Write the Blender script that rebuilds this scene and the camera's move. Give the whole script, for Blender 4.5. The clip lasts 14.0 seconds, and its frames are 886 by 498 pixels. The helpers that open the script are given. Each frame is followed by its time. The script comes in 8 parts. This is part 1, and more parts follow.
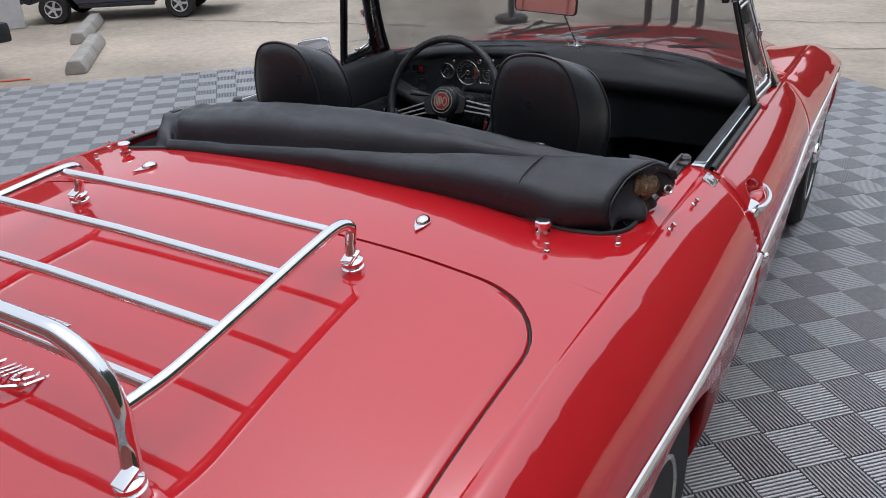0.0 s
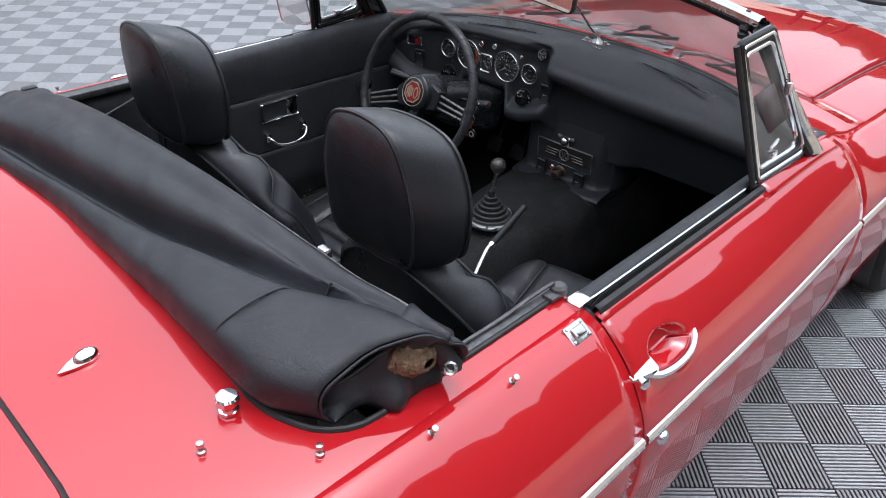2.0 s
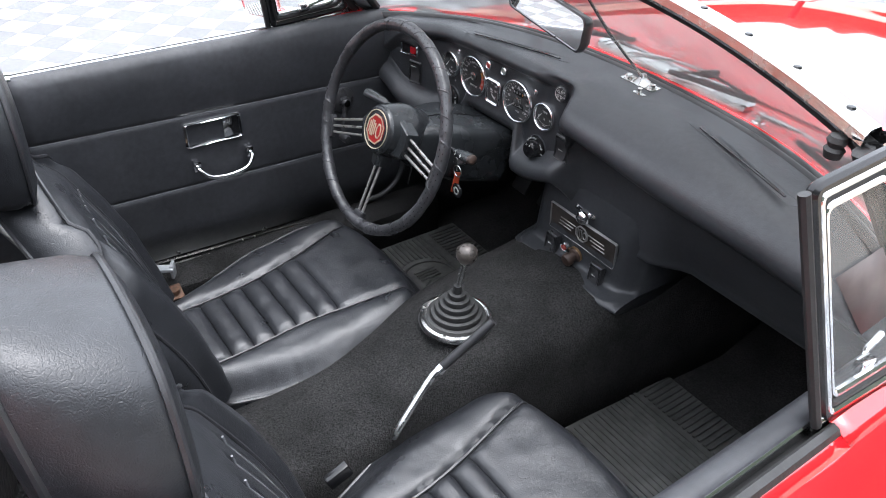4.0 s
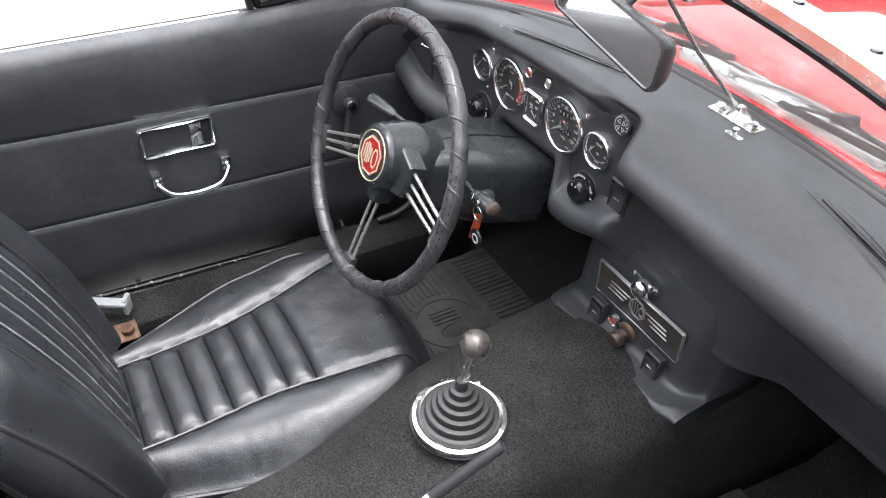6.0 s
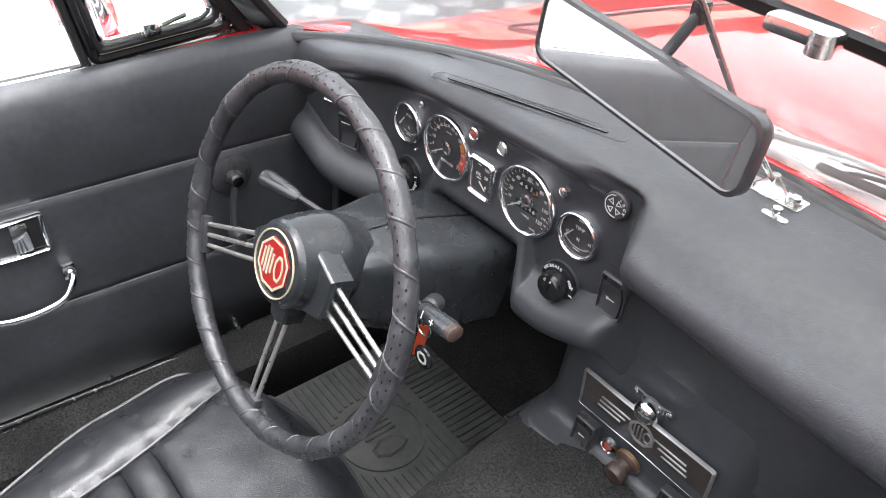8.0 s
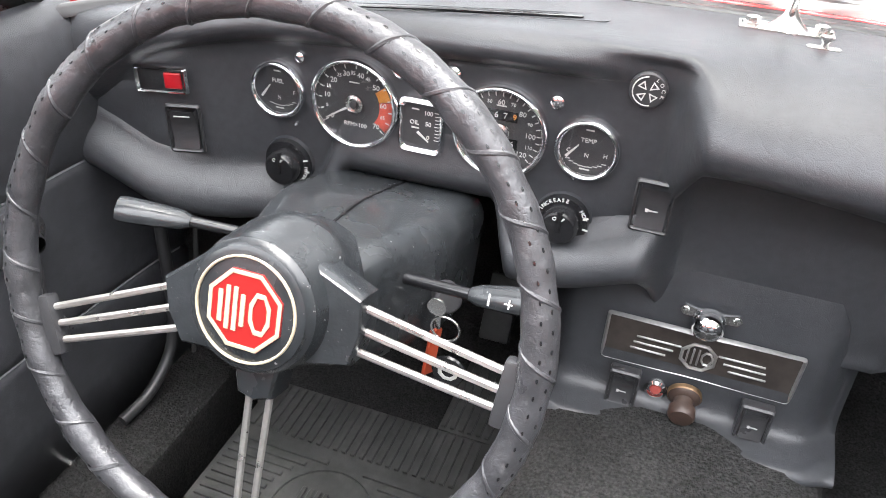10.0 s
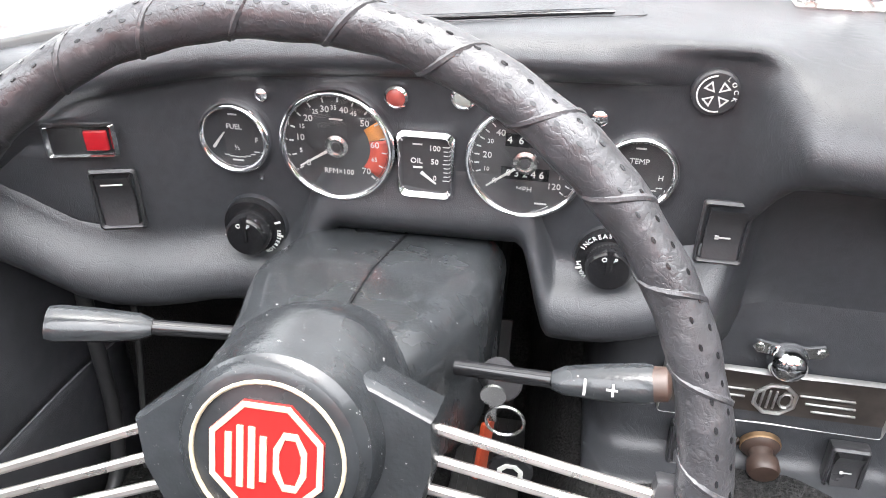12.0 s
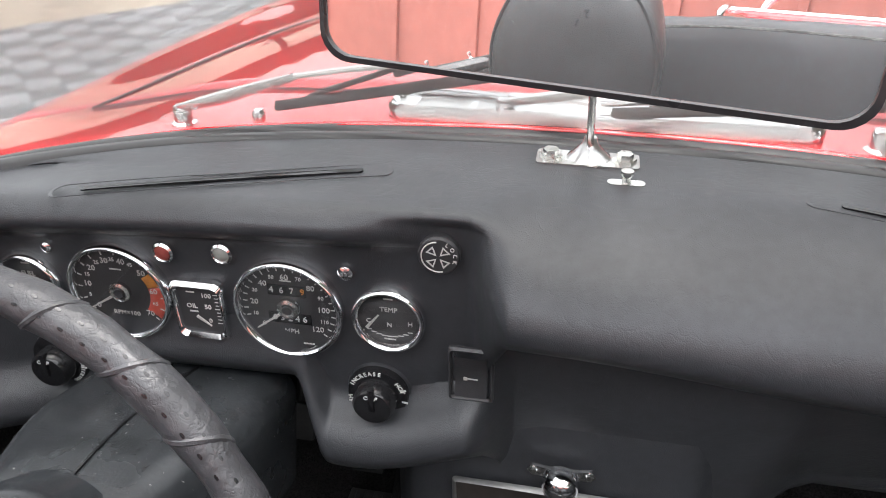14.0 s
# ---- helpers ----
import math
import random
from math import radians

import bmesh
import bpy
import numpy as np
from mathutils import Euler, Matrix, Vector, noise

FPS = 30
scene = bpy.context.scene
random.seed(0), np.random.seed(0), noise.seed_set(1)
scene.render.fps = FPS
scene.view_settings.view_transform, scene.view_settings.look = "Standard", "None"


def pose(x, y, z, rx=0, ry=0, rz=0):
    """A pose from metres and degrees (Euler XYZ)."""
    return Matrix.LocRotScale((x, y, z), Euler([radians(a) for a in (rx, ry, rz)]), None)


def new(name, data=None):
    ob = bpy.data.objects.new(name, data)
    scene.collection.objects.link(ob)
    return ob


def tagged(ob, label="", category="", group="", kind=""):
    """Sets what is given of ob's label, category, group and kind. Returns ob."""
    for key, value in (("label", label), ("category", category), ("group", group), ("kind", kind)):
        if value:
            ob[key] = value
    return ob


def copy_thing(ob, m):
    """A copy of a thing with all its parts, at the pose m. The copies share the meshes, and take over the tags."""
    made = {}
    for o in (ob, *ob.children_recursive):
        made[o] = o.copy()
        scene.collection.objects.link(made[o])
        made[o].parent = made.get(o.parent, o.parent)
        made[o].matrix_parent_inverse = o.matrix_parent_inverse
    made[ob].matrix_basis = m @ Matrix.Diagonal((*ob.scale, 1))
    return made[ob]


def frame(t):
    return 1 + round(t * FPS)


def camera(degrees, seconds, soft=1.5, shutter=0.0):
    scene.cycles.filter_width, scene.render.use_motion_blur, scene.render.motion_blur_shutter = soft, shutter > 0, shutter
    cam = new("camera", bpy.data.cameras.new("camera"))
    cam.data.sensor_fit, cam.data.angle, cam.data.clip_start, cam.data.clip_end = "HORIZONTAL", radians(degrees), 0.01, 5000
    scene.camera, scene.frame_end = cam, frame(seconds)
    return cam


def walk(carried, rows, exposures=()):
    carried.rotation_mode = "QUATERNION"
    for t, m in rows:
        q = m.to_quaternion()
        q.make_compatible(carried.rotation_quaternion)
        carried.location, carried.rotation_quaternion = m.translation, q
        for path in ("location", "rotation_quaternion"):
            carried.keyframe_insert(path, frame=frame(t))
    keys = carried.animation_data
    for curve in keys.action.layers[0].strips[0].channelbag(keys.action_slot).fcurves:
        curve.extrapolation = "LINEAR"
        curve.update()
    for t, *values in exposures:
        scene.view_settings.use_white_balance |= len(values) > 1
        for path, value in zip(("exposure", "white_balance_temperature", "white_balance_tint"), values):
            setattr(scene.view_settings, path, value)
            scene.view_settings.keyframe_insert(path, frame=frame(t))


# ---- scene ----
cam = camera(60.5, 14.0, soft=0.95)
METRES, EYE, TILT, LEAN, TURN = 3.1, 1.305, -25.64, 2.07, 29.97
X0, Y0 = 0.905, -2.395
ROWS = [
    (0.0, 0.0, 0.0, 0.0, 0.0, 0.0, -0.0),
    (0.5, 0.0307, 0.0086, 0.0411, 2.86, -2.39, -2.11),
    (1.0, 0.0759, 0.0312, 0.0627, 5.85, -4.81, -4.61),
    (1.5, 0.1168, 0.0845, 0.0859, 8.39, -6.51, -6.81),
    (2.0, 0.1606, 0.1437, 0.1118, 11.71, -7.91, -9.06),
    (2.5, 0.1948, 0.1916, 0.1292, 15.12, -9.57, -11.17),
    (3.0, 0.2046, 0.2505, 0.1469, 17.43, -10.93, -12.34),
    (3.5, 0.2019, 0.3033, 0.1722, 19.55, -11.94, -13.1),
    (6.0, 0.1652, 0.468, 0.2213, 26.71, -17.69, -16.27),
    (6.5, 0.1536, 0.484, 0.2257, 27.13, -18.73, -16.17),
    (7.0, 0.1467, 0.5151, 0.2318, 27.96, -18.94, -16.42),
    (7.5, 0.1342, 0.5373, 0.2333, 25.05, -16.6, -16.32),
    (8.0, 0.1074, 0.5503, 0.2259, 17.34, -13.79, -14.0),
    (8.5, 0.0713, 0.5585, 0.2056, 7.7, -11.23, -10.57),
    (11.0, -0.0091, 0.6306, 0.1853, -16.7, -8.53, 4.36),
    (11.5, -0.0071, 0.6461, 0.1882, -18.12, -8.04, 5.29),
    (12.0, -0.0066, 0.6605, 0.191, -18.65, -7.35, 6.06),
    (12.5, -0.0017, 0.6702, 0.201, -18.2, -6.69, 6.56),
    (13.0, 0.0135, 0.6654, 0.2145, -17.33, -6.39, 6.68),
    (13.5, 0.0321, 0.6517, 0.2173, -16.88, -6.46, 6.74),
    (14.0, 0.0517, 0.6333, 0.2169, -17.37, -6.5, 6.99),
]
EXPOSURES = [(0.0, 0.2, 5900, 10), (1.5, 0.52, 5850, 10), (2.5, 1.2, 5900, 10), (3.7, 1.92, 6000, 10), (5.8, 2.7, 6300, 10), (8.0, 2.92, 6350, 10), (8.7, 2.97, 6400, 10), (11.0, 3.8, 6500, 10), (12.0, 3.76, 6500, 10), (13.0, 2.86, 6550, 10), (14.0, 2.34, 6500, 10)]
walk(cam, [(t, pose(X0, Y0, EYE, TILT, LEAN, TURN) @ pose(METRES * x, METRES * y, METRES * z, 90 + pitch, roll, yaw)) for t, x, y, z, yaw, pitch, roll in ROWS],
     exposures=EXPOSURES)

# ---- light ----
SUN_ELEVATION, SUN_TURN = 85.0, 20.0
world = bpy.data.worlds.new("overcast_sky")
scene.world = world
world.use_nodes = True
wn, wl = world.node_tree.nodes, world.node_tree.links
sky = wn.new("ShaderNodeTexSky")
sky.sky_type, sky.sun_disc = "NISHITA", False
sky.sun_elevation, sky.sun_rotation = radians(SUN_ELEVATION), radians(SUN_TURN)
sky.air_density, sky.dust_density, sky.ozone_density = 1.0, 3.6, 1.0
cloud = wn.new("ShaderNodeHueSaturation")
cloud.inputs["Saturation"].default_value = 0.26
wl.new(sky.outputs["Color"], cloud.inputs["Color"])
wl.new(cloud.outputs["Color"], wn["Background"].inputs["Color"])
wn["Background"].inputs["Strength"].default_value = 0.15

sun_data = bpy.data.lights.new("sun", "SUN")
sun_data.energy, sun_data.angle, sun_data.color = 0.85, radians(170), (1.0, 0.97, 0.92)
sun = new("sun", sun_data)
sun.matrix_world = pose(0, 0, 12, 90 - SUN_ELEVATION, 0, 180 - SUN_TURN)


# ---- materials ----
def material(name, color, rough=0.5, metal=0.0, coat=0.0, grain=None, bump=None, stain=None, wear=None, spec=0.5, random_shade=0.0, kind="NOISE"):
    """grain, stain: (scale, share) of a fine and a coarse colour change; bump: list of (scale, metres, kind); wear: (scale, change of roughness)."""
    m = bpy.data.materials.new(name)
    m.use_nodes = True
    n, l = m.node_tree.nodes, m.node_tree.links
    b = n["Principled BSDF"]
    b.inputs["Base Color"].default_value = (*color, 1)
    b.inputs["Roughness"].default_value = rough
    b.inputs["Metallic"].default_value = metal
    b.inputs["Coat Weight"].default_value = coat
    b.inputs["Coat Roughness"].default_value = 0.03
    b.inputs["Specular IOR Level"].default_value = spec
    tc = n.new("ShaderNodeTexCoord")

    def texture(scale, which="NOISE", detail=4.0):
        if which == "CELLS":
            t = n.new("ShaderNodeTexVoronoi")
            t.feature = "DISTANCE_TO_EDGE"
            out = t.outputs["Distance"]
        elif which == "CREASE":
            t = n.new("ShaderNodeTexNoise")
            t.inputs["Detail"].default_value, t.inputs["Roughness"].default_value, t.inputs["Distortion"].default_value = 3.0, 0.55, 0.6
            off, fold, rise = n.new("ShaderNodeMath"), n.new("ShaderNodeMath"), n.new("ShaderNodeMapRange")
            off.operation, fold.operation = "SUBTRACT", "ABSOLUTE"
            off.inputs[1].default_value = 0.5
            rise.inputs["From Max"].default_value = 0.045
            l.new(t.outputs["Fac"], off.inputs[0])
            l.new(off.outputs["Value"], fold.inputs[0])
            l.new(fold.outputs["Value"], rise.inputs["Value"])
            out = rise.outputs["Result"]
        elif which == "SPOTS":
            t = n.new("ShaderNodeTexVoronoi")
            out = t.outputs["Distance"]
        else:
            t = n.new("ShaderNodeTexNoise")
            t.inputs["Detail"].default_value = detail
            out = t.outputs["Fac"]
        t.inputs["Scale"].default_value = scale
        l.new(tc.outputs["Object"], t.inputs["Vector"])
        return out

    last = None
    for scale, share in (s for s in (grain, stain) if s):
        ramp = n.new("ShaderNodeMapRange")
        ramp.inputs["From Min"].default_value, ramp.inputs["From Max"].default_value = 0.3, 0.7
        ramp.inputs["To Min"].default_value, ramp.inputs["To Max"].default_value = 1 - share, 1 + share
        l.new(texture(scale), ramp.inputs["Value"])
        mix = n.new("ShaderNodeVectorMath")
        mix.operation = "SCALE"
        if last is None:
            mix.inputs[0].default_value = color
        else:
            l.new(last, mix.inputs[0])
        l.new(ramp.outputs["Result"], mix.inputs["Scale"])
        last = mix.outputs["Vector"]
    if random_shade:
        info = n.new("ShaderNodeObjectInfo")
        ramp = n.new("ShaderNodeMapRange")
        ramp.inputs["To Min"].default_value, ramp.inputs["To Max"].default_value = 1 - random_shade, 1 + random_shade
        l.new(info.outputs["Random"], ramp.inputs["Value"])
        mix = n.new("ShaderNodeVectorMath")
        mix.operation = "SCALE"
        if last is None:
            mix.inputs[0].default_value = color
        else:
            l.new(last, mix.inputs[0])
        l.new(ramp.outputs["Result"], mix.inputs["Scale"])
        last = mix.outputs["Vector"]
    if last is not None:
        l.new(last, b.inputs["Base Color"])
    if wear:
        ramp = n.new("ShaderNodeMapRange")
        ramp.inputs["From Min"].default_value, ramp.inputs["From Max"].default_value = 0.3, 0.7
        ramp.inputs["To Min"].default_value, ramp.inputs["To Max"].default_value = max(rough - wear[1], 0.02), rough + wear[1]
        l.new(texture(wear[0]), ramp.inputs["Value"])
        l.new(ramp.outputs["Result"], b.inputs["Roughness"])
    normal = None
    for scale, depth, which in (bump or ()):
        node = n.new("ShaderNodeBump")
        node.inputs["Distance"].default_value = depth
        node.inputs["Strength"].default_value = 1.0
        l.new(texture(scale, which), node.inputs["Height"])
        if normal is not None:
            l.new(normal, node.inputs["Normal"])
        normal = node.outputs["Normal"]
    if normal is not None:
        l.new(normal, b.inputs["Normal"])
    return m


def thin_glass(name, tint=(1, 1, 1), dust_veil=0.0):
    """A pane too thin to bend light: mostly clear, with a mirror share that grows at flat angles."""
    m = bpy.data.materials.new(name)
    m.use_nodes = True
    n, l = m.node_tree.nodes, m.node_tree.links
    n.remove(n["Principled BSDF"])
    clear, gloss, mix, fres, power = n.new("ShaderNodeBsdfTransparent"), n.new("ShaderNodeBsdfGlossy"), n.new("ShaderNodeMixShader"), n.new("ShaderNodeLayerWeight"), n.new("ShaderNodeMath")
    clear.inputs["Color"].default_value = (*tint, 1)
    gloss.inputs["Roughness"].default_value = 0.02
    fres.inputs["Blend"].default_value = 0.5
    power.operation = "POWER"
    power.inputs[1].default_value = 4.5
    lift = n.new("ShaderNodeMath")
    lift.operation = "MULTIPLY_ADD"
    lift.inputs[1].default_value, lift.inputs[2].default_value = 0.75, 0.05
    l.new(fres.outputs["Facing"], power.inputs[0])
    l.new(power.outputs["Value"], lift.inputs[0])
    l.new(lift.outputs["Value"], mix.inputs["Fac"])
    l.new(clear.outputs["BSDF"], mix.inputs[1])
    l.new(gloss.outputs["BSDF"], mix.inputs[2])
    # pale film: dust on the glass, with the veil of reflected sky painted in
    if dust_veil:
        film, over, tc, spots, ramp = n.new("ShaderNodeBsdfDiffuse"), n.new("ShaderNodeMixShader"), n.new("ShaderNodeTexCoord"), n.new("ShaderNodeTexNoise"), n.new("ShaderNodeMapRange")
        film.inputs["Color"].default_value = (0.70, 0.69, 0.67, 1)
        spots.inputs["Scale"].default_value, spots.inputs["Detail"].default_value = 6.0, 6.0
        ramp.inputs["From Min"].default_value, ramp.inputs["From Max"].default_value = 0.3, 0.7
        ramp.inputs["To Min"].default_value, ramp.inputs["To Max"].default_value = dust_veil * 0.8, dust_veil * 1.2
        l.new(tc.outputs["Object"], spots.inputs["Vector"])
        l.new(spots.outputs["Fac"], ramp.inputs["Value"])
        l.new(ramp.outputs["Result"], over.inputs["Fac"])
        l.new(mix.outputs["Shader"], over.inputs[1])
        l.new(film.outputs["BSDF"], over.inputs[2])
        l.new(over.outputs["Shader"], n["Material Output"].inputs["Surface"])
    else:
        l.new(mix.outputs["Shader"], n["Material Output"].inputs["Surface"])
    return m


RED = material("red_paint", (0.54, 0.013, 0.019), 0.5, coat=1.0, spec=0.0, stain=(3.0, 0.03))
RED.node_tree.nodes["Principled BSDF"].inputs["Coat IOR"].default_value = 2.0
STICKER = material("faded_sticker", (0.10, 0.082, 0.078), 0.5, stain=(30.0, 0.2))
REDSEAM = material("painted_seam", (0.16, 0.008, 0.010), 0.5)
CHROME = material("chrome", (0.82, 0.83, 0.84), 0.07, 1.0, wear=(60.0, 0.04))
STEEL = material("brushed_steel", (0.62, 0.62, 0.60), 0.25, 1.0, grain=(300.0, 0.03), wear=(80.0, 0.04))
ALUMINIUM = material("polished_aluminium", (0.63, 0.63, 0.62), 0.22, 1.0, grain=(200.0, 0.06), wear=(40.0, 0.1), stain=(15.0, 0.08))
VINYL = material("black_vinyl", (0.033, 0.034, 0.038), 0.45, spec=0.45, grain=(90.0, 0.15), stain=(8.0, 0.25), wear=(12.0, 0.10), bump=[(700.0, 0.0003, "CELLS"), (9.0, 0.006, "NOISE")])
LEATHER = material("black_leather", (0.019, 0.020, 0.023), 0.33, spec=0.62, grain=(60.0, 0.2), stain=(7.0, 0.15), wear=(18.0, 0.07), bump=[(420.0, 0.0003, "CELLS"), (38.0, 0.00008, "CREASE"), (95.0, 0.00011, "CREASE"), (14.0, 0.0010, "NOISE")])
# pale grey: worn pleat seams, with the light they catch painted in
WELT = material("worn_lit_welt", (0.15, 0.15, 0.16), 0.35, grain=(60.0, 0.4), bump=[(600.0, 0.0003, "NOISE")])
PIPING = material("black_piping", (0.030, 0.030, 0.033), 0.28, bump=[(600.0, 0.0003, "NOISE")])
HOOD = material("black_hood_cloth", (0.015, 0.0155, 0.020), 0.42, spec=0.55, grain=(140.0, 0.2), stain=(6.0, 0.3), wear=(20.0, 0.1), bump=[(900.0, 0.0004, "CELLS"), (16.0, 0.00012, "CREASE"), (55.0, 0.00010, "CREASE"), (9.0, 0.004, "NOISE")])
DASH = material("black_dash_skin", (0.030, 0.0315, 0.035), 0.36, spec=0.48, grain=(120.0, 0.12), stain=(9.0, 0.15), wear=(14.0, 0.06), bump=[(800.0, 0.0002, "CELLS"), (60.0, 0.00008, "CREASE"), (7.0, 0.002, "NOISE")])
PLASTIC = material("black_plastic", (0.029, 0.029, 0.031), 0.33, grain=(100.0, 0.1), wear=(30.0, 0.08), bump=[(500.0, 0.0002, "NOISE")])
PLATEBRONZE = material("dark_bronze_plate", (0.045, 0.038, 0.034), 0.42, metal=0.3, grain=(90.0, 0.2), stain=(20.0, 0.3), wear=(30.0, 0.1))
SPOKEMETAL = material("dull_spoke_metal", (0.50, 0.48, 0.46), 0.32, 0.9, grain=(200.0, 0.08), wear=(60.0, 0.08))
BRASS = material("worn_brass", (0.42, 0.28, 0.16), 0.35, 0.9, grain=(150.0, 0.15), wear=(40.0, 0.1))
DULLSTEEL = material("dull_steel", (0.42, 0.42, 0.41), 0.48, 0.9, grain=(200.0, 0.1), wear=(40.0, 0.1))
GLOSSBLACK = material("black_gloss", (0.010, 0.010, 0.011), 0.15, wear=(60.0, 0.05))
RUBBER = material("black_rubber", (0.022, 0.022, 0.022), 0.52, grain=(80.0, 0.2), bump=[(300.0, 0.0005, "NOISE")])
SEAL = material("smooth_black_seal", (0.022, 0.022, 0.023), 0.38, grain=(40.0, 0.15), wear=(20.0, 0.08))
TYRE = material("tyre_rubber", (0.022, 0.021, 0.020), 0.75, grain=(60.0, 0.2), stain=(9.0, 0.25), bump=[(200.0, 0.0008, "NOISE")])
CARPET = material("black_carpet", (0.026, 0.0255, 0.0255), 0.95, grain=(320.0, 0.6), stain=(10.0, 0.35), bump=[(420.0, 0.006, "NOISE"), (60.0, 0.004, "NOISE")], spec=0.15)
MATRUBBER = material("ribbed_mat_rubber", (0.052, 0.052, 0.050), 0.55, grain=(60.0, 0.25), stain=(12.0, 0.3), wear=(25.0, 0.1), bump=[(400.0, 0.0005, "NOISE")])
WRAP = material("laced_leather_wrap", (0.032, 0.032, 0.035), 0.36, spec=0.6, grain=(90.0, 0.25), stain=(20.0, 0.3), wear=(25.0, 0.12), bump=[(60.0, 0.00006, "CREASE"), (150.0, 0.00007, "CREASE"), (190.0, 0.0006, "NOISE"), (55.0, 0.0016, "NOISE")])
FACE = material("gauge_black", (0.032, 0.032, 0.034), 0.6, grain=(200.0, 0.1))
WHITE = material("white_print", (0.52, 0.52, 0.50), 0.6, grain=(300.0, 0.05))
CREAM = material("cream_enamel", (0.36, 0.31, 0.22), 0.35, grain=(200.0, 0.06))
REDENAMEL = material("red_enamel", (0.24, 0.012, 0.011), 0.3, grain=(150.0, 0.06))
REDLENS = material("red_lens", (0.28, 0.008, 0.013), 0.2, grain=(150.0, 0.06))
DIMRED = material("dull_red_lens", (0.28, 0.06, 0.05), 0.25, grain=(200.0, 0.1))
GREYLENS = material("grey_lens", (0.26, 0.28, 0.26), 0.2, grain=(200.0, 0.1))
CAPPING = material("weathered_grey_capping", (0.11, 0.11, 0.112), 0.6, grain=(80.0, 0.3), stain=(14.0, 0.35), bump=[(300.0, 0.0006, "NOISE")])
FRAYED = material("frayed_pale_edge", (0.15, 0.145, 0.14), 0.85, grain=(220.0, 0.5), stain=(20.0, 0.35), bump=[(260.0, 0.003, "NOISE")])
SHELFCLOTH = material("black_shelf_cloth", (0.011, 0.011, 0.0115), 0.9, grain=(200.0, 0.4), stain=(7.0, 0.3), bump=[(300.0, 0.002, "NOISE"), (14.0, 0.01, "NOISE")], spec=0.2)
WORNKNOB = material("worn_bronze_knob", (0.075, 0.066, 0.060), 0.30, 0.45, grain=(90.0, 0.3), stain=(40.0, 0.4), wear=(60.0, 0.12))
ORANGE = material("orange_print", (0.55, 0.22, 0.04), 0.6, grain=(200.0, 0.05))
REDPRINT = material("red_print", (0.45, 0.06, 0.035), 0.6, grain=(200.0, 0.05))
BROWNKNOB = material("brown_plastic", (0.045, 0.028, 0.022), 0.45, grain=(150.0, 0.2))
RUST = material("rusty_metal", (0.10, 0.052, 0.032), 0.7, 0.3, grain=(120.0, 0.4), stain=(30.0, 0.4), bump=[(200.0, 0.001, "NOISE")])
FOAM = material("brown_padding", (0.20, 0.13, 0.075), 0.95, grain=(120.0, 0.5), stain=(40.0, 0.4), bump=[(150.0, 0.006, "NOISE")])
KEYTAG = material("orange_key_tag", (0.34, 0.05, 0.02), 0.4, grain=(90.0, 0.1))
GREYPLASTIC = material("grey_plastic", (0.24, 0.25, 0.26), 0.45, grain=(100.0, 0.1))
MIRROR = material("mirror_glass", (0.90, 0.91, 0.90), 0.01, 0.93, grain=(40.0, 0.04))
GLASS = thin_glass("window_glass", (0.93, 0.95, 0.94), 0.58)
SIDEGLASS = thin_glass("side_glass", (0.93, 0.95, 0.94), 0.06)
GAUGEGLASS = thin_glass("gauge_glass", (0.97, 0.97, 0.97))
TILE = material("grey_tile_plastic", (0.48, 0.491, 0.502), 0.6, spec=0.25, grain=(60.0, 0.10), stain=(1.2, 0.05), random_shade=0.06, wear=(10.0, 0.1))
# same plastic as TILE, darkened to paint in the gap shade of turned cells
TILESHADE = material("shaded_grey_tile_plastic", (0.315, 0.322, 0.329), 0.6, spec=0.25, grain=(60.0, 0.10), stain=(1.2, 0.05), random_shade=0.06, wear=(10.0, 0.1))
# dark grey paints the gaps' shade onto lower rib sides and rungs
TILEGAP = material("gap_shaded_ribs", (0.13, 0.13, 0.13), 0.8, grain=(60.0, 0.3), stain=(6.0, 0.3))
# near-black sheet under the ribs: shade at the bottom of the gaps, as colour
TILEBASE = material("gap_shade_base", (0.04, 0.04, 0.04), 0.9, grain=(60.0, 0.3))
CONCRETE = material("worn_concrete", (0.44, 0.375, 0.30), 0.9, grain=(18.0, 0.12), stain=(0.55, 0.30), bump=[(60.0, 0.006, "NOISE"), (250.0, 0.003, "NOISE")])
STOPCONCRETE = material("grey_concrete", (0.36, 0.34, 0.31), 0.9, grain=(25.0, 0.12), stain=(3.0, 0.2), bump=[(80.0, 0.008, "NOISE")])
CRACK = material("dark_crack", (0.10, 0.09, 0.08), 0.95, grain=(30.0, 0.3))
REDWALL = material("red_wall_panel", (0.42, 0.13, 0.10), 0.6, grain=(10.0, 0.08), stain=(0.8, 0.12))
WHITEWALL = material("white_wall", (0.66, 0.67, 0.68), 0.7, grain=(12.0, 0.06), stain=(1.2, 0.12))
DARKTRIM = material("dark_timber", (0.09, 0.07, 0.055), 0.8, grain=(30.0, 0.3), stain=(3.0, 0.25))
SILVERPAINT = material("silver_wheel_paint", (0.62, 0.62, 0.62), 0.35, metal=0.3, stain=(8.0, 0.15))
NAVY = material("dark_blue_paint", (0.018, 0.022, 0.045), 0.3, coat=0.8, stain=(3.0, 0.1))
DARKGLASS = material("dark_glass", (0.01, 0.011, 0.012), 0.06)
ORANGECORD = material("orange_cord", (0.72, 0.14, 0.06), 0.6, grain=(40.0, 0.15))
DARKBIN = material("dark_green_plastic", (0.018, 0.024, 0.022), 0.5, grain=(30.0, 0.2), stain=(4.0, 0.2))
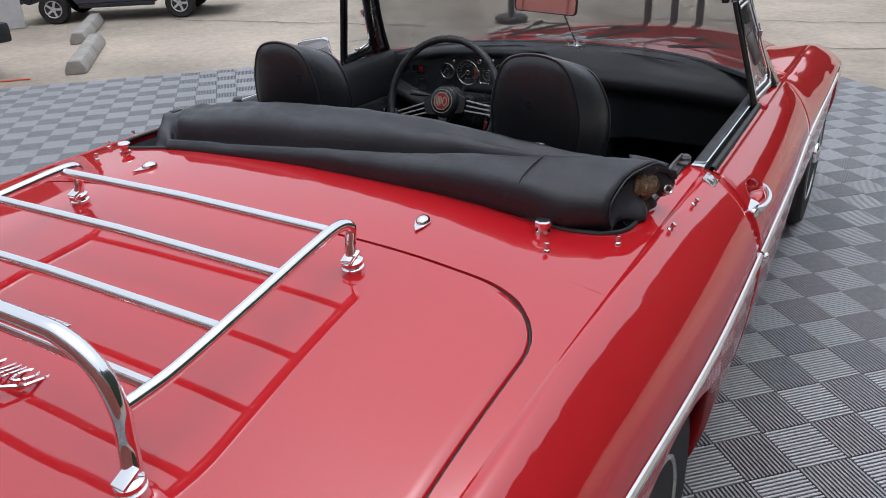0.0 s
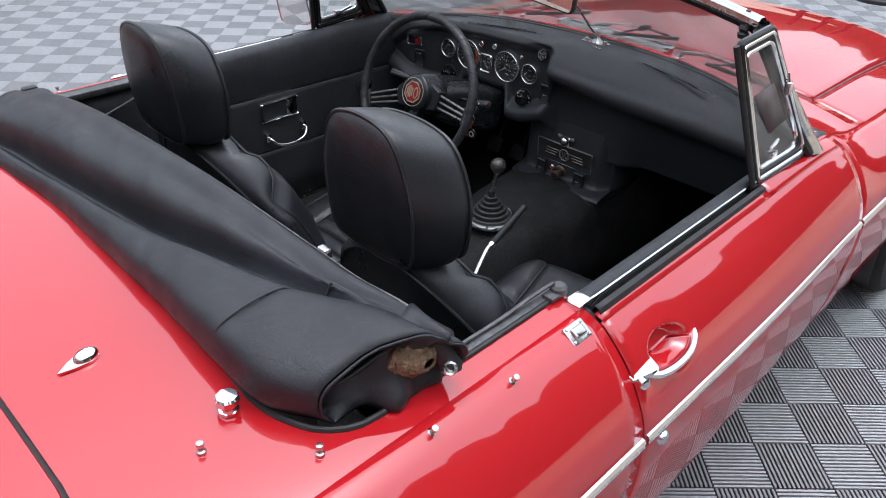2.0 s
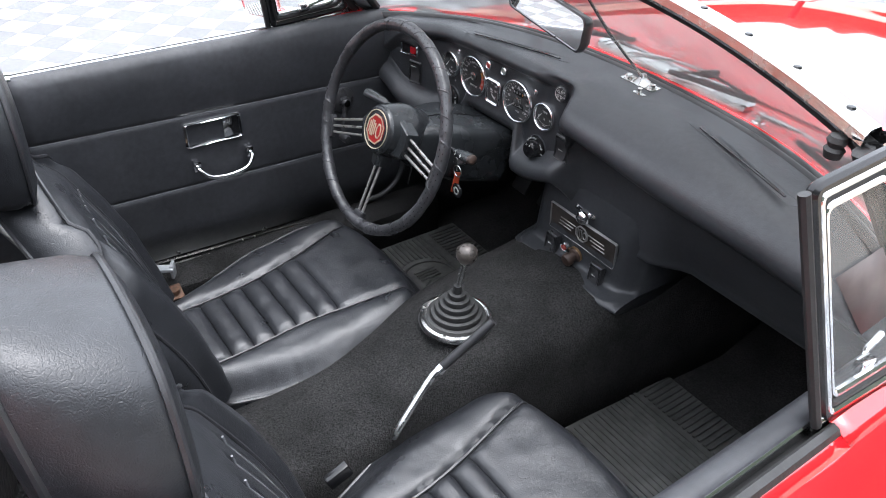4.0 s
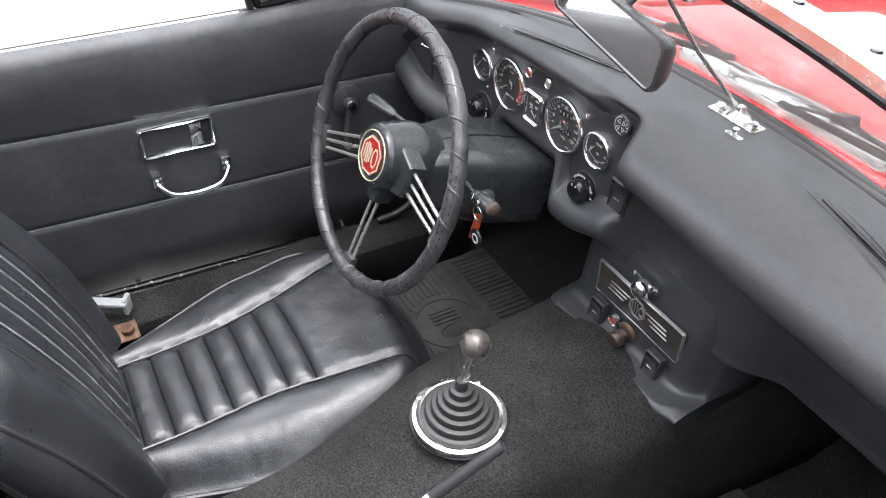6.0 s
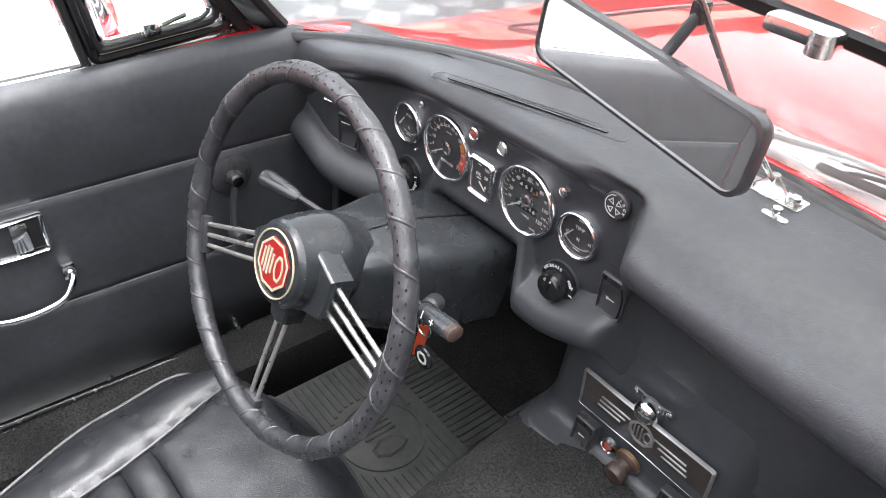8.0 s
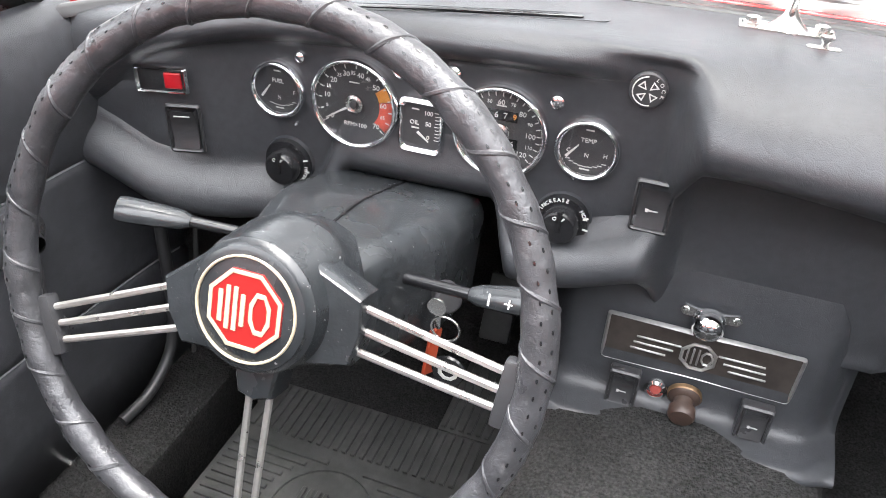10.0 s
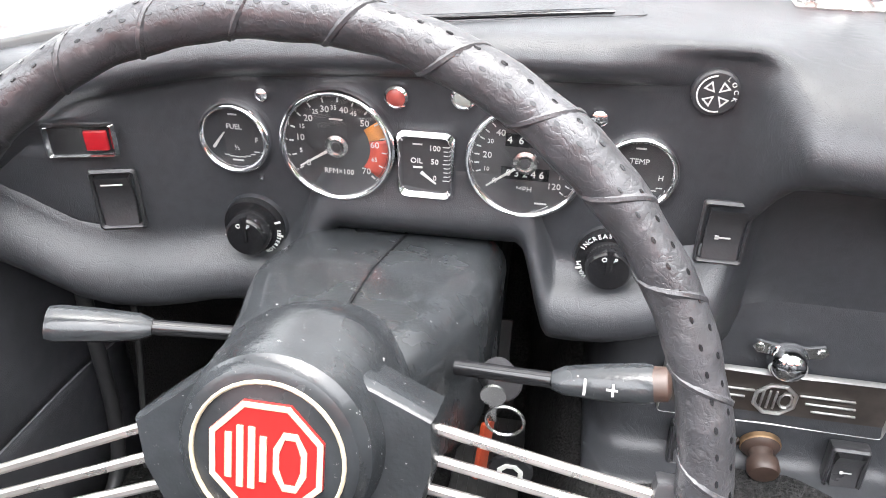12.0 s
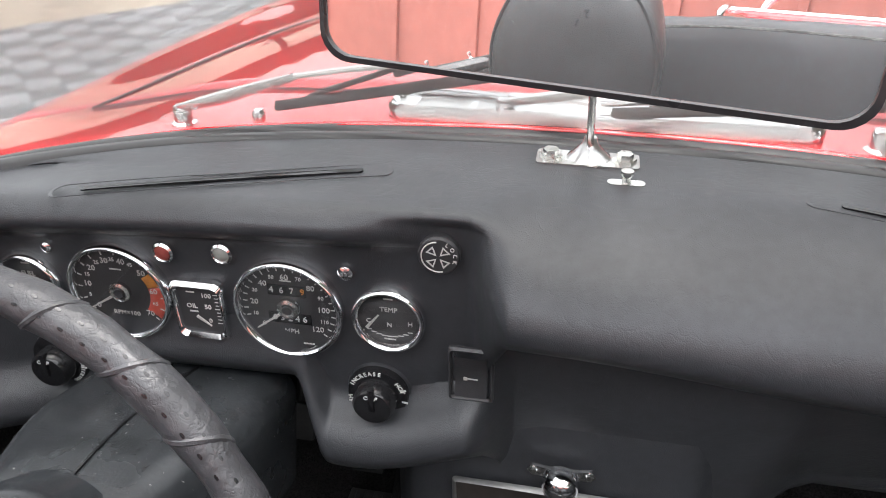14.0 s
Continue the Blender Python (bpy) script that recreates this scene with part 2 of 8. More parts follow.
LEAF = material("hedge_green", (0.030, 0.042, 0.024), 0.8, grain=(4.0, 0.35), stain=(0.6, 0.3), bump=[(6.0, 0.1, "NOISE")])


def dusty(m, scale, low, high, tone):
    """Pale dusty specks and scuffs over a dark surface."""
    n, l = m.node_tree.nodes, m.node_tree.links
    b = n["Principled BSDF"]
    tc, t, ramp, mix = n.new("ShaderNodeTexCoord"), n.new("ShaderNodeTexNoise"), n.new("ShaderNodeMapRange"), n.new("ShaderNodeMix")
    mix.data_type = "RGBA"
    t.inputs["Scale"].default_value, t.inputs["Detail"].default_value, t.inputs["Roughness"].default_value = scale, 5.0, 0.65
    ramp.inputs["From Min"].default_value, ramp.inputs["From Max"].default_value = low, high
    l.new(tc.outputs["Object"], t.inputs["Vector"])
    l.new(t.outputs["Fac"], ramp.inputs["Value"])
    l.new(ramp.outputs["Result"], mix.inputs["Factor"])
    old = b.inputs["Base Color"].links[0].from_socket
    l.new(old, mix.inputs["A"])
    mix.inputs["B"].default_value = (*tone, 1)
    l.new(mix.outputs["Result"], b.inputs["Base Color"])
    return m


COWL = dusty(material("dusty_cowl_plastic", (0.020, 0.022, 0.024), 0.22, grain=(60.0, 0.2), stain=(14.0, 0.3), wear=(22.0, 0.12), bump=[(400.0, 0.0002, "NOISE")]), 260.0, 0.66, 0.74, (0.30, 0.30, 0.29))
dusty(CARPET, 500.0, 0.68, 0.82, (0.06, 0.055, 0.05))
dusty(HOOD, 60.0, 0.60, 0.88, (0.07, 0.066, 0.065))
dusty(WRAP, 120.0, 0.60, 0.82, (0.11, 0.11, 0.11))
TAN = material("tan_strap", (0.10, 0.06, 0.036), 0.7, grain=(90.0, 0.25), stain=(20.0, 0.3), bump=[(200.0, 0.001, "NOISE")])
BAGCLOTH = material("black_bag_cloth", (0.012, 0.012, 0.013), 0.5, grain=(150.0, 0.25), stain=(12.0, 0.3), bump=[(300.0, 0.001, "NOISE"), (22.0, 0.012, "NOISE")])
BROWN = material("brown_bag_cloth", (0.036, 0.020, 0.018), 0.85, grain=(150.0, 0.25), stain=(12.0, 0.3), bump=[(300.0, 0.001, "NOISE")])


# ---- building tools ----
IDENT = Matrix.Identity(4)


def part(name, bm, mat, parent=None, label="", sharp=38, solid=0.0, bevel=0.0):
    """Links a bmesh as one mesh object, under a thing or a part."""
    bmesh.ops.recalc_face_normals(bm, faces=bm.faces)
    me = bpy.data.meshes.new(name)
    bm.to_mesh(me)
    bm.free()
    me.materials.append(mat)
    for p in me.polygons:
        p.use_smooth = True
    me.set_sharp_from_angle(angle=radians(sharp))
    ob = new(name, me)
    if parent is not None:
        ob.parent = parent
    if label:
        ob["label"] = label
    if bevel:
        mod = ob.modifiers.new("bevel", "BEVEL")
        mod.width, mod.segments, mod.limit_method, mod.angle_limit = bevel, 2, "ANGLE", radians(40)
    if solid:
        mod = ob.modifiers.new("thickness", "SOLIDIFY")
        mod.thickness, mod.offset = solid, 0.0
    return ob


def frame_along(pts, closed=False):
    """Turning-free frames along a line of points."""
    pts = [Vector(p) for p in pts]
    n = len(pts)
    tang = []
    for i in range(n):
        a, b = (pts[(i - 1) % n], pts[(i + 1) % n]) if closed else (pts[max(i - 1, 0)], pts[min(i + 1, n - 1)])
        tang.append((b - a).normalized())
    side = tang[0].orthogonal().normalized()
    out = []
    for i in range(n):
        side = (side - tang[i] * side.dot(tang[i])).normalized()
        out.append((pts[i], tang[i], side, tang[i].cross(side)))
    return out


def tube(bm, pts, r, n=8, closed=False, flat=1.0, up=None):
    """A round (flat < 1: flattened) rod along points; r is one radius or one for each point."""
    fr = frame_along(pts, closed)
    rings = []
    for i, (p, t, s, b) in enumerate(fr):
        if up is not None:
            s = t.cross(Vector(up)).normalized()
            b = s.cross(t).normalized()
        rr = r[i] if isinstance(r, (list, tuple)) else r
        rings.append([bm.verts.new(p + s * (rr * math.cos(2 * math.pi * k / n)) + b * (rr * flat * math.sin(2 * math.pi * k / n))) for k in range(n)])
    m = len(rings)
    for i in range(m if closed else m - 1):
        a, b = rings[i], rings[(i + 1) % m]
        for k in range(n):
            bm.faces.new((a[k], a[(k + 1) % n], b[(k + 1) % n], b[k]))
    if not closed:
        bm.faces.new(rings[0][::-1])
        bm.faces.new(rings[-1])
    return bm


def lathe(bm, profile, m=IDENT, n=24):
    """Turns (radius, height) pairs round the z axis of the pose m."""
    rings = []
    for r, h in profile:
        if r < 1e-6:
            rings.append([bm.verts.new(m @ Vector((0, 0, h)))])
        else:
            rings.append([bm.verts.new(m @ Vector((r * math.cos(2 * math.pi * k / n), r * math.sin(2 * math.pi * k / n), h))) for k in range(n)])
    for a, b in zip(rings, rings[1:]):
        for k in range(n):
            j = (k + 1) % n
            if len(a) == 1 and len(b) == 1:
                continue
            if len(a) == 1:
                bm.faces.new((a[0], b[j], b[k]))
            elif len(b) == 1:
                bm.faces.new((a[k], a[j], b[0]))
            else:
                bm.faces.new((a[k], a[j], b[j], b[k]))
    if len(rings[0]) > 1:
        bm.faces.new(rings[0][::-1])
    if len(rings[-1]) > 1:
        bm.faces.new(rings[-1])
    return bm


def rbox(bm, sx, sy, sz, r=0.003, m=IDENT, seg=2):
    """A box with rounded edges, its middle at the pose m."""
    made = bmesh.ops.create_cube(bm, size=1.0, matrix=m @ Matrix.Diagonal((sx, sy, sz, 1)))
    if r:
        edges = list({e for v in made["verts"] for e in v.link_edges})
        bmesh.ops.bevel(bm, geom=edges, offset=r, segments=seg, affect="EDGES", profile=0.6)
    return bm


def prism(bm, outline, depth, m=IDENT, inset=0.0, lip=0.0):
    """An outline in the x, y plane of m, raised by depth along its z; its upper edge may be drawn in (inset) over a height lip."""
    cx = sum(p[0] for p in outline) / len(outline)
    cy = sum(p[1] for p in outline) / len(outline)
    size = max(max(abs(p[0] - cx) for p in outline), max(abs(p[1] - cy) for p in outline))
    levels = [(1.0, 0.0), (1.0, depth - lip)] if lip else [(1.0, 0.0), (1.0, depth)]
    if lip:
        levels += [(1.0 - 0.35 * inset / size, depth - 0.3 * lip), (1.0 - inset / size, depth)]
    rings = [[bm.verts.new(m @ Vector((cx + (x - cx) * k, cy + (y - cy) * k, h))) for x, y in outline] for k, h in levels]
    n = len(outline)
    for a, b in zip(rings, rings[1:]):
        for k in range(n):
            bm.faces.new((a[k], a[(k + 1) % n], b[(k + 1) % n], b[k]))
    bm.faces.new(rings[0][::-1])
    bm.faces.new(rings[-1])
    return bm


def sheet(bm, rows, closed=False):
    """Faces between rows of points."""
    vs = [[bm.verts.new(Vector(p)) for p in row] for row in rows]
    for a, b in zip(vs, vs[1:]):
        n = len(a)
        for k in range(n if closed else n - 1):
            quad = (a[k], a[(k + 1) % n], b[(k + 1) % n], b[k])
            bm.faces.new(quad)
    return vs


def rounded(w, h, r, n=6):
    """The outline of a rounded rectangle about the origin."""
    pts = []
    for cx, cy, a0 in ((w / 2 - r, h / 2 - r, 0), (-w / 2 + r, h / 2 - r, 90), (-w / 2 + r, -h / 2 + r, 180), (w / 2 - r, -h / 2 + r, 270)):
        for k in range(n + 1):
            a = radians(a0 + 90 * k / n)
            pts.append((cx + r * math.cos(a), cy + r * math.sin(a)))
    return pts


def ring_outline(bm, outline, width, depth, m=IDENT):
    """A raised frame along an outline, of a width inwards."""
    cx = sum(p[0] for p in outline) / len(outline)
    cy = sum(p[1] for p in outline) / len(outline)
    inner = []
    for x, y in outline:
        d = math.hypot(x - cx, y - cy)
        inner.append((x - width * (x - cx) / d * 1.15, y - width * (y - cy) / d * 1.15))
    mid = [((a[0] + b[0]) / 2, (a[1] + b[1]) / 2) for a, b in zip(outline, inner)]
    rows = [[m @ Vector((x, y, h)) for x, y in ring] for ring, h in ((outline, 0), (outline, depth * 0.6), (mid, depth), (inner, depth * 0.6), (inner, 0))]
    sheet(bm, rows, closed=True)
    return bm


def spline(xs, ys):
    """A smooth curve through given values (Catmull-Rom on uneven steps)."""
    xs, ys = np.array(xs, float), np.array(ys, float)
    d = np.diff(ys) / np.diff(xs)
    t = np.empty_like(ys)
    t[1:-1] = (d[:-1] * np.diff(xs)[1:] + d[1:] * np.diff(xs)[:-1]) / (xs[2:] - xs[:-2])
    t[0], t[-1] = d[0], d[-1]
    flat = np.where(d[:-1] * d[1:] <= 0)[0] + 1
    t[flat] *= 0.35

    def f(x):
        x = min(max(x, xs[0]), xs[-1])
        i = min(int(np.searchsorted(xs, x, side="right")) - 1, len(xs) - 2)
        h = xs[i + 1] - xs[i]
        u = (x - xs[i]) / h
        return float((2 * u**3 - 3 * u**2 + 1) * ys[i] + (u**3 - 2 * u**2 + u) * h * t[i] + (-2 * u**3 + 3 * u**2) * ys[i + 1] + (u**3 - u**2) * h * t[i + 1])
    return f


def smooth_line(pts, steps=8, closed=False):
    """More points on a soft line through pts."""
    pts = [Vector(p) for p in pts]
    n = len(pts)
    out = []
    for i in range(n if closed else n - 1):
        p0, p1, p2, p3 = (pts[(i + k) % n] if closed else pts[min(max(i + k, 0), n - 1)] for k in (-1, 0, 1, 2))
        for k in range(steps):
            u = k / steps
            out.append(0.5 * ((2 * p1) + (p2 - p0) * u + (2 * p0 - 5 * p1 + 4 * p2 - p3) * u**2 + (3 * p1 - p0 - 3 * p2 + p3) * u**3))
    if not closed:
        out.append(pts[-1])
    return out


def soft(a, b, x):
    u = min(max((x - a) / (b - a), 0.0), 1.0)
    return u * u * (3 - 2 * u)


def steps(a, b, n):
    return [a + (b - a) * i / (n - 1) for i in range(n)]


def text_mesh(body, size, m, depth=0.0003, align="CENTER"):
    """Letters of the built-in font as a bmesh, middle at the pose m, facing its z."""
    cu = bpy.data.curves.new("letters", "FONT")
    cu.body, cu.size, cu.extrude, cu.align_x, cu.align_y, cu.resolution_u = body, size, depth, align, "CENTER", 2
    ob = bpy.data.objects.new("letters", cu)
    me = bpy.data.meshes.new_from_object(ob)
    bm = bmesh.new()
    bm.from_mesh(me)
    bmesh.ops.transform(bm, matrix=m, verts=bm.verts)
    bpy.data.objects.remove(ob)
    bpy.data.curves.remove(cu)
    bpy.data.meshes.remove(me)
    return bm


def join(bm, other):
    me = bpy.data.meshes.new("piece")
    other.to_mesh(me)
    other.free()
    bm.from_mesh(me)
    bpy.data.meshes.remove(me)
    return bm


def facing(x, y, z, tilt=0.0, turn=0.0, roll=0.0):
    """A pose whose z axis looks back towards the seats (-y), its x to the car's right and its y up."""
    return Matrix.Translation((x, y, z)) @ Matrix.Rotation(radians(turn), 4, "Z") @ Matrix.Rotation(radians(90 - tilt), 4, "X") @ Matrix.Rotation(radians(roll), 4, "Z")


def empty(name, label, category, at=(0, 0, 0), group="", kind=""):
    ob = new(name)
    ob.location = at
    ob.empty_display_size = 0.1
    return tagged(ob, label, category, group, kind)


# ---- ground ----
bm = bmesh.new()
R_OUT = 900.0
vs = [bm.verts.new((R_OUT * math.cos(2 * math.pi * k / 48), R_OUT * math.sin(2 * math.pi * k / 48), -0.025)) for k in range(48)]
bm.faces.new(vs)
tagged(part("ground", bm, CONCRETE), "worn pale tan concrete yard with stains", "ground", kind="structure")

# the pad of interlocking ribbed tiles, turned against the car
PAD_TURN, CELL, PAD_U, PAD_V = 44.5, 0.1414, 2.94, 4.207
TILE_SIDE = 2 * CELL
pad_axis_u = Vector((math.cos(radians(PAD_TURN)), math.sin(radians(PAD_TURN)), 0))
pad_axis_v = Vector((-math.sin(radians(PAD_TURN)), math.cos(radians(PAD_TURN)), 0))


def rib_tile(far=False):
    """Vertices, faces and material slots of one tile: a dark base and four fields of ribs, crosswise in turn; the slots
    paint in the gaps' shade.
    """
    v, f, shade_ids = [], [], []

    def block(x0, x1, y0, y1, z0, z1, tone=0):
        i = len(v)
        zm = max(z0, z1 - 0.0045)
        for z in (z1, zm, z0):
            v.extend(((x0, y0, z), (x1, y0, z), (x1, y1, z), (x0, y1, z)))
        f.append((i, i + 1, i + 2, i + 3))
        shade_ids.append(1 if z1 < -0.001 else tone)
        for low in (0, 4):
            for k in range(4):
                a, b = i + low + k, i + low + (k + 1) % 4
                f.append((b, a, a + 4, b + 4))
                shade_ids.append(1 if low or z1 < -0.001 else tone)

    pitch = CELL / 13
    for a in (0, 1):
        for b in (0, 1):
            x0, y0 = a * CELL, b * CELL
            for k in range(13):
                c = (k + 0.5) * pitch
                w = pitch * 0.27
                if (a + b) % 2 == 0:
                    block(x0 + 0.002, x0 + CELL - 0.002, y0 + c - w, y0 + c + w, -0.021, 0.0)
                else:
                    # slot 2: ribs turned crosswise take the darkened copy of the plastic
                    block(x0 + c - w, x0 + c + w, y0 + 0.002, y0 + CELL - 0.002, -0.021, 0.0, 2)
            if not far:
                for k in range(4):
                    c = (k + 0.5) * CELL / 4
                    if (a + b) % 2 == 0:
                        block(x0 + c - 0.002, x0 + c + 0.002, y0 + 0.003, y0 + CELL - 0.003, -0.021, -0.006)
                    else:
                        block(x0 + 0.003, x0 + CELL - 0.003, y0 + c - 0.002, y0 + c + 0.002, -0.021, -0.006)
    return v, f, shade_ids


n_tiles = 29
pad = bmesh.new()
u0, v0 = PAD_U - n_tiles * TILE_SIDE, PAD_V - n_tiles * TILE_SIDE
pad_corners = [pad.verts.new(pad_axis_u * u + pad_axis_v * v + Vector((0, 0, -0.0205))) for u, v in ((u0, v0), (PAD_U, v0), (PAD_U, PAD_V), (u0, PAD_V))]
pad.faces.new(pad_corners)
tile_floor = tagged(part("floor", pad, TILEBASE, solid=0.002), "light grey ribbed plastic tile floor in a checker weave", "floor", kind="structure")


def place_tiles():
    """The tiles beside the car's door are single pieces; the rest is one mesh."""
    v, f, shade_ids = rib_tile()
    me = bpy.data.meshes.new("floor_tile")
    me.from_pydata(v, [], f)
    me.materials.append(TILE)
    me.materials.append(TILEGAP)
    me.materials.append(TILESHADE)
    me.polygons.foreach_set("material_index", shade_ids)
    turn = Matrix.Rotation(radians(PAD_TURN), 4, "Z")
    near, far = [], []
    for i in range(n_tiles):
        for j in range(n_tiles):
            p = pad_axis_u * (u0 + i * TILE_SIDE) + pad_axis_v * (v0 + j * TILE_SIDE)
            (near if 0.3 < p.x < 2.6 and -3.2 < p.y < 3.4 else far).append(p)
    near.sort(key=lambda p: abs(p.x - 1.0) + abs(p.y + 0.3))
    far += near[290:]
    for p in near[:290]:
        ob = new("floor_tile", me)
        ob.matrix_world = Matrix.Translation(p) @ turn
        ob.parent = tile_floor
    va, fa = np.array(v), np.array(f)
    rot = np.array(turn.to_3x3())
    allv, allf = [], []
    for k, p in enumerate(far):
        allv.append(va @ rot.T + np.array(p))
        allf.append(fa + k * len(va))
    me2 = bpy.data.meshes.new("floor_tiles_far")
    me2.from_pydata(np.concatenate(allv).tolist(), [], np.concatenate(allf).tolist())
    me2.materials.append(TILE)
    me2.materials.append(TILEGAP)
    me2.materials.append(TILESHADE)
    me2.polygons.foreach_set("material_index", shade_ids * len(far))
    ob = new("floor_tiles_far", me2)
    ob.parent = tile_floor
    tagged(ob, "rest of the grey ribbed plastic floor tiles", kind="stuff")


# ---- the car: body ----
car = empty("sports_car", "glossy red open roadster with black interior and folded black roof", "car")

REAR_AXLE, FRONT_AXLE, ARCH_Z, ARCH_R = -1.48, 0.83, 0.275, 0.325
BODY_Y = (-2.31, -2.20, -1.95, -1.65, -1.39, -0.93, -0.50, -0.07, 0.20, 0.60, 1.00, 1.30, 1.47)
line_z0 = spline(BODY_Y, (0.620, 0.715, 0.785, 0.823, 0.832, 0.832, 0.830, 0.824, 0.812, 0.780, 0.726, 0.660, 0.560))
line_z1 = spline(BODY_Y, (0.610, 0.705, 0.776, 0.817, 0.827, 0.826, 0.825, 0.816, 0.803, 0.765, 0.710, 0.645, 0.550))
line_z2 = spline(BODY_Y, (0.590, 0.685, 0.760, 0.798, 0.810, 0.808, 0.806, 0.793, 0.766, 0.724, 0.662, 0.592, 0.506))
line_x3 = spline(BODY_Y, (0.520, 0.575, 0.612, 0.624, 0.628, 0.628, 0.630, 0.632, 0.632, 0.624, 0.614, 0.600, 0.560))
line_z3 = spline(BODY_Y[:7] + (-0.20, -0.07, 0.03) + BODY_Y[8:], (0.580, 0.672, 0.748, 0.780, 0.788, 0.786, 0.786, 0.787, 0.777, 0.750, 0.735, 0.712, 0.676, 0.606, 0.505))
line_x6 = spline(BODY_Y, (0.580, 0.655, 0.708, 0.733, 0.748, 0.753, 0.752, 0.742, 0.741, 0.740, 0.732, 0.712, 0.640))
line_z6 = spline(BODY_Y, (0.540, 0.620, 0.632, 0.630, 0.626, 0.621, 0.617, 0.613, 0.610, 0.602, 0.585, 0.530, 0.470))


def section(y):
    x3, z3, x6, z6 = line_x3(y), line_z3(y), line_x6(y), line_z6(y)
    return [(0, line_z0(y)), (0.30, line_z1(y)), (0.48, line_z2(y)), (x3, z3), (x3 + 0.44 * (x6 - x3), z3 - 0.19 * (z3 - z6)), (x3 + 0.80 * (x6 - x3), z3 - 0.54 * (z3 - z6)),
            (x6, z6), (x6 - 0.004, z6 - 0.13), (x6 - 0.030, 0.33), (x6 - 0.075, 0.19)]


def body_point(y, s, side=1, lift=0.0):
    """The body's skin at the station y; s runs from the middle line (0) over the wing's crest (3) and the waist (6) to the sill (9)."""
    pts = section(y)
    i = min(int(s), 8)
    u = s - i
    p0, p1, p2, p3 = (pts[min(max(i + k, 0), 9)] for k in (-1, 0, 1, 2))
    if i == 0:
        p0 = (-0.30, pts[1][1])
    out = [0.5 * (2 * b + (c - a) * u + (2 * a - 5 * b + 4 * c - d) * u * u + (3 * b - a - 3 * c + d) * u**3) for a, b, c, d in zip(p0, p1, p2, p3)]
    return Vector((side * out[0], y, out[1] + lift))


def top_z(x, y):
    """The height of the upper skin over the plan point x, y."""
    x = abs(x)
    lo, hi = 0.0, 3.6
    for _ in range(22):
        mid = (lo + hi) / 2
        lo, hi = (mid, hi) if body_point(y, mid).x < x else (lo, mid)
    return body_point(y, (lo + hi) / 2).z


def s_at(y, z):
    lo, hi = 3.2, 9.0
    for _ in range(22):
        mid = (lo + hi) / 2
        lo, hi = (mid, hi) if body_point(y, mid).z > z else (lo, mid)
    return (lo + hi) / 2


def arch_z(y, sill=0.19):
    """The lower edge of the body's side, over the wheels."""
    for ya in (REAR_AXLE, FRONT_AXLE):
        d = abs(y - ya)
        if d < ARCH_R:
            return max(sill, ARCH_Z + math.sqrt(ARCH_R**2 - d * d))
    return sill


def side_panel(name, y0, y1, s0, side, label="", low=0.19, n=None):
    """A panel of the body's side from the crease s0 down to its lower edge, with the wheel's arch cut out and its lips turned in."""
    bm = bmesh.new()
    ys = set(steps(y0, y1, n or max(int((y1 - y0) / 0.03), 6)))
    for ya in (REAR_AXLE, FRONT_AXLE):
        for a in steps(0, 180, 41):
            y = ya + ARCH_R * 0.9995 * math.cos(radians(a))
            if y0 < y < y1:
                ys.add(y)
    rows = []
    for y in sorted(ys):
        z = arch_z(y, low)
        s1 = s_at(y, z)
        row = [body_point(y, s0 + (s1 - s0) * k / 26, side) for k in range(27)]
        end = row[-1].copy()
        row += [end + Vector((-side * 0.006, 0, -0.004)), end + Vector((-side * 0.03, 0, -0.002))]
        rows.append(row)
    sheet(bm, rows)
    return part(name, bm, RED, car, label, sharp=50, solid=0.003)


# rear deck: the cockpit's rim, the boot lid's opening
COCKPIT_X, COCKPIT_Y = 0.595, -1.375


def rounded_rect(x0, x1, y0, y1, r_front, r_rear, n=10):
    """Points round a rectangle with its own corner radii, from the front right corner clockwise."""
    pts = []
    for cx, cy, a0, r in ((x1 - r_front, y1 - r_front, 0, r_front), (x0 + r_front, y1 - r_front, 90, r_front), (x0 + r_rear, y0 + r_rear, 180, r_rear), (x1 - r_rear, y0 + r_rear, 270, r_rear)):
        for k in range(n + 1):
            a = radians(a0 + 90 * k / n)
            pts.append((cx + r * math.cos(a), cy + r * math.sin(a)))
    return pts


def dense(pts, step=0.03):
    out = []
    for a, b in zip(pts, pts[1:] + pts[:1]):
        k = max(1, int(math.hypot(b[0] - a[0], b[1] - a[1]) / step))
        out += [(a[0] + (b[0] - a[0]) * i / k, a[1] + (b[1] - a[1]) * i / k) for i in range(k)]
    return out


LID = dense(rounded_rect(-0.587, 0.587, -2.27, -1.562, 0.13, 0.08))


def crest(y):
    return line_x3(y)


def skin(x, y, lift=0.0):
    return Vector((x, y, top_z(x, y) + lift))


def cockpit_edge():
    """The rear rim of the cockpit, from the right door round to the left door."""
    pts = [(COCKPIT_X, y) for y in steps(-0.932, -1.27, 10)]
    for k in range(1, 9):
        a = radians(90 * k / 8)
        pts.append((COCKPIT_X - 0.11 + 0.11 * math.cos(a), -1.275 - 0.090 * math.sin(a)))
    pts += [(x, -1.345 - 0.020 * (min(abs(x) / 0.485, 1))**2) for x in steps(0.46, 0, 12)]
    return pts + [(-x, y) for x, y in pts[-2::-1]]


RIM = cockpit_edge()


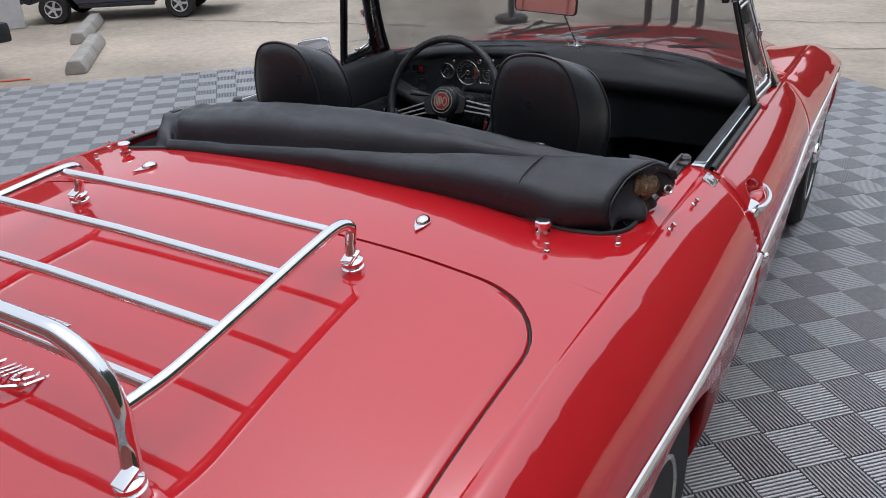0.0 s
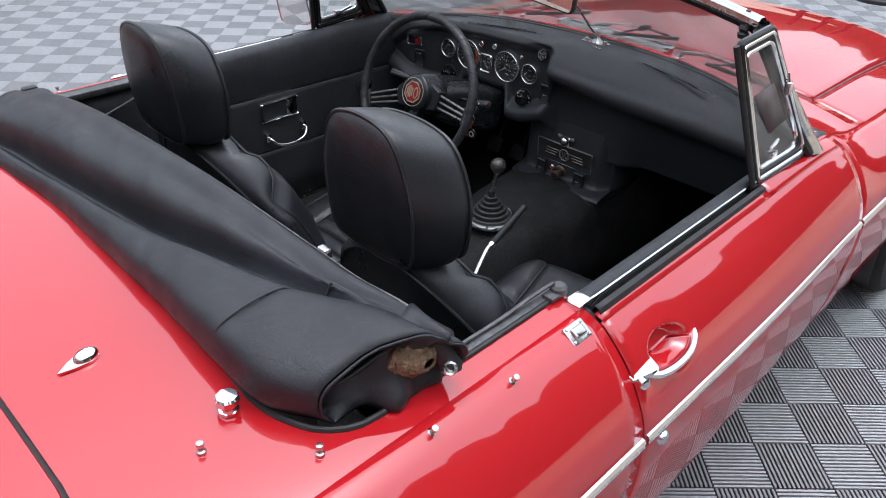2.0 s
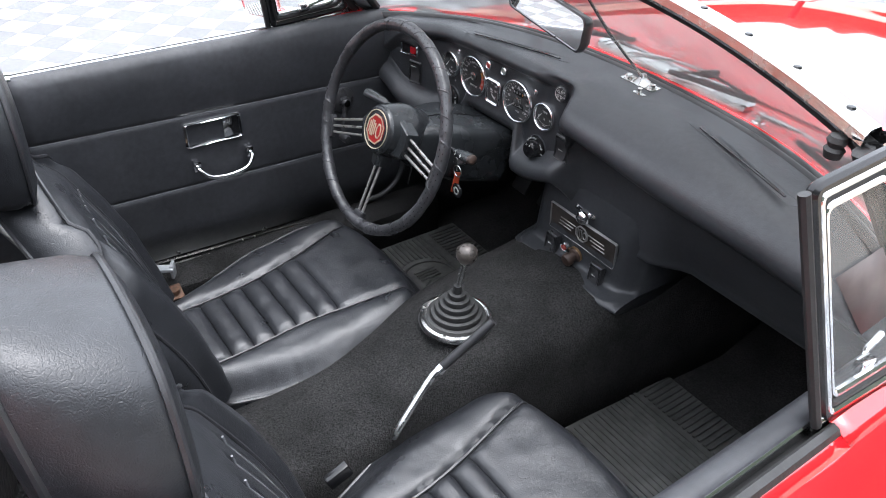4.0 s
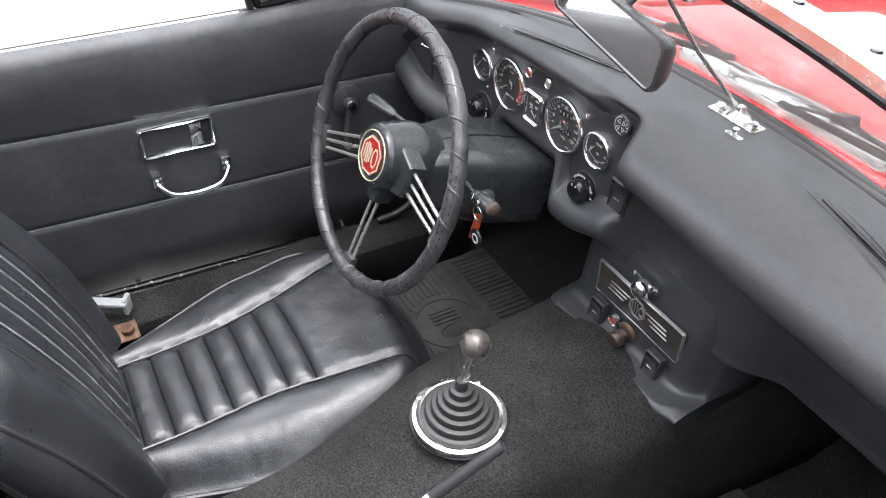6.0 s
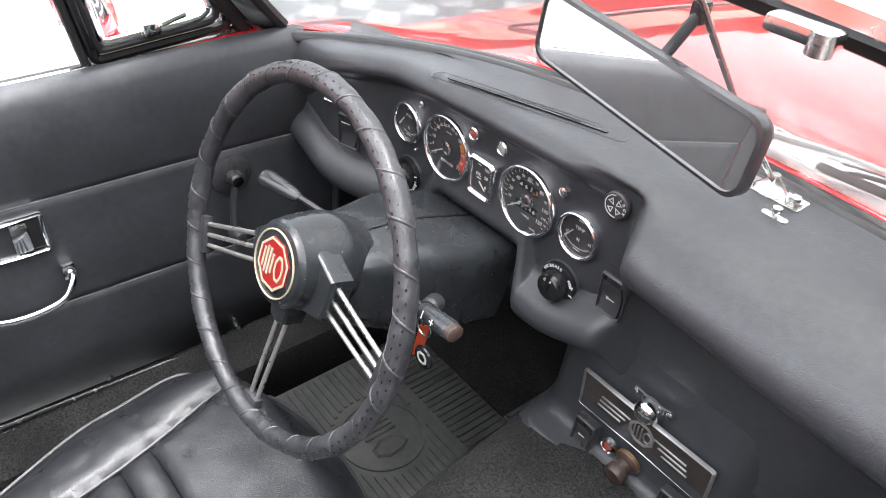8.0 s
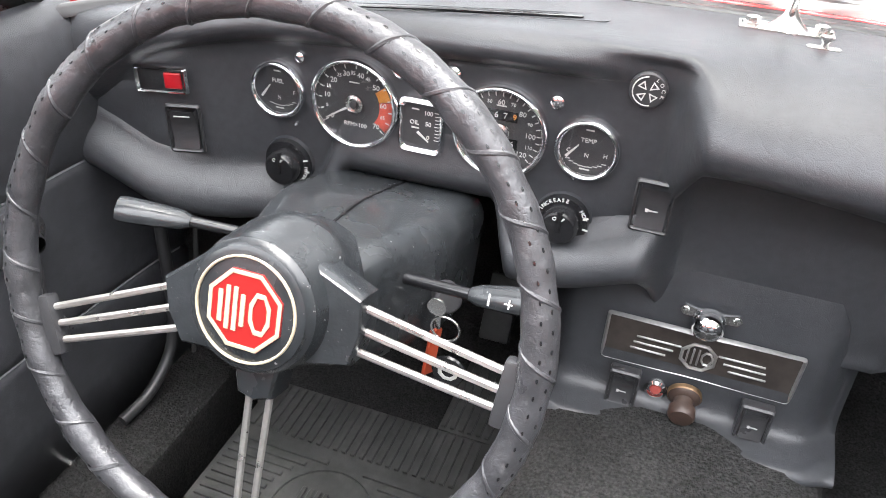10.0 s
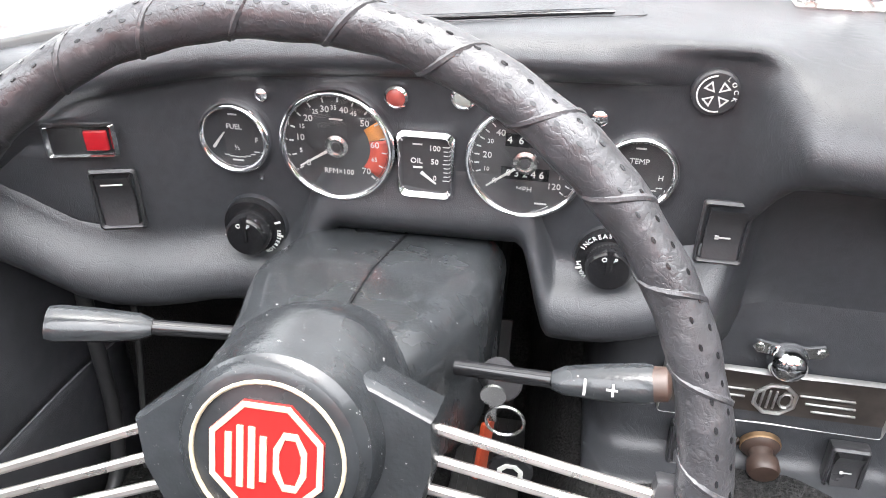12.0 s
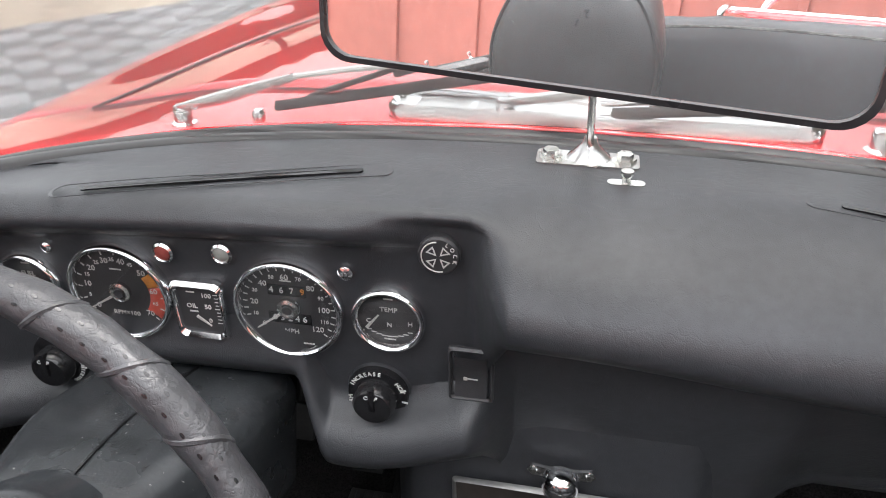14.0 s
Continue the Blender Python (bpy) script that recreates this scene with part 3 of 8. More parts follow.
def build_rear_deck():
    bm = bmesh.new()
    # strip from the rim to the crest, and on to the line in front of the lid
    outer = []
    half = len(RIM) // 2
    for i, (x, y) in enumerate(RIM):
        k = i if i <= half else len(RIM) - 1 - i
        sgn = 1 if i <= half else -1
        if k <= 9:
            yy = -0.932 - (1.50 - 0.932) * k / 9
            outer.append((sgn * crest(yy), yy))
        elif k <= 17:
            u = (k - 9) / 8
            outer.append((sgn * (crest(-1.5) * (1 - u) + 0.50 * u), -1.50))
        else:
            outer.append((x * 0.50 / 0.485, -1.50))
    rows = []
    for q in range(9):
        u = q / 8
        rows.append([skin(a[0] * (1 - u) + b[0] * u, a[1] * (1 - u) + b[1] * u) for a, b in zip(RIM, outer)])
    lip = [skin(x, y) + Vector((0, 0, -0.012)) for x, y in RIM]
    sheet(bm, [lip] + rows)
    # ring round the lid
    lid = LID
    cy = -1.9
    out = []
    for x, y in lid:
        turn = math.degrees(math.atan2(y + 1.692, abs(x) - 0.457))
        if y > -1.692 and (abs(x) < 0.457 or turn > 45):
            out.append((x if abs(x) < 0.457 else math.copysign(0.457 + (crest(-1.5) - 0.457) * (90 - turn) / 45, x), -1.50))
        elif y > -1.692:
            yy = -1.50 - 0.192 * (45 - turn) / 45
            out.append((math.copysign(crest(yy), x), yy))
        elif y < -2.24 and abs(x) < 0.54:
            out.append((x * 0.94, -2.295))
        else:
            yy = max(y, -2.295)
            out.append((math.copysign(crest(yy), x), yy))
    rows = []
    for q in range(6):
        u = q / 5
        rows.append([skin(a[0] * 1.004 * (1 - u) + b[0] * u, a[1] * (1 - u) + b[1] * u + (0.0025 if a[1] > -1.6 and q == 0 else 0)) for a, b in zip(lid, out)])
    low = [p + Vector((0, 0, -0.014)) for p in rows[0]]
    sheet(bm, [low] + rows, closed=True)
    bmesh.ops.remove_doubles(bm, verts=bm.verts, dist=0.0004)
    part("rear_deck", bm, RED, car, "glossy red rear deck round the cockpit", sharp=50)
    # the lid itself
    bm = bmesh.new()
    rows = []
    for k in (1.0, 0.996, 0.97, 0.9, 0.78, 0.64, 0.5, 0.36, 0.22, 0.1, 0.02):
        row = []
        for x, y in lid:
            px, py = x * k * 0.9965, cy + (y - 0.0025 - cy) * k
            row.append(skin(px, py, 0.0 if k < 1 else -0.0025))
        rows.append(row)
    low = [p + Vector((0, 0, -0.02)) for p in rows[0]]
    vs = sheet(bm, [low] + rows, closed=True)
    bm.faces.new(vs[-1])
    part("boot_lid", bm, RED, car, "glossy red boot lid with rounded corners", sharp=50)
    bm = bmesh.new()
    tube(bm, [skin(x * 1.0, y, -0.010) for x, y in lid], 0.006, 6, closed=True)
    part("lid_seal", bm, RUBBER, car)
    # welt round the cockpit's rim
    bm = bmesh.new()
    tube(bm, [skin(x * 0.998, y + 0.002 if abs(x) < 0.55 else y, 0.001) for x, y in RIM], 0.0042, 8)
    part("cockpit_welt", bm, RUBBER, car, "thin black rubber welt round the cockpit")
    # tail
    bm = bmesh.new()
    rows = []
    for s in steps(0, 9, 28):
        rows.append([Vector((body_point(-2.30, s).x * k, -2.30 - 0.02 * (1 - k * k), body_point(-2.30, s).z)) for k in steps(1, -1, 15)])
    sheet(bm, rows)
    part("tail_panel", bm, RED, car, sharp=50, solid=0.003)


build_rear_deck()
for side in (1, -1):
    side_panel("rear_wing", -2.298, -0.932, 3.0, side, "glossy red rear wing", low=0.20)
    side_panel("front_wing", -0.062, 1.465, 3.0, side, "glossy red front wing", low=0.20)


# front: scuttle, bonnet
def screen_y(x):
    """Plan line of the windscreen's foot."""
    return 0.030 - 0.30 * x * x - 0.52 * x**4


BONNET_Y0, BONNET_Y1 = 0.148, 1.40


def bonnet_x(y):
    """Half the bonnet's width; it narrows towards the nose."""
    return 0.514 - 0.055 * max(y - BONNET_Y0, 0.0)


def bonnet_rear(x):
    """Plan line of the bonnet's rear edge."""
    return BONNET_Y0 - 0.045 * (1 - min((x / 0.514)**2, 1.0))


def build_front():
    bm = bmesh.new()
    xs = steps(-1, 1, 61)
    rows = []
    for q in range(9):
        u = q / 8
        row = []
        for k in xs:
            x = k * crest(0.1)
            y0 = max(screen_y(x), -0.19)
            y = y0 * (1 - u) + (bonnet_rear(x) - 0.003) * u
            row.append(skin(k * crest(y), y))
        rows.append(row)
    sheet(bm, rows)
    for side in (1, -1):
        rows = []
        for y in steps(BONNET_Y0 - 0.003, 1.465, 40):
            rows.append([skin(side * (bonnet_x(y) + 0.003 + (crest(y) - bonnet_x(y) - 0.003) * k / 8), y) for k in range(9)])
        sheet(bm, rows)
    rows = [[skin((bonnet_x(y) + 0.003) * k, y) for k in steps(-1, 1, 25)] for y in steps(BONNET_Y1 + 0.003, 1.465, 4)]
    sheet(bm, rows)
    bmesh.ops.remove_doubles(bm, verts=bm.verts, dist=0.0004)
    part("scuttle", bm, RED, car, "glossy red scuttle and inner wing tops", sharp=50, solid=0.003)
    bm = bmesh.new()
    rows = []
    for v in steps(0, 1, 41):
        row = []
        for k in steps(-1, 1, 41):
            y = bonnet_rear(k * 0.514) * (1 - v) + BONNET_Y1 * v
            row.append(skin(bonnet_x(y) * k, y, 0.0015 - (0.003 if abs(k) == 1 else 0)))
        rows.append(row)
    sheet(bm, rows)
    part("bonnet", bm, RED, car, "glossy red bonnet", sharp=50, solid=0.004)
    # black strips added as the shade in the gap round the bonnet
    for line in ([(bonnet_x(y) + 0.0015, y) for y in steps(BONNET_Y0, BONNET_Y1, 30)], [(-bonnet_x(y) - 0.0015, y) for y in steps(BONNET_Y0, BONNET_Y1, 30)], [(x, bonnet_rear(x) - 0.0015) for x in steps(-bonnet_x(0), bonnet_x(0), 30)]):
        bm = bmesh.new()
        tube(bm, [skin(x, y, 0.0002) for x, y in line], 0.0026, 6)
        part("bonnet_seal", bm, SEAL, car)
    # the joint between scuttle and wing runs on behind the bonnet's corners
    for side in (1, -1):
        bm = bmesh.new()
        tube(bm, [skin(side * 0.515, y, -0.0004) for y in steps(screen_y(0.515) + 0.02, BONNET_Y0, 14)], 0.0012, 6)
        part("wing_seam", bm, REDSEAM, car)
    bm = bmesh.new()
    rows = []
    for s in steps(0, 9, 28):
        p = body_point(1.465, s)
        rows.append([Vector((p.x * k, 1.465 + 0.05 * (1 - k * k), p.z)) for k in steps(1, -1, 15)])
    sheet(bm, rows)
    part("nose_panel", bm, RED, car, sharp=50, solid=0.003)
    # chromed fresh-air grille on the scuttle
    bm = bmesh.new()
    m = Matrix.Translation((0.011, 0.061, top_z(0.010, 0.061) + 0.0005)) @ Matrix.Rotation(radians(-2.6), 4, "X")
    ring_outline(bm, dense(rounded(0.345, 0.050, 0.018), 0.02), 0.007, 0.012, m)
    grille = part("air_grille", bm, CHROME, car, "long chrome air grille on the scuttle")
    bm = bmesh.new()
    prism(bm, rounded(0.330, 0.040, 0.012), 0.006, m)
    part("grille_mesh", bm, STEEL, grille)
    for k in range(7):
        bm = bmesh.new()
        rbox(bm, 0.006, 0.036, 0.003, 0.001, m @ Matrix.Translation((-0.150 + 0.050 * k, 0, 0.007)))
        part("grille_slat", bm, CHROME, grille)


build_front()


# doors
DOOR_Y0, DOOR_Y1, DOOR_EDGE = -0.9280, -0.0668, 3.44


def door_top(y):
    return line_z3(y) - 0.002


def build_door(side):
    # outer skin
    bm = bmesh.new()
    rows = []
    for y in sorted(steps(DOOR_Y0, DOOR_Y1, 44) + steps(-0.893, -0.772, 41)):
        s1 = s_at(y, 0.245)
        row = [body_point(y, DOOR_EDGE, side, -0.022) + Vector((-side * 0.002, 0, 0))]
        for s in sorted([DOOR_EDGE + (s1 - DOOR_EDGE) * k / 26 for k in range(27)] + steps(4.02, 5.02, 25)):
            p = body_point(y, s, side)
            d = 1 - ((y + 0.830) / 0.052)**2 - ((p.z - 0.716 + 0.10 * (y + 0.83)) / 0.025)**2
            row.append(p + Vector((-side * 0.022, 0, -0.006)) * soft(0.0, 0.7, d))
        row.append(row[-1] + Vector((-side * 0.03, 0, -0.004)))
        rows.append(row)
    sheet(bm, rows)
    door = part("door", bm, RED, car, "closed glossy red door", sharp=50, solid=0.004)
    # inner trim card
    prof = [(0.626, 0.000), (0.617, 0.006), (0.606, 0.004), (0.596, -0.012), (0.591, -0.05), (0.594, -0.09), (0.5985, -0.118), (0.5995, -0.126), (0.603, -0.130), (0.5995, -0.134), (0.599, -0.142), (0.599, -0.20), (0.5995, -0.277), (0.600, -0.285),
            (0.604, -0.289), (0.600, -0.293), (0.5995, -0.301), (0.5995, -0.37), (0.600, -0.448)]
    bm = bmesh.new()
    rows = []
    for y in steps(-0.926, -0.06, 36):
        rows.append([Vector((side * x, y, door_top(y) + dz + (0.0 if i < 5 else 0.012 - 0.028 * (y + 0.93) / 0.86))) for i, (x, dz) in enumerate(prof)])
    sheet(bm, rows)
    part("door_card", bm, VINYL, door, "black vinyl door trim with padded top roll", sharp=60, solid=0.006)
    # seams: beaded lines and the bright strip at the foot
    for dz in (-0.130, -0.289):
        bm = bmesh.new()
        tube(bm, [Vector((side * 0.5995, y, door_top(y) + dz + 0.012 - 0.028 * (y + 0.93) / 0.86)) for y in steps(-0.924, -0.07, 20)], 0.0016, 6)
        part("bead", bm, GREYPLASTIC, door)
    bm = bmesh.new()
    for off in (0.0, 0.012):
        tube(bm, [Vector((side * 0.597, y, 0.338 - 0.050 * (y + 0.79) - off)) for y in steps(-0.95, -0.10, 12)], 0.003, 6)
    part("foot_strip", bm, STEEL, door, "thin bright strip at the foot of the trim")
    # window slot: black rubber, bright strip
    bm = bmesh.new()
    rows = [[Vector((side * x, y, door_top(y) + dz)) for x, dz in ((0.6250, -0.006), (0.6250, 0.006), (0.6263, 0.0075), (0.6278, 0.006), (0.6280, -0.012))] for y in steps(DOOR_Y0 + 0.012, -0.42, 20)]
    sheet(bm, rows)
    part("waist_strip", bm, CHROME, door, "bright strip along the window slot", solid=0.001)
    bm = bmesh.new()
    rows = [[Vector((side * x, y, door_top(y) + dz)) for x, dz in ((0.626, -0.012), (0.6355, -0.012), (0.637, 0.001), (0.640, 0.004), (0.646, 0.002), (0.650, -0.006), (0.651, -0.016))] for y in steps(DOOR_Y0 + 0.010, -0.405, 20)]
    sheet(bm, rows)
    part("window_seal", bm, RUBBER, door, "black rubber window seal", solid=0.002)
    bm = bmesh.new()
    rows = [[Vector((side * 0.626, y, door_top(y) - 0.012)), Vector((side * 0.629, y, door_top(y) + 0.001)), Vector((side * 0.637, y, door_top(y) + 0.003)), body_point(y, 3.25, side, 0.001), body_point(y, 3.46, side, 0.001)] for y in steps(-0.405, -0.069, 14)]
    low = [[Vector((side * 0.648, y, door_top(y) - 0.016)), body_point(y, 3.20, side, 0.0), body_point(y, 3.46, side, 0.001)] for y in steps(DOOR_Y0 + 0.004, -0.405, 20)]
    sheet(bm, low)
    sheet(bm, rows)
    part("door_top_edge", bm, RED, door, solid=0.002)
    bm = bmesh.new()
    rbox(bm, 0.026, 0.032, 0.010, 0.003, Matrix.Translation((side * 0.618, DOOR_Y0 + 0.000, door_top(-0.91) + 0.006)))
    part("rail_cap", bm, CHROME, door, "bright cap at the rear end of the door rail")
    # outside handle: a push-button block and a bowed grip over a dish in the skin
    bm = bmesh.new()
    line = smooth_line([(0.722, -0.893, 0.703), (0.734, -0.878, 0.701), (0.741, -0.845, 0.702), (0.739, -0.808, 0.704), (0.726, -0.774, 0.706), (0.706, -0.755, 0.708)], 5)
    tube(bm, [Vector((side * p.x, p.y, p.z)) for p in line], [0.0088 - 0.0022 * k / (len(line) - 1) for k in range(len(line))], 12, flat=0.75)
    grip = part("door_handle", bm, CHROME, door, "bowed chrome pull handle with a push button")
    bm = bmesh.new()
    rbox(bm, 0.032, 0.054, 0.030, 0.008, Matrix.Translation((side * 0.711, -0.902, 0.705)) @ Matrix.Rotation(radians(-14 * side), 4, "Z") @ Matrix.Rotation(radians(16 * side), 4, "Y"))
    part("handle_block", bm, CHROME, grip)
    bm = bmesh.new()
    lathe(bm, [(0.009, -0.004), (0.009, 0.006), (0.007, 0.008), (0, 0.0085)], Matrix.Translation((side * 0.727, -0.914, 0.704)) @ Matrix.Rotation(radians(90 * side), 4, "Y") @ Matrix.Rotation(radians(14), 4, "X"), 16)
    part("door_button", bm, CHROME, grip)
    # lock
    bm = bmesh.new()
    p = body_point(-0.880, s_at(-0.88, 0.598), side)
    lathe(bm, [(0.012, 0), (0.012, 0.006), (0.009, 0.010), (0.0, 0.011)], Matrix.Translation(p) @ Matrix.Rotation(radians(90 * side), 4, "Y"), 16)
    part("door_lock", bm, CHROME, door, "round chrome key lock")
    return door


left_door, right_door = build_door(-1), build_door(1)

for side in (1, -1):
    # sill under the door
    bm = bmesh.new()
    rows = []
    for y in steps(-0.93, -0.06, 12):
        x6 = line_x6(y)
        rows.append([Vector((side * x, y, z)) for x, z in ((x6 - 0.055, 0.250), (x6 - 0.058, 0.236), (x6 - 0.070, 0.19), (x6 - 0.10, 0.165), (x6 - 0.2, 0.16))])
    sheet(bm, rows)
    part("sill", bm, RED, car, sharp=60, solid=0.003)
    # black strip that stands in for shade in the gap before the door
    bm = bmesh.new()
    tube(bm, [body_point(-0.0644, s, side) + Vector((-side * 0.003, 0, -0.002)) for s in steps(3.2, 8.2, 40)], 0.0036, 6)
    part("door_gap_seal", bm, SEAL, car)
    # chrome waist trim: three lengths, broken at the door's gaps
    for y0, y1 in ((-2.26, -0.933), (-0.924, -0.071), (-0.061, 1.42)):
        bm = bmesh.new()
        rows = []
        for y in steps(y0, y1, 26):
            p = body_point(y, 6, side)
            rows.append([p + Vector((side * dx, 0, dz)) for dx, dz in ((0.0, 0.010), (0.004, 0.009), (0.007, 0.004), (0.0055, 0.0), (0.007, -0.004), (0.004, -0.009), (0.0, -0.010))])
        vs = sheet(bm, rows)
        part("waist_trim", bm, CHROME, car, "slim chrome trim along the body's side")
    # black sheets behind the door gaps, in place of their shade
    for y in (-0.930, -0.0645):
        bm = bmesh.new()
        s1 = s_at(y, 0.25)
        rows = [[body_point(y + dy, 3.0 + (s1 - 3.0) * k / 30, side) + Vector((-side * 0.006, 0, -0.004)) for k in range(31)] for dy in (-0.012, 0.012)]
        sheet(bm, rows)
        part("gap_seal", bm, RUBBER, car)


# wheels
def build_wheel():
    """One wheel, its axle along x, its outer face at +x, about the origin."""
    bm = bmesh.new()
    turn = Matrix.Rotation(radians(90), 4, "Y")
    lathe(bm, [(0.18, -0.075), (0.24, -0.082), (0.275, -0.078), (0.288, -0.062), (0.290, -0.03), (0.290, 0.03), (0.288, 0.062), (0.275, 0.078), (0.24, 0.082), (0.18, 0.075)], turn, 48)
    tyre = part("wheel", bm, TYRE, car, "black tyre on a silver wheel")
    bm = bmesh.new()
    lathe(bm, [(0.188, 0.070), (0.190, 0.077), (0.183, 0.080), (0.170, 0.060), (0.150, 0.040), (0.10, 0.035), (0.062, 0.045), (0.058, 0.06), (0.0, 0.065)], turn, 40)
    part("rim", bm, STEEL, tyre, "silver wheel rim")
    for k in range(8):
        bm = bmesh.new()
        rbox(bm, 0.012, 0.030, 0.085, 0.004, turn @ Matrix.Rotation(2 * math.pi * k / 8, 4, "Z") @ Matrix.Translation((0.115, 0, 0.047)) @ Matrix.Rotation(radians(90), 4, "Y"))
        part("rim_spoke", bm, STEEL, tyre)
    bm = bmesh.new()
    lathe(bm, [(0.045, 0.06), (0.040, 0.085), (0.025, 0.095), (0.0, 0.096)], turn, 20)
    part("hub_cap", bm, CHROME, tyre)
    return tyre


first_wheel = build_wheel()
first_wheel.matrix_world = Matrix.Translation((0.635, REAR_AXLE, 0.290))
for x, y in ((0.635, FRONT_AXLE), (-0.635, REAR_AXLE), (-0.635, FRONT_AXLE)):
    copy_thing(first_wheel, Matrix.Translation((x, y, 0.290)) @ (Matrix.Rotation(math.pi, 4, "Z") if x < 0 else IDENT))
for side in (1, -1):
    for ya in (REAR_AXLE, FRONT_AXLE):
        bm = bmesh.new()
        rows = [[Vector((side * x, ya + 0.345 * math.cos(radians(a)), ARCH_Z + 0.345 * math.sin(radians(a)))) for x in (0.42, 0.55, 0.70)] for a in steps(-20, 200, 25)]
        sheet(bm, rows)
        part("wheel_arch", bm, RUBBER, car, solid=0.003)


# ---- the car: cockpit ----
def build_tub():
    bm = bmesh.new()
    # floor pans, front footwells
    for side in (1, -1):
        rows = [[Vector((side * x, y, z)) for x in steps(0.10, 0.60, 8)] for y, z in ((-1.0, 0.20), (-0.6, 0.20), (-0.1, 0.20), (0.20, 0.20), (0.36, 0.26), (0.48, 0.40), (0.50, 0.70))]
        sheet(bm, rows)
    part("floor_pan", bm, CARPET, car, "black carpeted car floor", solid=0.004)
    for side in (1, -1):
        bm = bmesh.new()
        rows = [[Vector((side * x, y, z)) for x, z in ((0.612, 0.36), (0.612, 0.33), (0.595, 0.318), (0.545, 0.31), (0.535, 0.30), (0.530, 0.20))] for y in steps(-1.0, -0.05, 14)]
        sheet(bm, rows)
        part("inner_sill", bm, CARPET, car, "carpeted inner sill", solid=0.004)
        bm = bmesh.new()
        rows = [[Vector((side * 0.602, y, z)) for z in steps(0.19, 0.715 - 0.02 * max(y, 0), 6)] for y in steps(-0.08, 0.5, 8)]
        sheet(bm, rows)
        part("kick_panel", bm, CARPET, car, solid=0.004)
        # quarter trim behind the door
        bm = bmesh.new()
        rows = [[Vector((side * (0.592 - 0.004 * math.sin(6 * z)), y, z)) for z in steps(0.20, 0.782, 10)] for y in steps(-1.36, -0.93, 12)]
        sheet(bm, rows)
        part("quarter_trim", bm, VINYL, car, "black vinyl trim behind the door", solid=0.004)
        # grey capping rail from the door's cap to the roof's pivot
        bm = bmesh.new()
        rows = []
        for y in steps(-1.19, -0.936, 12):
            z = top_z(0.600, y)
            rows.append([Vector((side * x, y, z + dz)) for x, dz in ((0.574, -0.012), (0.574, 0.001), (0.580, 0.004), (0.592, 0.004), (0.594, 0.0))])
        sheet(bm, rows)
        part("capping", bm, CAPPING, car, "dull grey capping along the cockpit side", solid=0.002)
    # shelf and bulkhead behind the seats
    bm = bmesh.new()
    rows = [[Vector((x, y, z)) for x in steps(-0.60, 0.60, 20)] for y, z in ((-0.985, 0.20), (-0.990, 0.325), (-1.000, 0.345), (-1.05, 0.350), (-1.36, 0.362), (-1.395, 0.60), (-1.40, 0.79))]
    sheet(bm, rows)
    part("rear_shelf", bm, SHELFCLOTH, car, "shelf behind the seats under black cloth", solid=0.004)
    # tunnel
    bm = bmesh.new()
    rows = []
    tun = [(-1.02, 0.105, 0.36), (-0.85, 0.105, 0.37), (-0.62, 0.106, 0.368), (-0.50, 0.114, 0.402), (-0.42, 0.126, 0.432), (-0.30, 0.140, 0.446), (-0.15, 0.150, 0.455), (0.10, 0.17, 0.48), (0.50, 0.20, 0.52)]
    fw, fz = spline([t[0] for t in tun], [t[1] for t in tun]), spline([t[0] for t in tun], [t[2] for t in tun])
    for y in steps(-1.02, 0.5, 44):
        w, z = fw(y), fz(y)
        rows.append([Vector((x, y, zz)) for x, zz in ((-w - 0.02, 0.19), (-w - 0.012, 0.28), (-w, z - 0.05), (-w + 0.014, z - 0.014), (-w + 0.045, z), (-0.03, z + 0.003), (0.03, z + 0.003), (w - 0.045, z), (w - 0.014, z - 0.014), (w, z - 0.05), (w + 0.012, 0.28), (w + 0.02, 0.19))])
    sheet(bm, rows)
    part("tunnel", bm, CARPET, car, "black carpeted transmission tunnel", sharp=70, solid=0.004)
    # bare bow of the roof frame across the shelf
    bm = bmesh.new()
    tube(bm, smooth_line([(-0.585, -1.02, 0.56), (-0.50, -0.975, 0.497), (-0.30, -0.972, 0.481), (0.10, -0.987, 0.486), (0.45, -1.000, 0.497), (0.580, -1.05, 0.60)], 6), 0.0068, 10)
    part("hood_bow", bm, CAPPING, car, "bare grey bow of the roof frame")


build_tub()

# ---- dashboard ----
def dash_face_y(x):
    return -0.104 - 0.050 * soft(-0.42, -0.54, x) + 0.006 * soft(-0.40, -0.12, x)


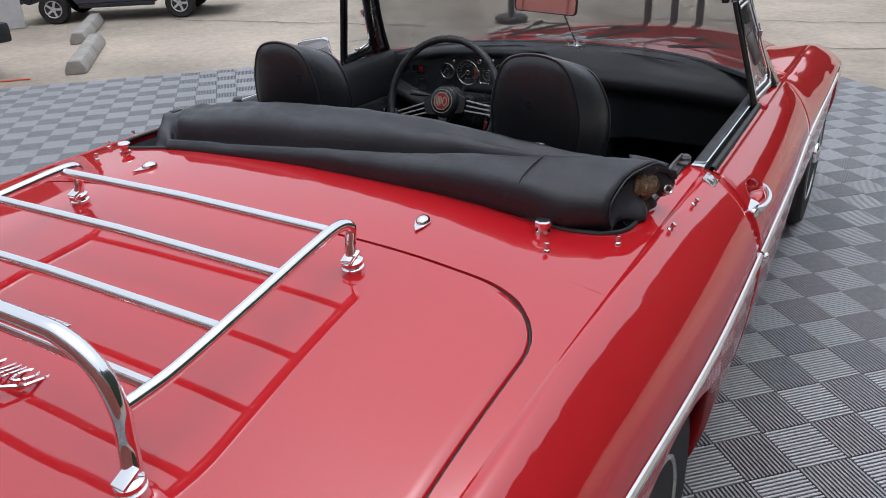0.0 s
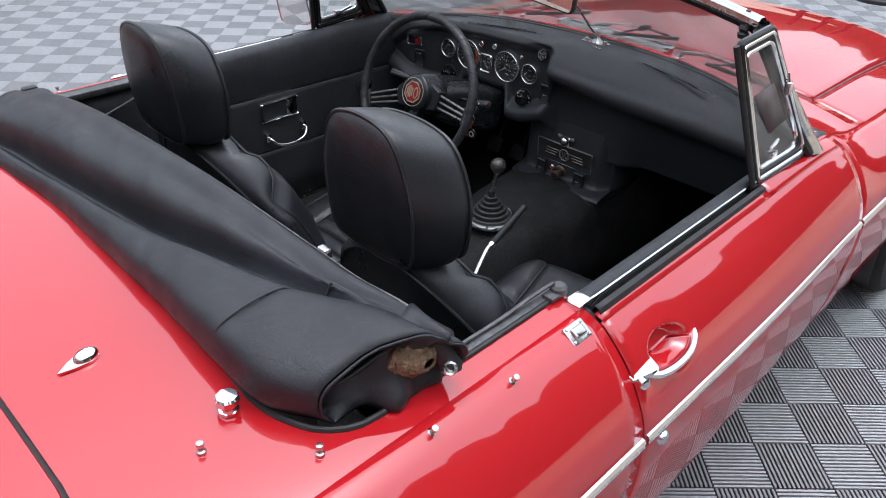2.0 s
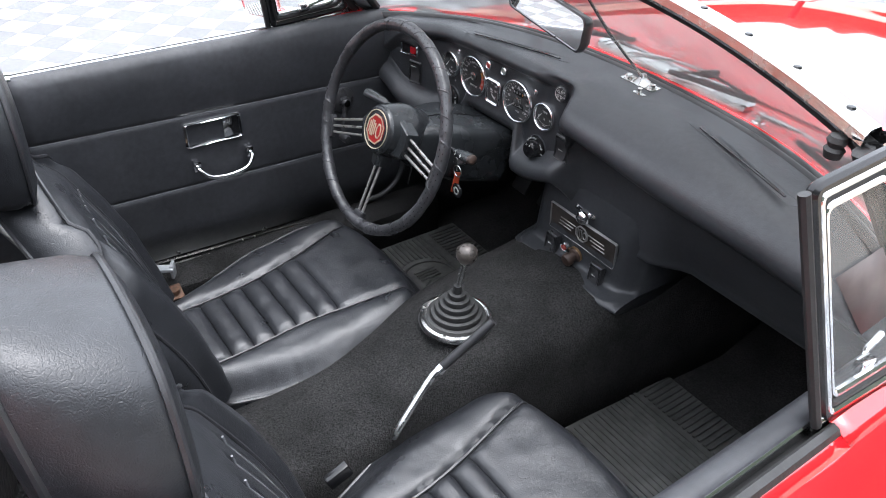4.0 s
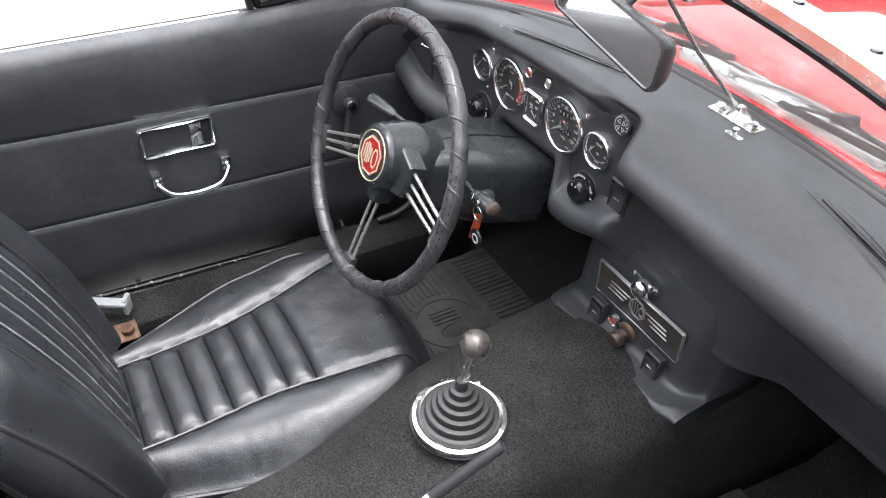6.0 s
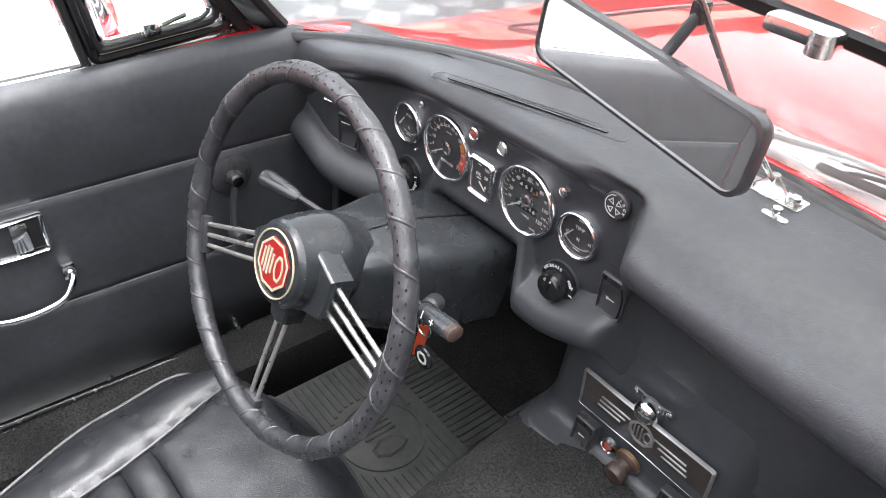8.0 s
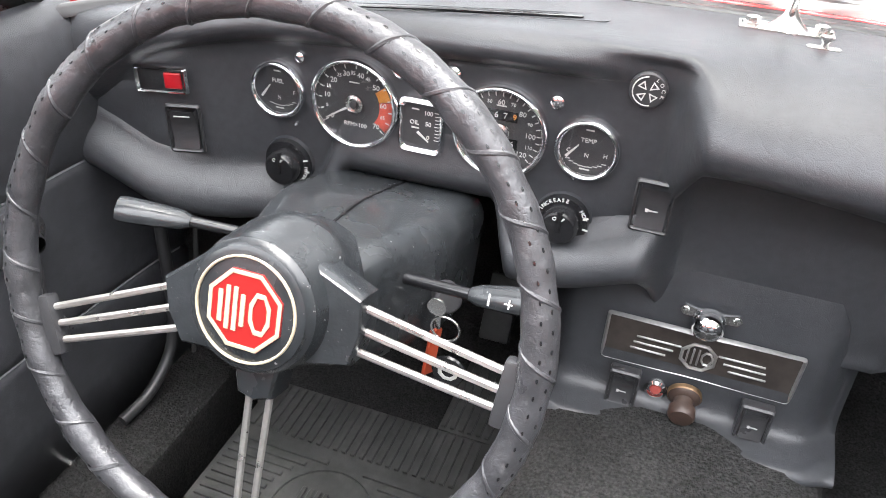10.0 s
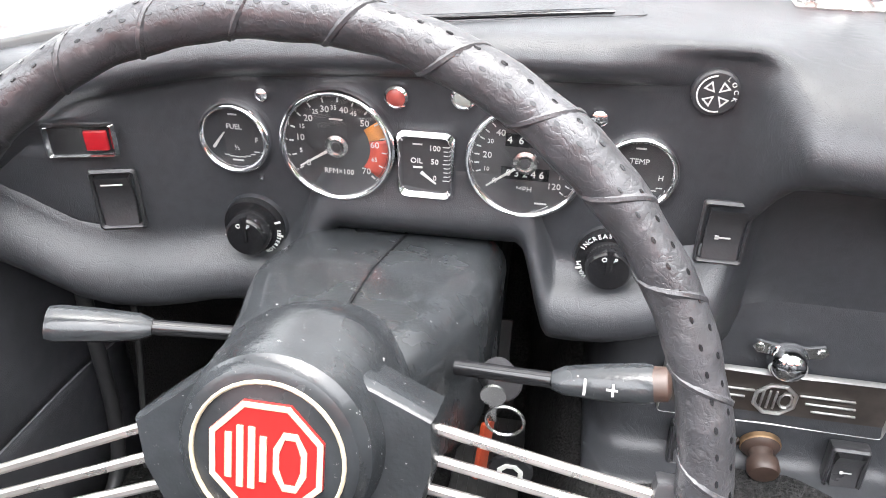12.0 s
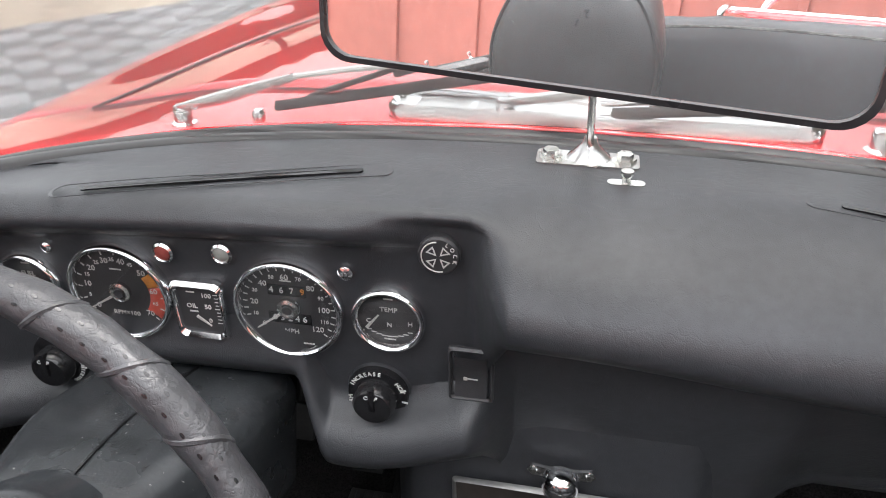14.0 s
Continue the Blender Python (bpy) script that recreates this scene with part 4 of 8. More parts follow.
def dash_profile(x):
    """Points (y, z) of the dashboard's cut at x, from the screen's foot over the top to the underside."""
    back = screen_y(x) - 0.012
    droop = 0.030 * (abs(x) / 0.6)**3
    ztop = 0.812 - droop
    fy = dash_face_y(x)
    # the driver's part: hooded face with a rolled lower lip
    left = soft(-0.50, -0.62, x)
    col = soft(-0.385, -0.345, x) * soft(-0.175, -0.205, x)
    low = 0.602 + 0.066 * col + 0.052 * soft(-0.46, -0.62, x) + 0.034 * soft(-0.15, -0.03, x)
    hood = 0.800 - droop * 1.2 - 0.05 * left
    eave = soft(-0.085, -0.16, x)
    lip = (0.024 + 0.008 * soft(-0.22, -0.16, x)) * (1 - col) + 0.006 * col
    a = [(back, ztop + 0.004), (back * 0.6 - 0.03, ztop + 0.002), (-0.060, ztop), (-0.090, ztop - 0.001), (fy - 0.004, ztop - 0.003), (fy - 0.015 * eave, hood + 0.002), (fy - 0.016 * eave, hood - 0.006),
         (fy - 0.009 * eave, hood - 0.014), (fy, hood - 0.024), (fy, 0.715), (fy, 0.665 + 0.03 * col), (fy, low + 0.042), (fy - 0.30 * lip, low + 0.029), (fy - 0.85 * lip, low + 0.017), (fy - lip - 0.003, low), (fy - lip + 0.009, low - 0.016), (fy + 0.03, low - 0.020), (fy + 0.10, low - 0.010)]
    # the passenger's part: a thick pad over a set-back panel
    end = soft(0.42, 0.62, x)
    bulge = 0.020 * (1 - 0.55 * end)
    thick = 0.80 + 0.20 * soft(-0.03, 0.22, x)
    away = soft(0.15, 0.22, x)
    b = [(back, 0.004), (back * 0.6 - 0.03, 0.002), (-0.060, 0.0), (-0.086, -0.006), (-0.109, -0.016), (-0.127 - bulge * 0.15, -0.029), (-0.140 - bulge * 0.25, -0.043), (-0.148 - bulge * 0.3, -0.058),
         (-0.150 - bulge * 0.3, -0.073), (-0.144 - bulge * 0.15, -0.087), (-0.124, -0.100), (-0.096, -0.112)]
    b = [(y, ztop + dz * (thick if dz < 0 else 1)) for y, dz in b] + [(-0.081 + 0.006 * away, ztop - 0.13), (-0.080 + 0.014 * away, 0.64), (-0.078 + 0.024 * away, 0.60), (-0.074 + 0.036 * away, 0.56), (-0.068 + 0.040 * away, 0.54), (0.04, 0.53)]
    w = soft(-0.068, -0.026, x)
    return [(p[0] * (1 - w) + q[0] * w, p[1] * (1 - w) + q[1] * w) for p, q in zip(a, b)]


def on_pad(bm, xm):
    """Bends a flat fitting to the drooping ends of the pad."""
    for v in bm.verts:
        v.co.z -= 0.030 * ((abs(v.co.x) / 0.6)**3 - (abs(xm) / 0.6)**3)


def build_dash():
    bm = bmesh.new()
    xs = sorted(set(steps(-0.612, 0.612, 60) + steps(-0.40, -0.33, 10) + steps(-0.22, -0.16, 10) + steps(-0.09, -0.035, 12)))
    rows = []
    for x in xs:
        line = smooth_line([(0, y, z) for y, z in dash_profile(x)], 3)
        rows.append([Vector((x, p.y, p.z)) for p in line])
    sheet(bm, rows)
    dash = part("dashboard", bm, DASH, car, "padded black dashboard with hooded instrument face", sharp=80, solid=0.004)
    # screen vents: sunk slots in a raised rim
    for x0, x1 in ((-0.375, -0.130), (0.150, 0.395)):
        xm = (x0 + x1) / 2
        ang = math.atan2(-(1.05 * xm), 1)
        m = Matrix.Translation((xm, -0.068 + (-0.30 * xm * xm) * 0.5, 0.8145 - 0.030 * (abs(xm) / 0.6)**3)) @ Matrix.Rotation(math.copysign(abs(ang), -xm), 4, "Z")
        bm = bmesh.new()
        ring_outline(bm, dense(rounded(0.25, 0.020, 0.009), 0.02), 0.0025, 0.0006, m)
        on_pad(bm, xm)
        rim = part("vent_rim", bm, DASH, dash)
        bm = bmesh.new()
        prism(bm, dense(rounded(0.205, 0.0055, 0.0026), 0.012), 0.0012, m)
        on_pad(bm, xm)
        part("vent_slot", bm, GLOSSBLACK, dash, "dark demister slot")
    # rubber at the foot of the screen
    bm = bmesh.new()
    upper = [(0.012, -0.016), (0.010, -0.004), (0.004, 0.0), (-0.001, 0.0), (-0.006, -0.0015), (-0.0085, -0.004)]
    lower = [(-0.0085, 0.0030), (-0.011, 0.0055), (-0.016, 0.0050), (-0.0215, 0.0030), (-0.024, -0.006)]
    rows = []
    for x in steps(-0.61, 0.61, 60):
        bend = (abs(x) / 0.6)**3
        rows.append([Vector((x, screen_y(x) + dy, 0.8205 - 0.036 * bend + dz)) for dy, dz in upper] + [Vector((x, screen_y(x) + dy, 0.8145 - 0.030 * bend + dz)) for dy, dz in lower])
    sheet(bm, rows)
    part("screen_rubber", bm, SEAL, car, "black two-lipped rubber at the foot of the windscreen", sharp=70)
    return dash


dash = build_dash()

# radio console between the footwells
def build_console():
    bm = bmesh.new()
    prof = [(0.02, 0.664), (-0.058, 0.657), (-0.0745, 0.628), (-0.0860, 0.578), (-0.095, 0.50), (-0.098, 0.477), (-0.107, 0.464), (-0.128, 0.459), (-0.141, 0.457), (-0.144, 0.449), (-0.133, 0.441), (-0.09, 0.436)]
    rows = []
    for x in sorted(steps(-0.135, 0.150, 23) + [-0.128, 0.143]):
        e = min((x + 0.135), (0.150 - x) * 0.55)
        inn = 0.030 * (1 - soft(0, 0.020, e))
        line = smooth_line([(0, y + inn * (1 if i < 9 else 0.4), z) for i, (y, z) in enumerate(prof)], 4)
        rows.append([Vector((x, p.y, p.z)) for p in line])
    n = len(rows[0])
    rows.insert(0, [Vector((rows[0][0].x - 0.004, 0.06, p.z)) for p in rows[0]])
    rows.append([Vector((rows[-1][0].x + 0.004, 0.06, p.z)) for p in rows[-1]])
    sheet(bm, rows)
    console = part("radio_console", bm, DASH, car, "black moulded console under the dashboard", sharp=75, solid=0.003)
    m = facing(0.009, -0.0935, 0.528, tilt=-4)
    bm = bmesh.new()
    prism(bm, rounded(0.178, 0.056, 0.003, 3), 0.003, m)
    part("blanking_plate", bm, PLATEBRONZE, console, "dark bronze plate with a bright edge")
    bm = bmesh.new()
    ring_outline(bm, dense(rounded(0.180, 0.058, 0.003, 2), 0.01), 0.0032, 0.0055, m)
    part("plate_edge", bm, DULLSTEEL, console)
    mm = m @ Matrix.Translation((0, 0, 0.003))
    bm = bmesh.new()
    octo = [(0.018 * math.cos(radians(22.5 + 45 * k)), 0.018 * math.sin(radians(22.5 + 45 * k))) for k in range(8)]
    ring_outline(bm, octo, 0.0028, 0.0025, mm)
    for dx in (-0.010, -0.005, 0.0):
        rbox(bm, 0.0018, 0.020, 0.002, 0.0004, mm @ Matrix.Translation((dx, 0, 0.001)), 1)
    ring_outline(bm, [(0.008 + 0.006 * math.cos(radians(22.5 + 45 * k)), 0.009 * math.sin(radians(22.5 + 45 * k))) for k in range(8)], 0.0018, 0.002, mm)
    part("emblem", bm, DULLSTEEL, console, "dull metal octagon emblem")
    for k, dy in enumerate((-0.008, 0.0, 0.008)):
        for sx in (-1, 1):
            bm = bmesh.new()
            rbox(bm, 0.042 - 0.008 * (1 - dy / 0.008) / 2, 0.0022, 0.002, 0.0006, mm @ Matrix.Translation((sx * (0.042 - 0.004 * dy / 0.008), dy, 0.001)), 1)
            part("emblem_bar", bm, DULLSTEEL, console)
    # small courtesy lamp above
    bm = bmesh.new()
    lm = facing(0.009, -0.0945, 0.569)
    prism(bm, [(-0.014, -0.008), (-0.012, 0.004), (-0.024, 0.005), (-0.028, 0.010), (-0.024, 0.016), (-0.012, 0.013), (0.012, 0.013), (0.024, 0.016), (0.028, 0.010), (0.024, 0.005), (0.012, 0.004), (0.014, -0.008)][::-1], 0.003, lm)
    lamp = part("courtesy_lamp", bm, CHROME, console, "small chrome courtesy lamp with two screwed ears")
    bm = bmesh.new()
    lathe(bm, [(0.0155, 0.0), (0.0155, 0.005), (0.0145, 0.011), (0.010, 0.017), (0.0, 0.020)], lm, 20)
    part("lamp_dome", bm, CHROME, lamp)
    for sx in (-1, 1):
        bm = bmesh.new()
        lathe(bm, [(0.0035, 0.003), (0.003, 0.005), (0, 0.0055)], lm @ Matrix.Translation((sx * 0.0225, 0.0105, 0)), 10)
        part("screw", bm, STEEL, lamp)
    return console


console = build_console()


# ---- instruments ----
def gauge(x, z, r, kind, y=None):
    y = dash_face_y(x) if y is None else y
    m = facing(x + 0.002, y + 0.0004, z)
    bm = bmesh.new()
    lathe(bm, [(r * 0.90, 0.0)] + [(r - 0.0030 + 0.0032 * math.cos(radians(a)), 0.0030 + 0.0070 * math.sin(radians(a))) for a in steps(-20, 180, 11)] + [(r - 0.0062, 0.0)], m, 56)
    g = part("gauge", bm, CHROME, car, kind)
    bm = bmesh.new()
    lathe(bm, [(r * 0.935, -0.001), (r * 0.935, 0.0032), (0, 0.0032)], m, 40)
    part("dial_face", bm, FACE, g)
    return g, m @ Matrix.Translation((0, 0, 0.0034))


def needle(g, m, angle, length, hub, mat=None):
    bm = bmesh.new()
    mm = m @ Matrix.Rotation(radians(angle), 4, "Z")
    prism(bm, [(-length * 0.02, -0.0012), (length, -0.0005), (length, 0.0005), (-length * 0.02, 0.0012)], 0.0008, mm @ Matrix.Translation((0, 0, 0.0016)))
    part("needle", bm, mat or WHITE, g, "pale pointer")
    if hub:
        bm = bmesh.new()
        lathe(bm, [(hub, 0), (hub, 0.003), (hub * 0.7, 0.0042), (hub * 0.45, 0.0034), (0, 0.0034)], m, 20)
        part("needle_hub", bm, STEEL, g)
        bm = bmesh.new()
        lathe(bm, [(hub * 0.46, 0.003), (hub * 0.42, 0.0044), (0, 0.0046)], m, 16)
        part("hub_cap", bm, FACE, g)


def ticks(bm, m, r0, r1, a0, a1, n, w):
    for k in range(n):
        a = radians(a0 + (a1 - a0) * k / (n - 1))
        mm = m @ Matrix.Rotation(a, 4, "Z") @ Matrix.Translation(((r0 + r1) / 2, 0, 0.0002))
        bmesh.ops.create_cube(bm, size=1.0, matrix=mm @ Matrix.Diagonal((r1 - r0, w, 0.0003, 1)))


def glass_over(g, m, r, h=0.0045):
    bm = bmesh.new()
    lathe(bm, [(r * 0.925, h), (r * 0.925, h + 0.0003), (0, h + 0.0003)], m, 32)
    ob = part("gauge_glass", bm, GAUGEGLASS, g)
    ob.visible_shadow = False


def numerals(g, m, items, r, size):
    for body, ang in items:
        a = radians(ang)
        part("numeral", text_mesh(body, size, m @ Matrix.Translation((r * math.cos(a), r * math.sin(a), 0.0003))), WHITE, g)


def bar(bm, m, x, y, w, h):
    bmesh.ops.create_cube(bm, size=1.0, matrix=m @ Matrix.Translation((x, y, 0.0002)) @ Matrix.Diagonal((w, h, 0.0003, 1)))


TACH, SPEEDO = (-0.342, 0.7225), (-0.2055, 0.7205)
RG = 0.0437
# rev counter
g, m = gauge(*TACH, RG, "round rev counter with chrome bezel")
span = [("0", 215), ("5", 193), ("10", 172), ("15", 154), ("20", 137), ("25", 121), ("30", 106), ("35", 92), ("40", 77), ("45", 62), ("50", 41), ("60", 5), ("65", -18), ("70", -42)]
numerals(g, m, [s for s in span if s[0] in ("0", "10", "20", "30", "40", "50", "60", "70")], RG * 0.645, 0.0069)
numerals(g, m, [s for s in span if s[0] in ("5", "15", "25", "35", "45", "65")], RG * 0.66, 0.0048)
bm = bmesh.new()
ticks(bm, m, RG * 0.76, RG * 0.84, 215, -42, 15, 0.0011)
part("tick_marks", bm, WHITE, g)
for a0, a1, mat in ((34, 12, ORANGE), (11, -38, REDPRINT)):
    bm = bmesh.new()
    rows = [[m @ Vector((rr * math.cos(radians(a)), rr * math.sin(radians(a)), 0.0002)) for rr in (RG * 0.56, RG * 0.85)] for a in steps(a0, a1, 10)]
    sheet(bm, rows)
    part("warning_band", bm, mat, g, "coloured high-speed band", solid=0.0002)
bm = text_mesh("RPM×100", 0.0058, m @ Matrix.Translation((0, -RG * 0.48, 0.0003)))
part("dial_text", bm, WHITE, g)
for x, y, w in ((0, 0.46, 0.010), (0, -0.62, 0.008), (0, -0.70, 0.018), (0, -0.78, 0.022)):
    bm = bmesh.new()
    bar(bm, m, x, y * RG, w, 0.0012)
    part("print_bar", bm, WHITE, g)
needle(g, m, 212, RG * 0.78, RG * 0.20)
glass_over(g, m, RG)
# speedometer
g, m = gauge(*SPEEDO, RG, "round speedometer with chrome bezel")
big = [("0", 218), ("20", 174), ("40", 132), ("60", 91), ("80", 46), ("100", 2), ("120", -40)]
small = [("10", 196), ("30", 152), ("50", 112), ("70", 69), ("90", 24), ("110", -20)]
numerals(g, m, big, RG * 0.63, 0.0067)
numerals(g, m, small, RG * 0.66, 0.0046)
bm = bmesh.new()
ticks(bm, m, RG * 0.76, RG * 0.84, 218, -40, 25, 0.0009)
part("tick_marks", bm, WHITE, g)
for body, yy, sz in (("467", 0.36, 0.0076), ("03246", -0.22, 0.0076)):
    bm = bmesh.new()
    bar(bm, m, 0 if yy < 0 else 0.0, yy * RG, 0.034 if yy < 0 else 0.030, 0.0096)
    part("counter_window", bm, GLOSSBLACK, g)
    bm = text_mesh("  ".join(body) if yy > 0 else " ".join(body), sz, m @ Matrix.Translation((-0.004 if yy > 0 else 0.0, yy * RG, 0.0005)))
    part("counter_digits", bm, WHITE, g, "white counter digits")
bm = text_mesh("9", 0.0076, m @ Matrix.Translation((0.0125, 0.36 * RG, 0.0005)))
part("counter_digit", bm, ORANGE, g, "orange tenths digit")
bm = text_mesh("MPH", 0.0058, m @ Matrix.Translation((0, -RG * 0.50, 0.0003)))
part("dial_text", bm, WHITE, g)
for x, y, w in ((0, 0.56, 0.009), (-0.010, -0.70, 0.012), (0.012, -0.74, 0.010)):
    bm = bmesh.new()
    bar(bm, m, x, y * RG, w, 0.0012)
    part("print_bar", bm, WHITE, g)
needle(g, m, 217, RG * 0.78, RG * 0.20)
glass_over(g, m, RG)
# fuel and temperature
RS = 0.0285
for x, z, word, extra in ((-0.4205, 0.7225, "FUEL", (("E", -0.60, -0.05), ("½", 0.02, -0.30), ("F", 0.58, -0.05))), (-0.128, 0.7195, "TEMP", (("C", -0.56, -0.12), ("N", 0.0, -0.20), ("H", 0.56, -0.12)))):
    g, m = gauge(x, z, RS, "small round gauge with chrome bezel")
    bm = text_mesh(word, 0.0056, m @ Matrix.Translation((0, RS * 0.28, 0.0003)))
    part("dial_text", bm, WHITE, g)
    for body, px, py in extra:
        part("numeral", text_mesh(body, 0.0054, m @ Matrix.Translation((px * RS, py * RS, 0.0003))), WHITE, g)
    for yy, ww in ((0.62, 0.007), (-0.66, 0.009)):
        bm = bmesh.new()
        bar(bm, m, 0, yy * RS, ww, 0.0012)
        part("print_bar", bm, WHITE, g)
    bm = bmesh.new()
    for k in range(9):
        a = radians(225 + 90 * k / 8)
        bar(bm, m, RS * 0.78 * math.cos(a), RS * (0.05 + 0.62 * math.sin(a)), 0.004, 0.0007)
    part("scale_arc", bm, WHITE, g)
    mm = m @ Matrix.Translation((-RS * 0.60, -RS * 0.30, 0))
    needle(g, mm, 52, RS * 0.55, 0)
    glass_over(g, m, RS)
# oil pressure: square
mo = facing(-0.2745, dash_face_y(-0.2745) - 0.0018, 0.713)
bm = bmesh.new()
ring_outline(bm, rounded(0.043, 0.053, 0.007), 0.0055, 0.0085, mo)
g = part("oil_gauge", bm, CHROME, car, "square oil gauge with chrome frame")
bm = bmesh.new()
prism(bm, rounded(0.037, 0.047, 0.004), 0.003, mo)
part("dial_face", bm, FACE, g)
m = mo @ Matrix.Translation((0, 0, 0.0034))
bm = text_mesh("OIL", 0.0058, m @ Matrix.Translation((-0.0068, 0.003, 0.0003)))
part("dial_text", bm, WHITE, g)
for body, y in (("100", 0.0135), ("50", 0.003), ("0", -0.010)):
    part("numeral", text_mesh(body, 0.0058, m @ Matrix.Translation((0.0065, y, 0.0003))), WHITE, g)
bm = bmesh.new()
bar(bm, m, -0.006, 0.016, 0.007, 0.0011)
bar(bm, m, -0.006, -0.002, 0.007, 0.0014)
for k in range(9):
    bar(bm, m, 0.0145, 0.015 - 0.0033 * k, 0.003 if k % 4 else 0.0045, 0.0006)
part("small_print", bm, WHITE, g)
needle(g, m @ Matrix.Translation((-0.003, -0.005, 0)), -38, 0.0135, 0)


# warning lamps, screws, switches and knobs
def jewel(x, z, mat, label, r=0.0085):
    m = facing(x, dash_face_y(x) - 0.002, z)
    bm = bmesh.new()
    lathe(bm, [(r, 0), (r, 0.004), (r * 0.8, 0.0055), (r * 0.66, 0.004), (r * 0.66, 0)], m, 24)
    j = part("warning_lamp", bm, CHROME, car, label)
    bm = bmesh.new()
    lathe(bm, [(r * 0.70, 0.001), (r * 0.68, 0.0045), (r * 0.4, 0.006), (0, 0.0064)], m, 20)
    part("lens", bm, mat, j)


jewel(-0.2950, 0.7628, DIMRED, "dull red warning lamp in a chrome ring")
jewel(-0.2485, 0.7655, GREYLENS, "grey warning lamp in a chrome ring")
for x, z, r in ((-0.394, 0.757, 0.0048), (-0.1565, 0.7565, 0.0058), (-0.402, 0.690, 0.0022), (-0.134, 0.691, 0.0022)):
    bm = bmesh.new()
    lathe(bm, [(r, 0), (r, 0.002), (r * 0.6, 0.0035), (0, 0.004)], facing(x, dash_face_y(x) - 0.002, z), 14)
    part("dash_screw", bm, CHROME, car)


def rocker(x, z, y, w=0.030, h=0.042, label="black rocker switch", pale=False, tilt=0.0, parent=None, turn=0.0):
    m = facing(x, y, z, tilt, turn)
    bm = bmesh.new()
    ring_outline(bm, rounded(w, h, 0.003), 0.004, 0.004, m)
    if parent:
        rbox(bm, w, h, 0.010, 0.002, m @ Matrix.Translation((0, 0, -0.0045)))
    r = part("rocker_switch", bm, PLASTIC, parent or car, label)
    bm = bmesh.new()
    rows = []
    for k in range(9):
        u = k / 8
        yy = (u - 0.5) * (h - 0.010)
        zz = 0.006 - 0.005 * math.sin(math.pi * u) + 0.003 * (u - 0.5)
        rows.append([m @ Vector((xx, yy, 0)) for xx in (-(w - 0.010) / 2,)] + [m @ Vector((xx, yy, zz)) for xx in ((-(w - 0.010) / 2), 0, (w - 0.010) / 2)] + [m @ Vector(((w - 0.010) / 2, yy, 0))])
    sheet(bm, rows)
    part("rocker", bm, PLASTIC, r)
    bm = bmesh.new()
    if pale:
        bar(bm, m @ Matrix.Translation((0, 0, 0.0075)), 0, h * 0.30, w * 0.45, 0.0012)
    else:
        bar(bm, m @ Matrix.Translation((0, 0, 0.003)), 0, -h * 0.06, w * 0.30, 0.0012)
        bar(bm, m @ Matrix.Translation((0, 0, 0.003)), -w * 0.12, -h * 0.06, w * 0.08, 0.003)
    part("rocker_mark", bm, WHITE, r)


rocker(-0.0630, 0.683, -0.1085, 0.034, 0.050)
rocker(-0.500, 0.682, dash_face_y(-0.500) - 0.004, 0.034, 0.050, pale=True, turn=17)
# hazard lamp, oblong in chrome
m = facing(-0.512, dash_face_y(-0.512) - 0.005, 0.732, turn=15)
bm = bmesh.new()
ring_outline(bm, rounded(0.050, 0.025, 0.002, 3), 0.004, 0.006, m)
hz = part("hazard_lamp", bm, CHROME, car, "oblong hazard lamp in a chrome frame")
bm = bmesh.new()
prism(bm, rounded(0.045, 0.020, 0.001, 2), 0.003, m)
part("lamp_body", bm, GLOSSBLACK, hz)
bm = bmesh.new()
prism(bm, rounded(0.016, 0.015, 0.001, 2), 0.005, m @ Matrix.Translation((0.011, 0, 0)), 0.001, 0.001)
part("lens", bm, REDLENS, hz)


def turn_knob(x, z, words, label, proud=0.0):
    m = facing(x, dash_face_y(x) - 0.001 - proud, z)
    bm = bmesh.new()
    lathe(bm, [(0.0262, -0.02), (0.0262, -0.001), (0.0250, 0.001), (0.02, 0.001)], m, 32)
    part("knob_collar", bm, DASH, car)
    bm = bmesh.new()
    lathe(bm, [(0.0245, 0), (0.0245, 0.004), (0.0235, 0.007), (0.018, 0.008), (0.017, 0.008)], m, 32)
    k = part("turn_knob", bm, GLOSSBLACK, car, label)
    bm = bmesh.new()
    lathe(bm, [(0.0172, 0.006), (0.0165, 0.020), (0.0145, 0.0225), (0, 0.023)], m, 28)
    part("knob_cap", bm, GLOSSBLACK, k)
    bm = bmesh.new()
    rbox(bm, 0.005, 0.022, 0.006, 0.0015, m @ Matrix.Translation((0, 0.008, 0.0215)))
    part("pointer", bm, GLOSSBLACK, k)
    for body, ang, rad, size, lean in words:
        bm = bmesh.new()
        a0 = radians(ang)
        n = len(body)
        for i, ch in enumerate(body):
            a = a0 - (i - (n - 1) / 2) * size * 0.74 / rad
            join(bm, text_mesh(ch, size, m @ Matrix.Translation((rad * math.cos(a), rad * math.sin(a), 0.0078 if rad > 0.017 else 0.0236)) @ Matrix.Rotation(a - math.pi / 2, 4, "Z")))
        part("knob_text", bm, WHITE, k)
    for a in (200, 350, 20):
        bm = bmesh.new()
        mm = m @ Matrix.Rotation(radians(a), 4, "Z") @ Matrix.Translation((0.0225, 0, 0.0075))
        bmesh.ops.create_cube(bm, size=1.0, matrix=mm @ Matrix.Diagonal((0.005, 0.0016, 0.0004, 1)))
        part("knob_mark", bm, WHITE, k)


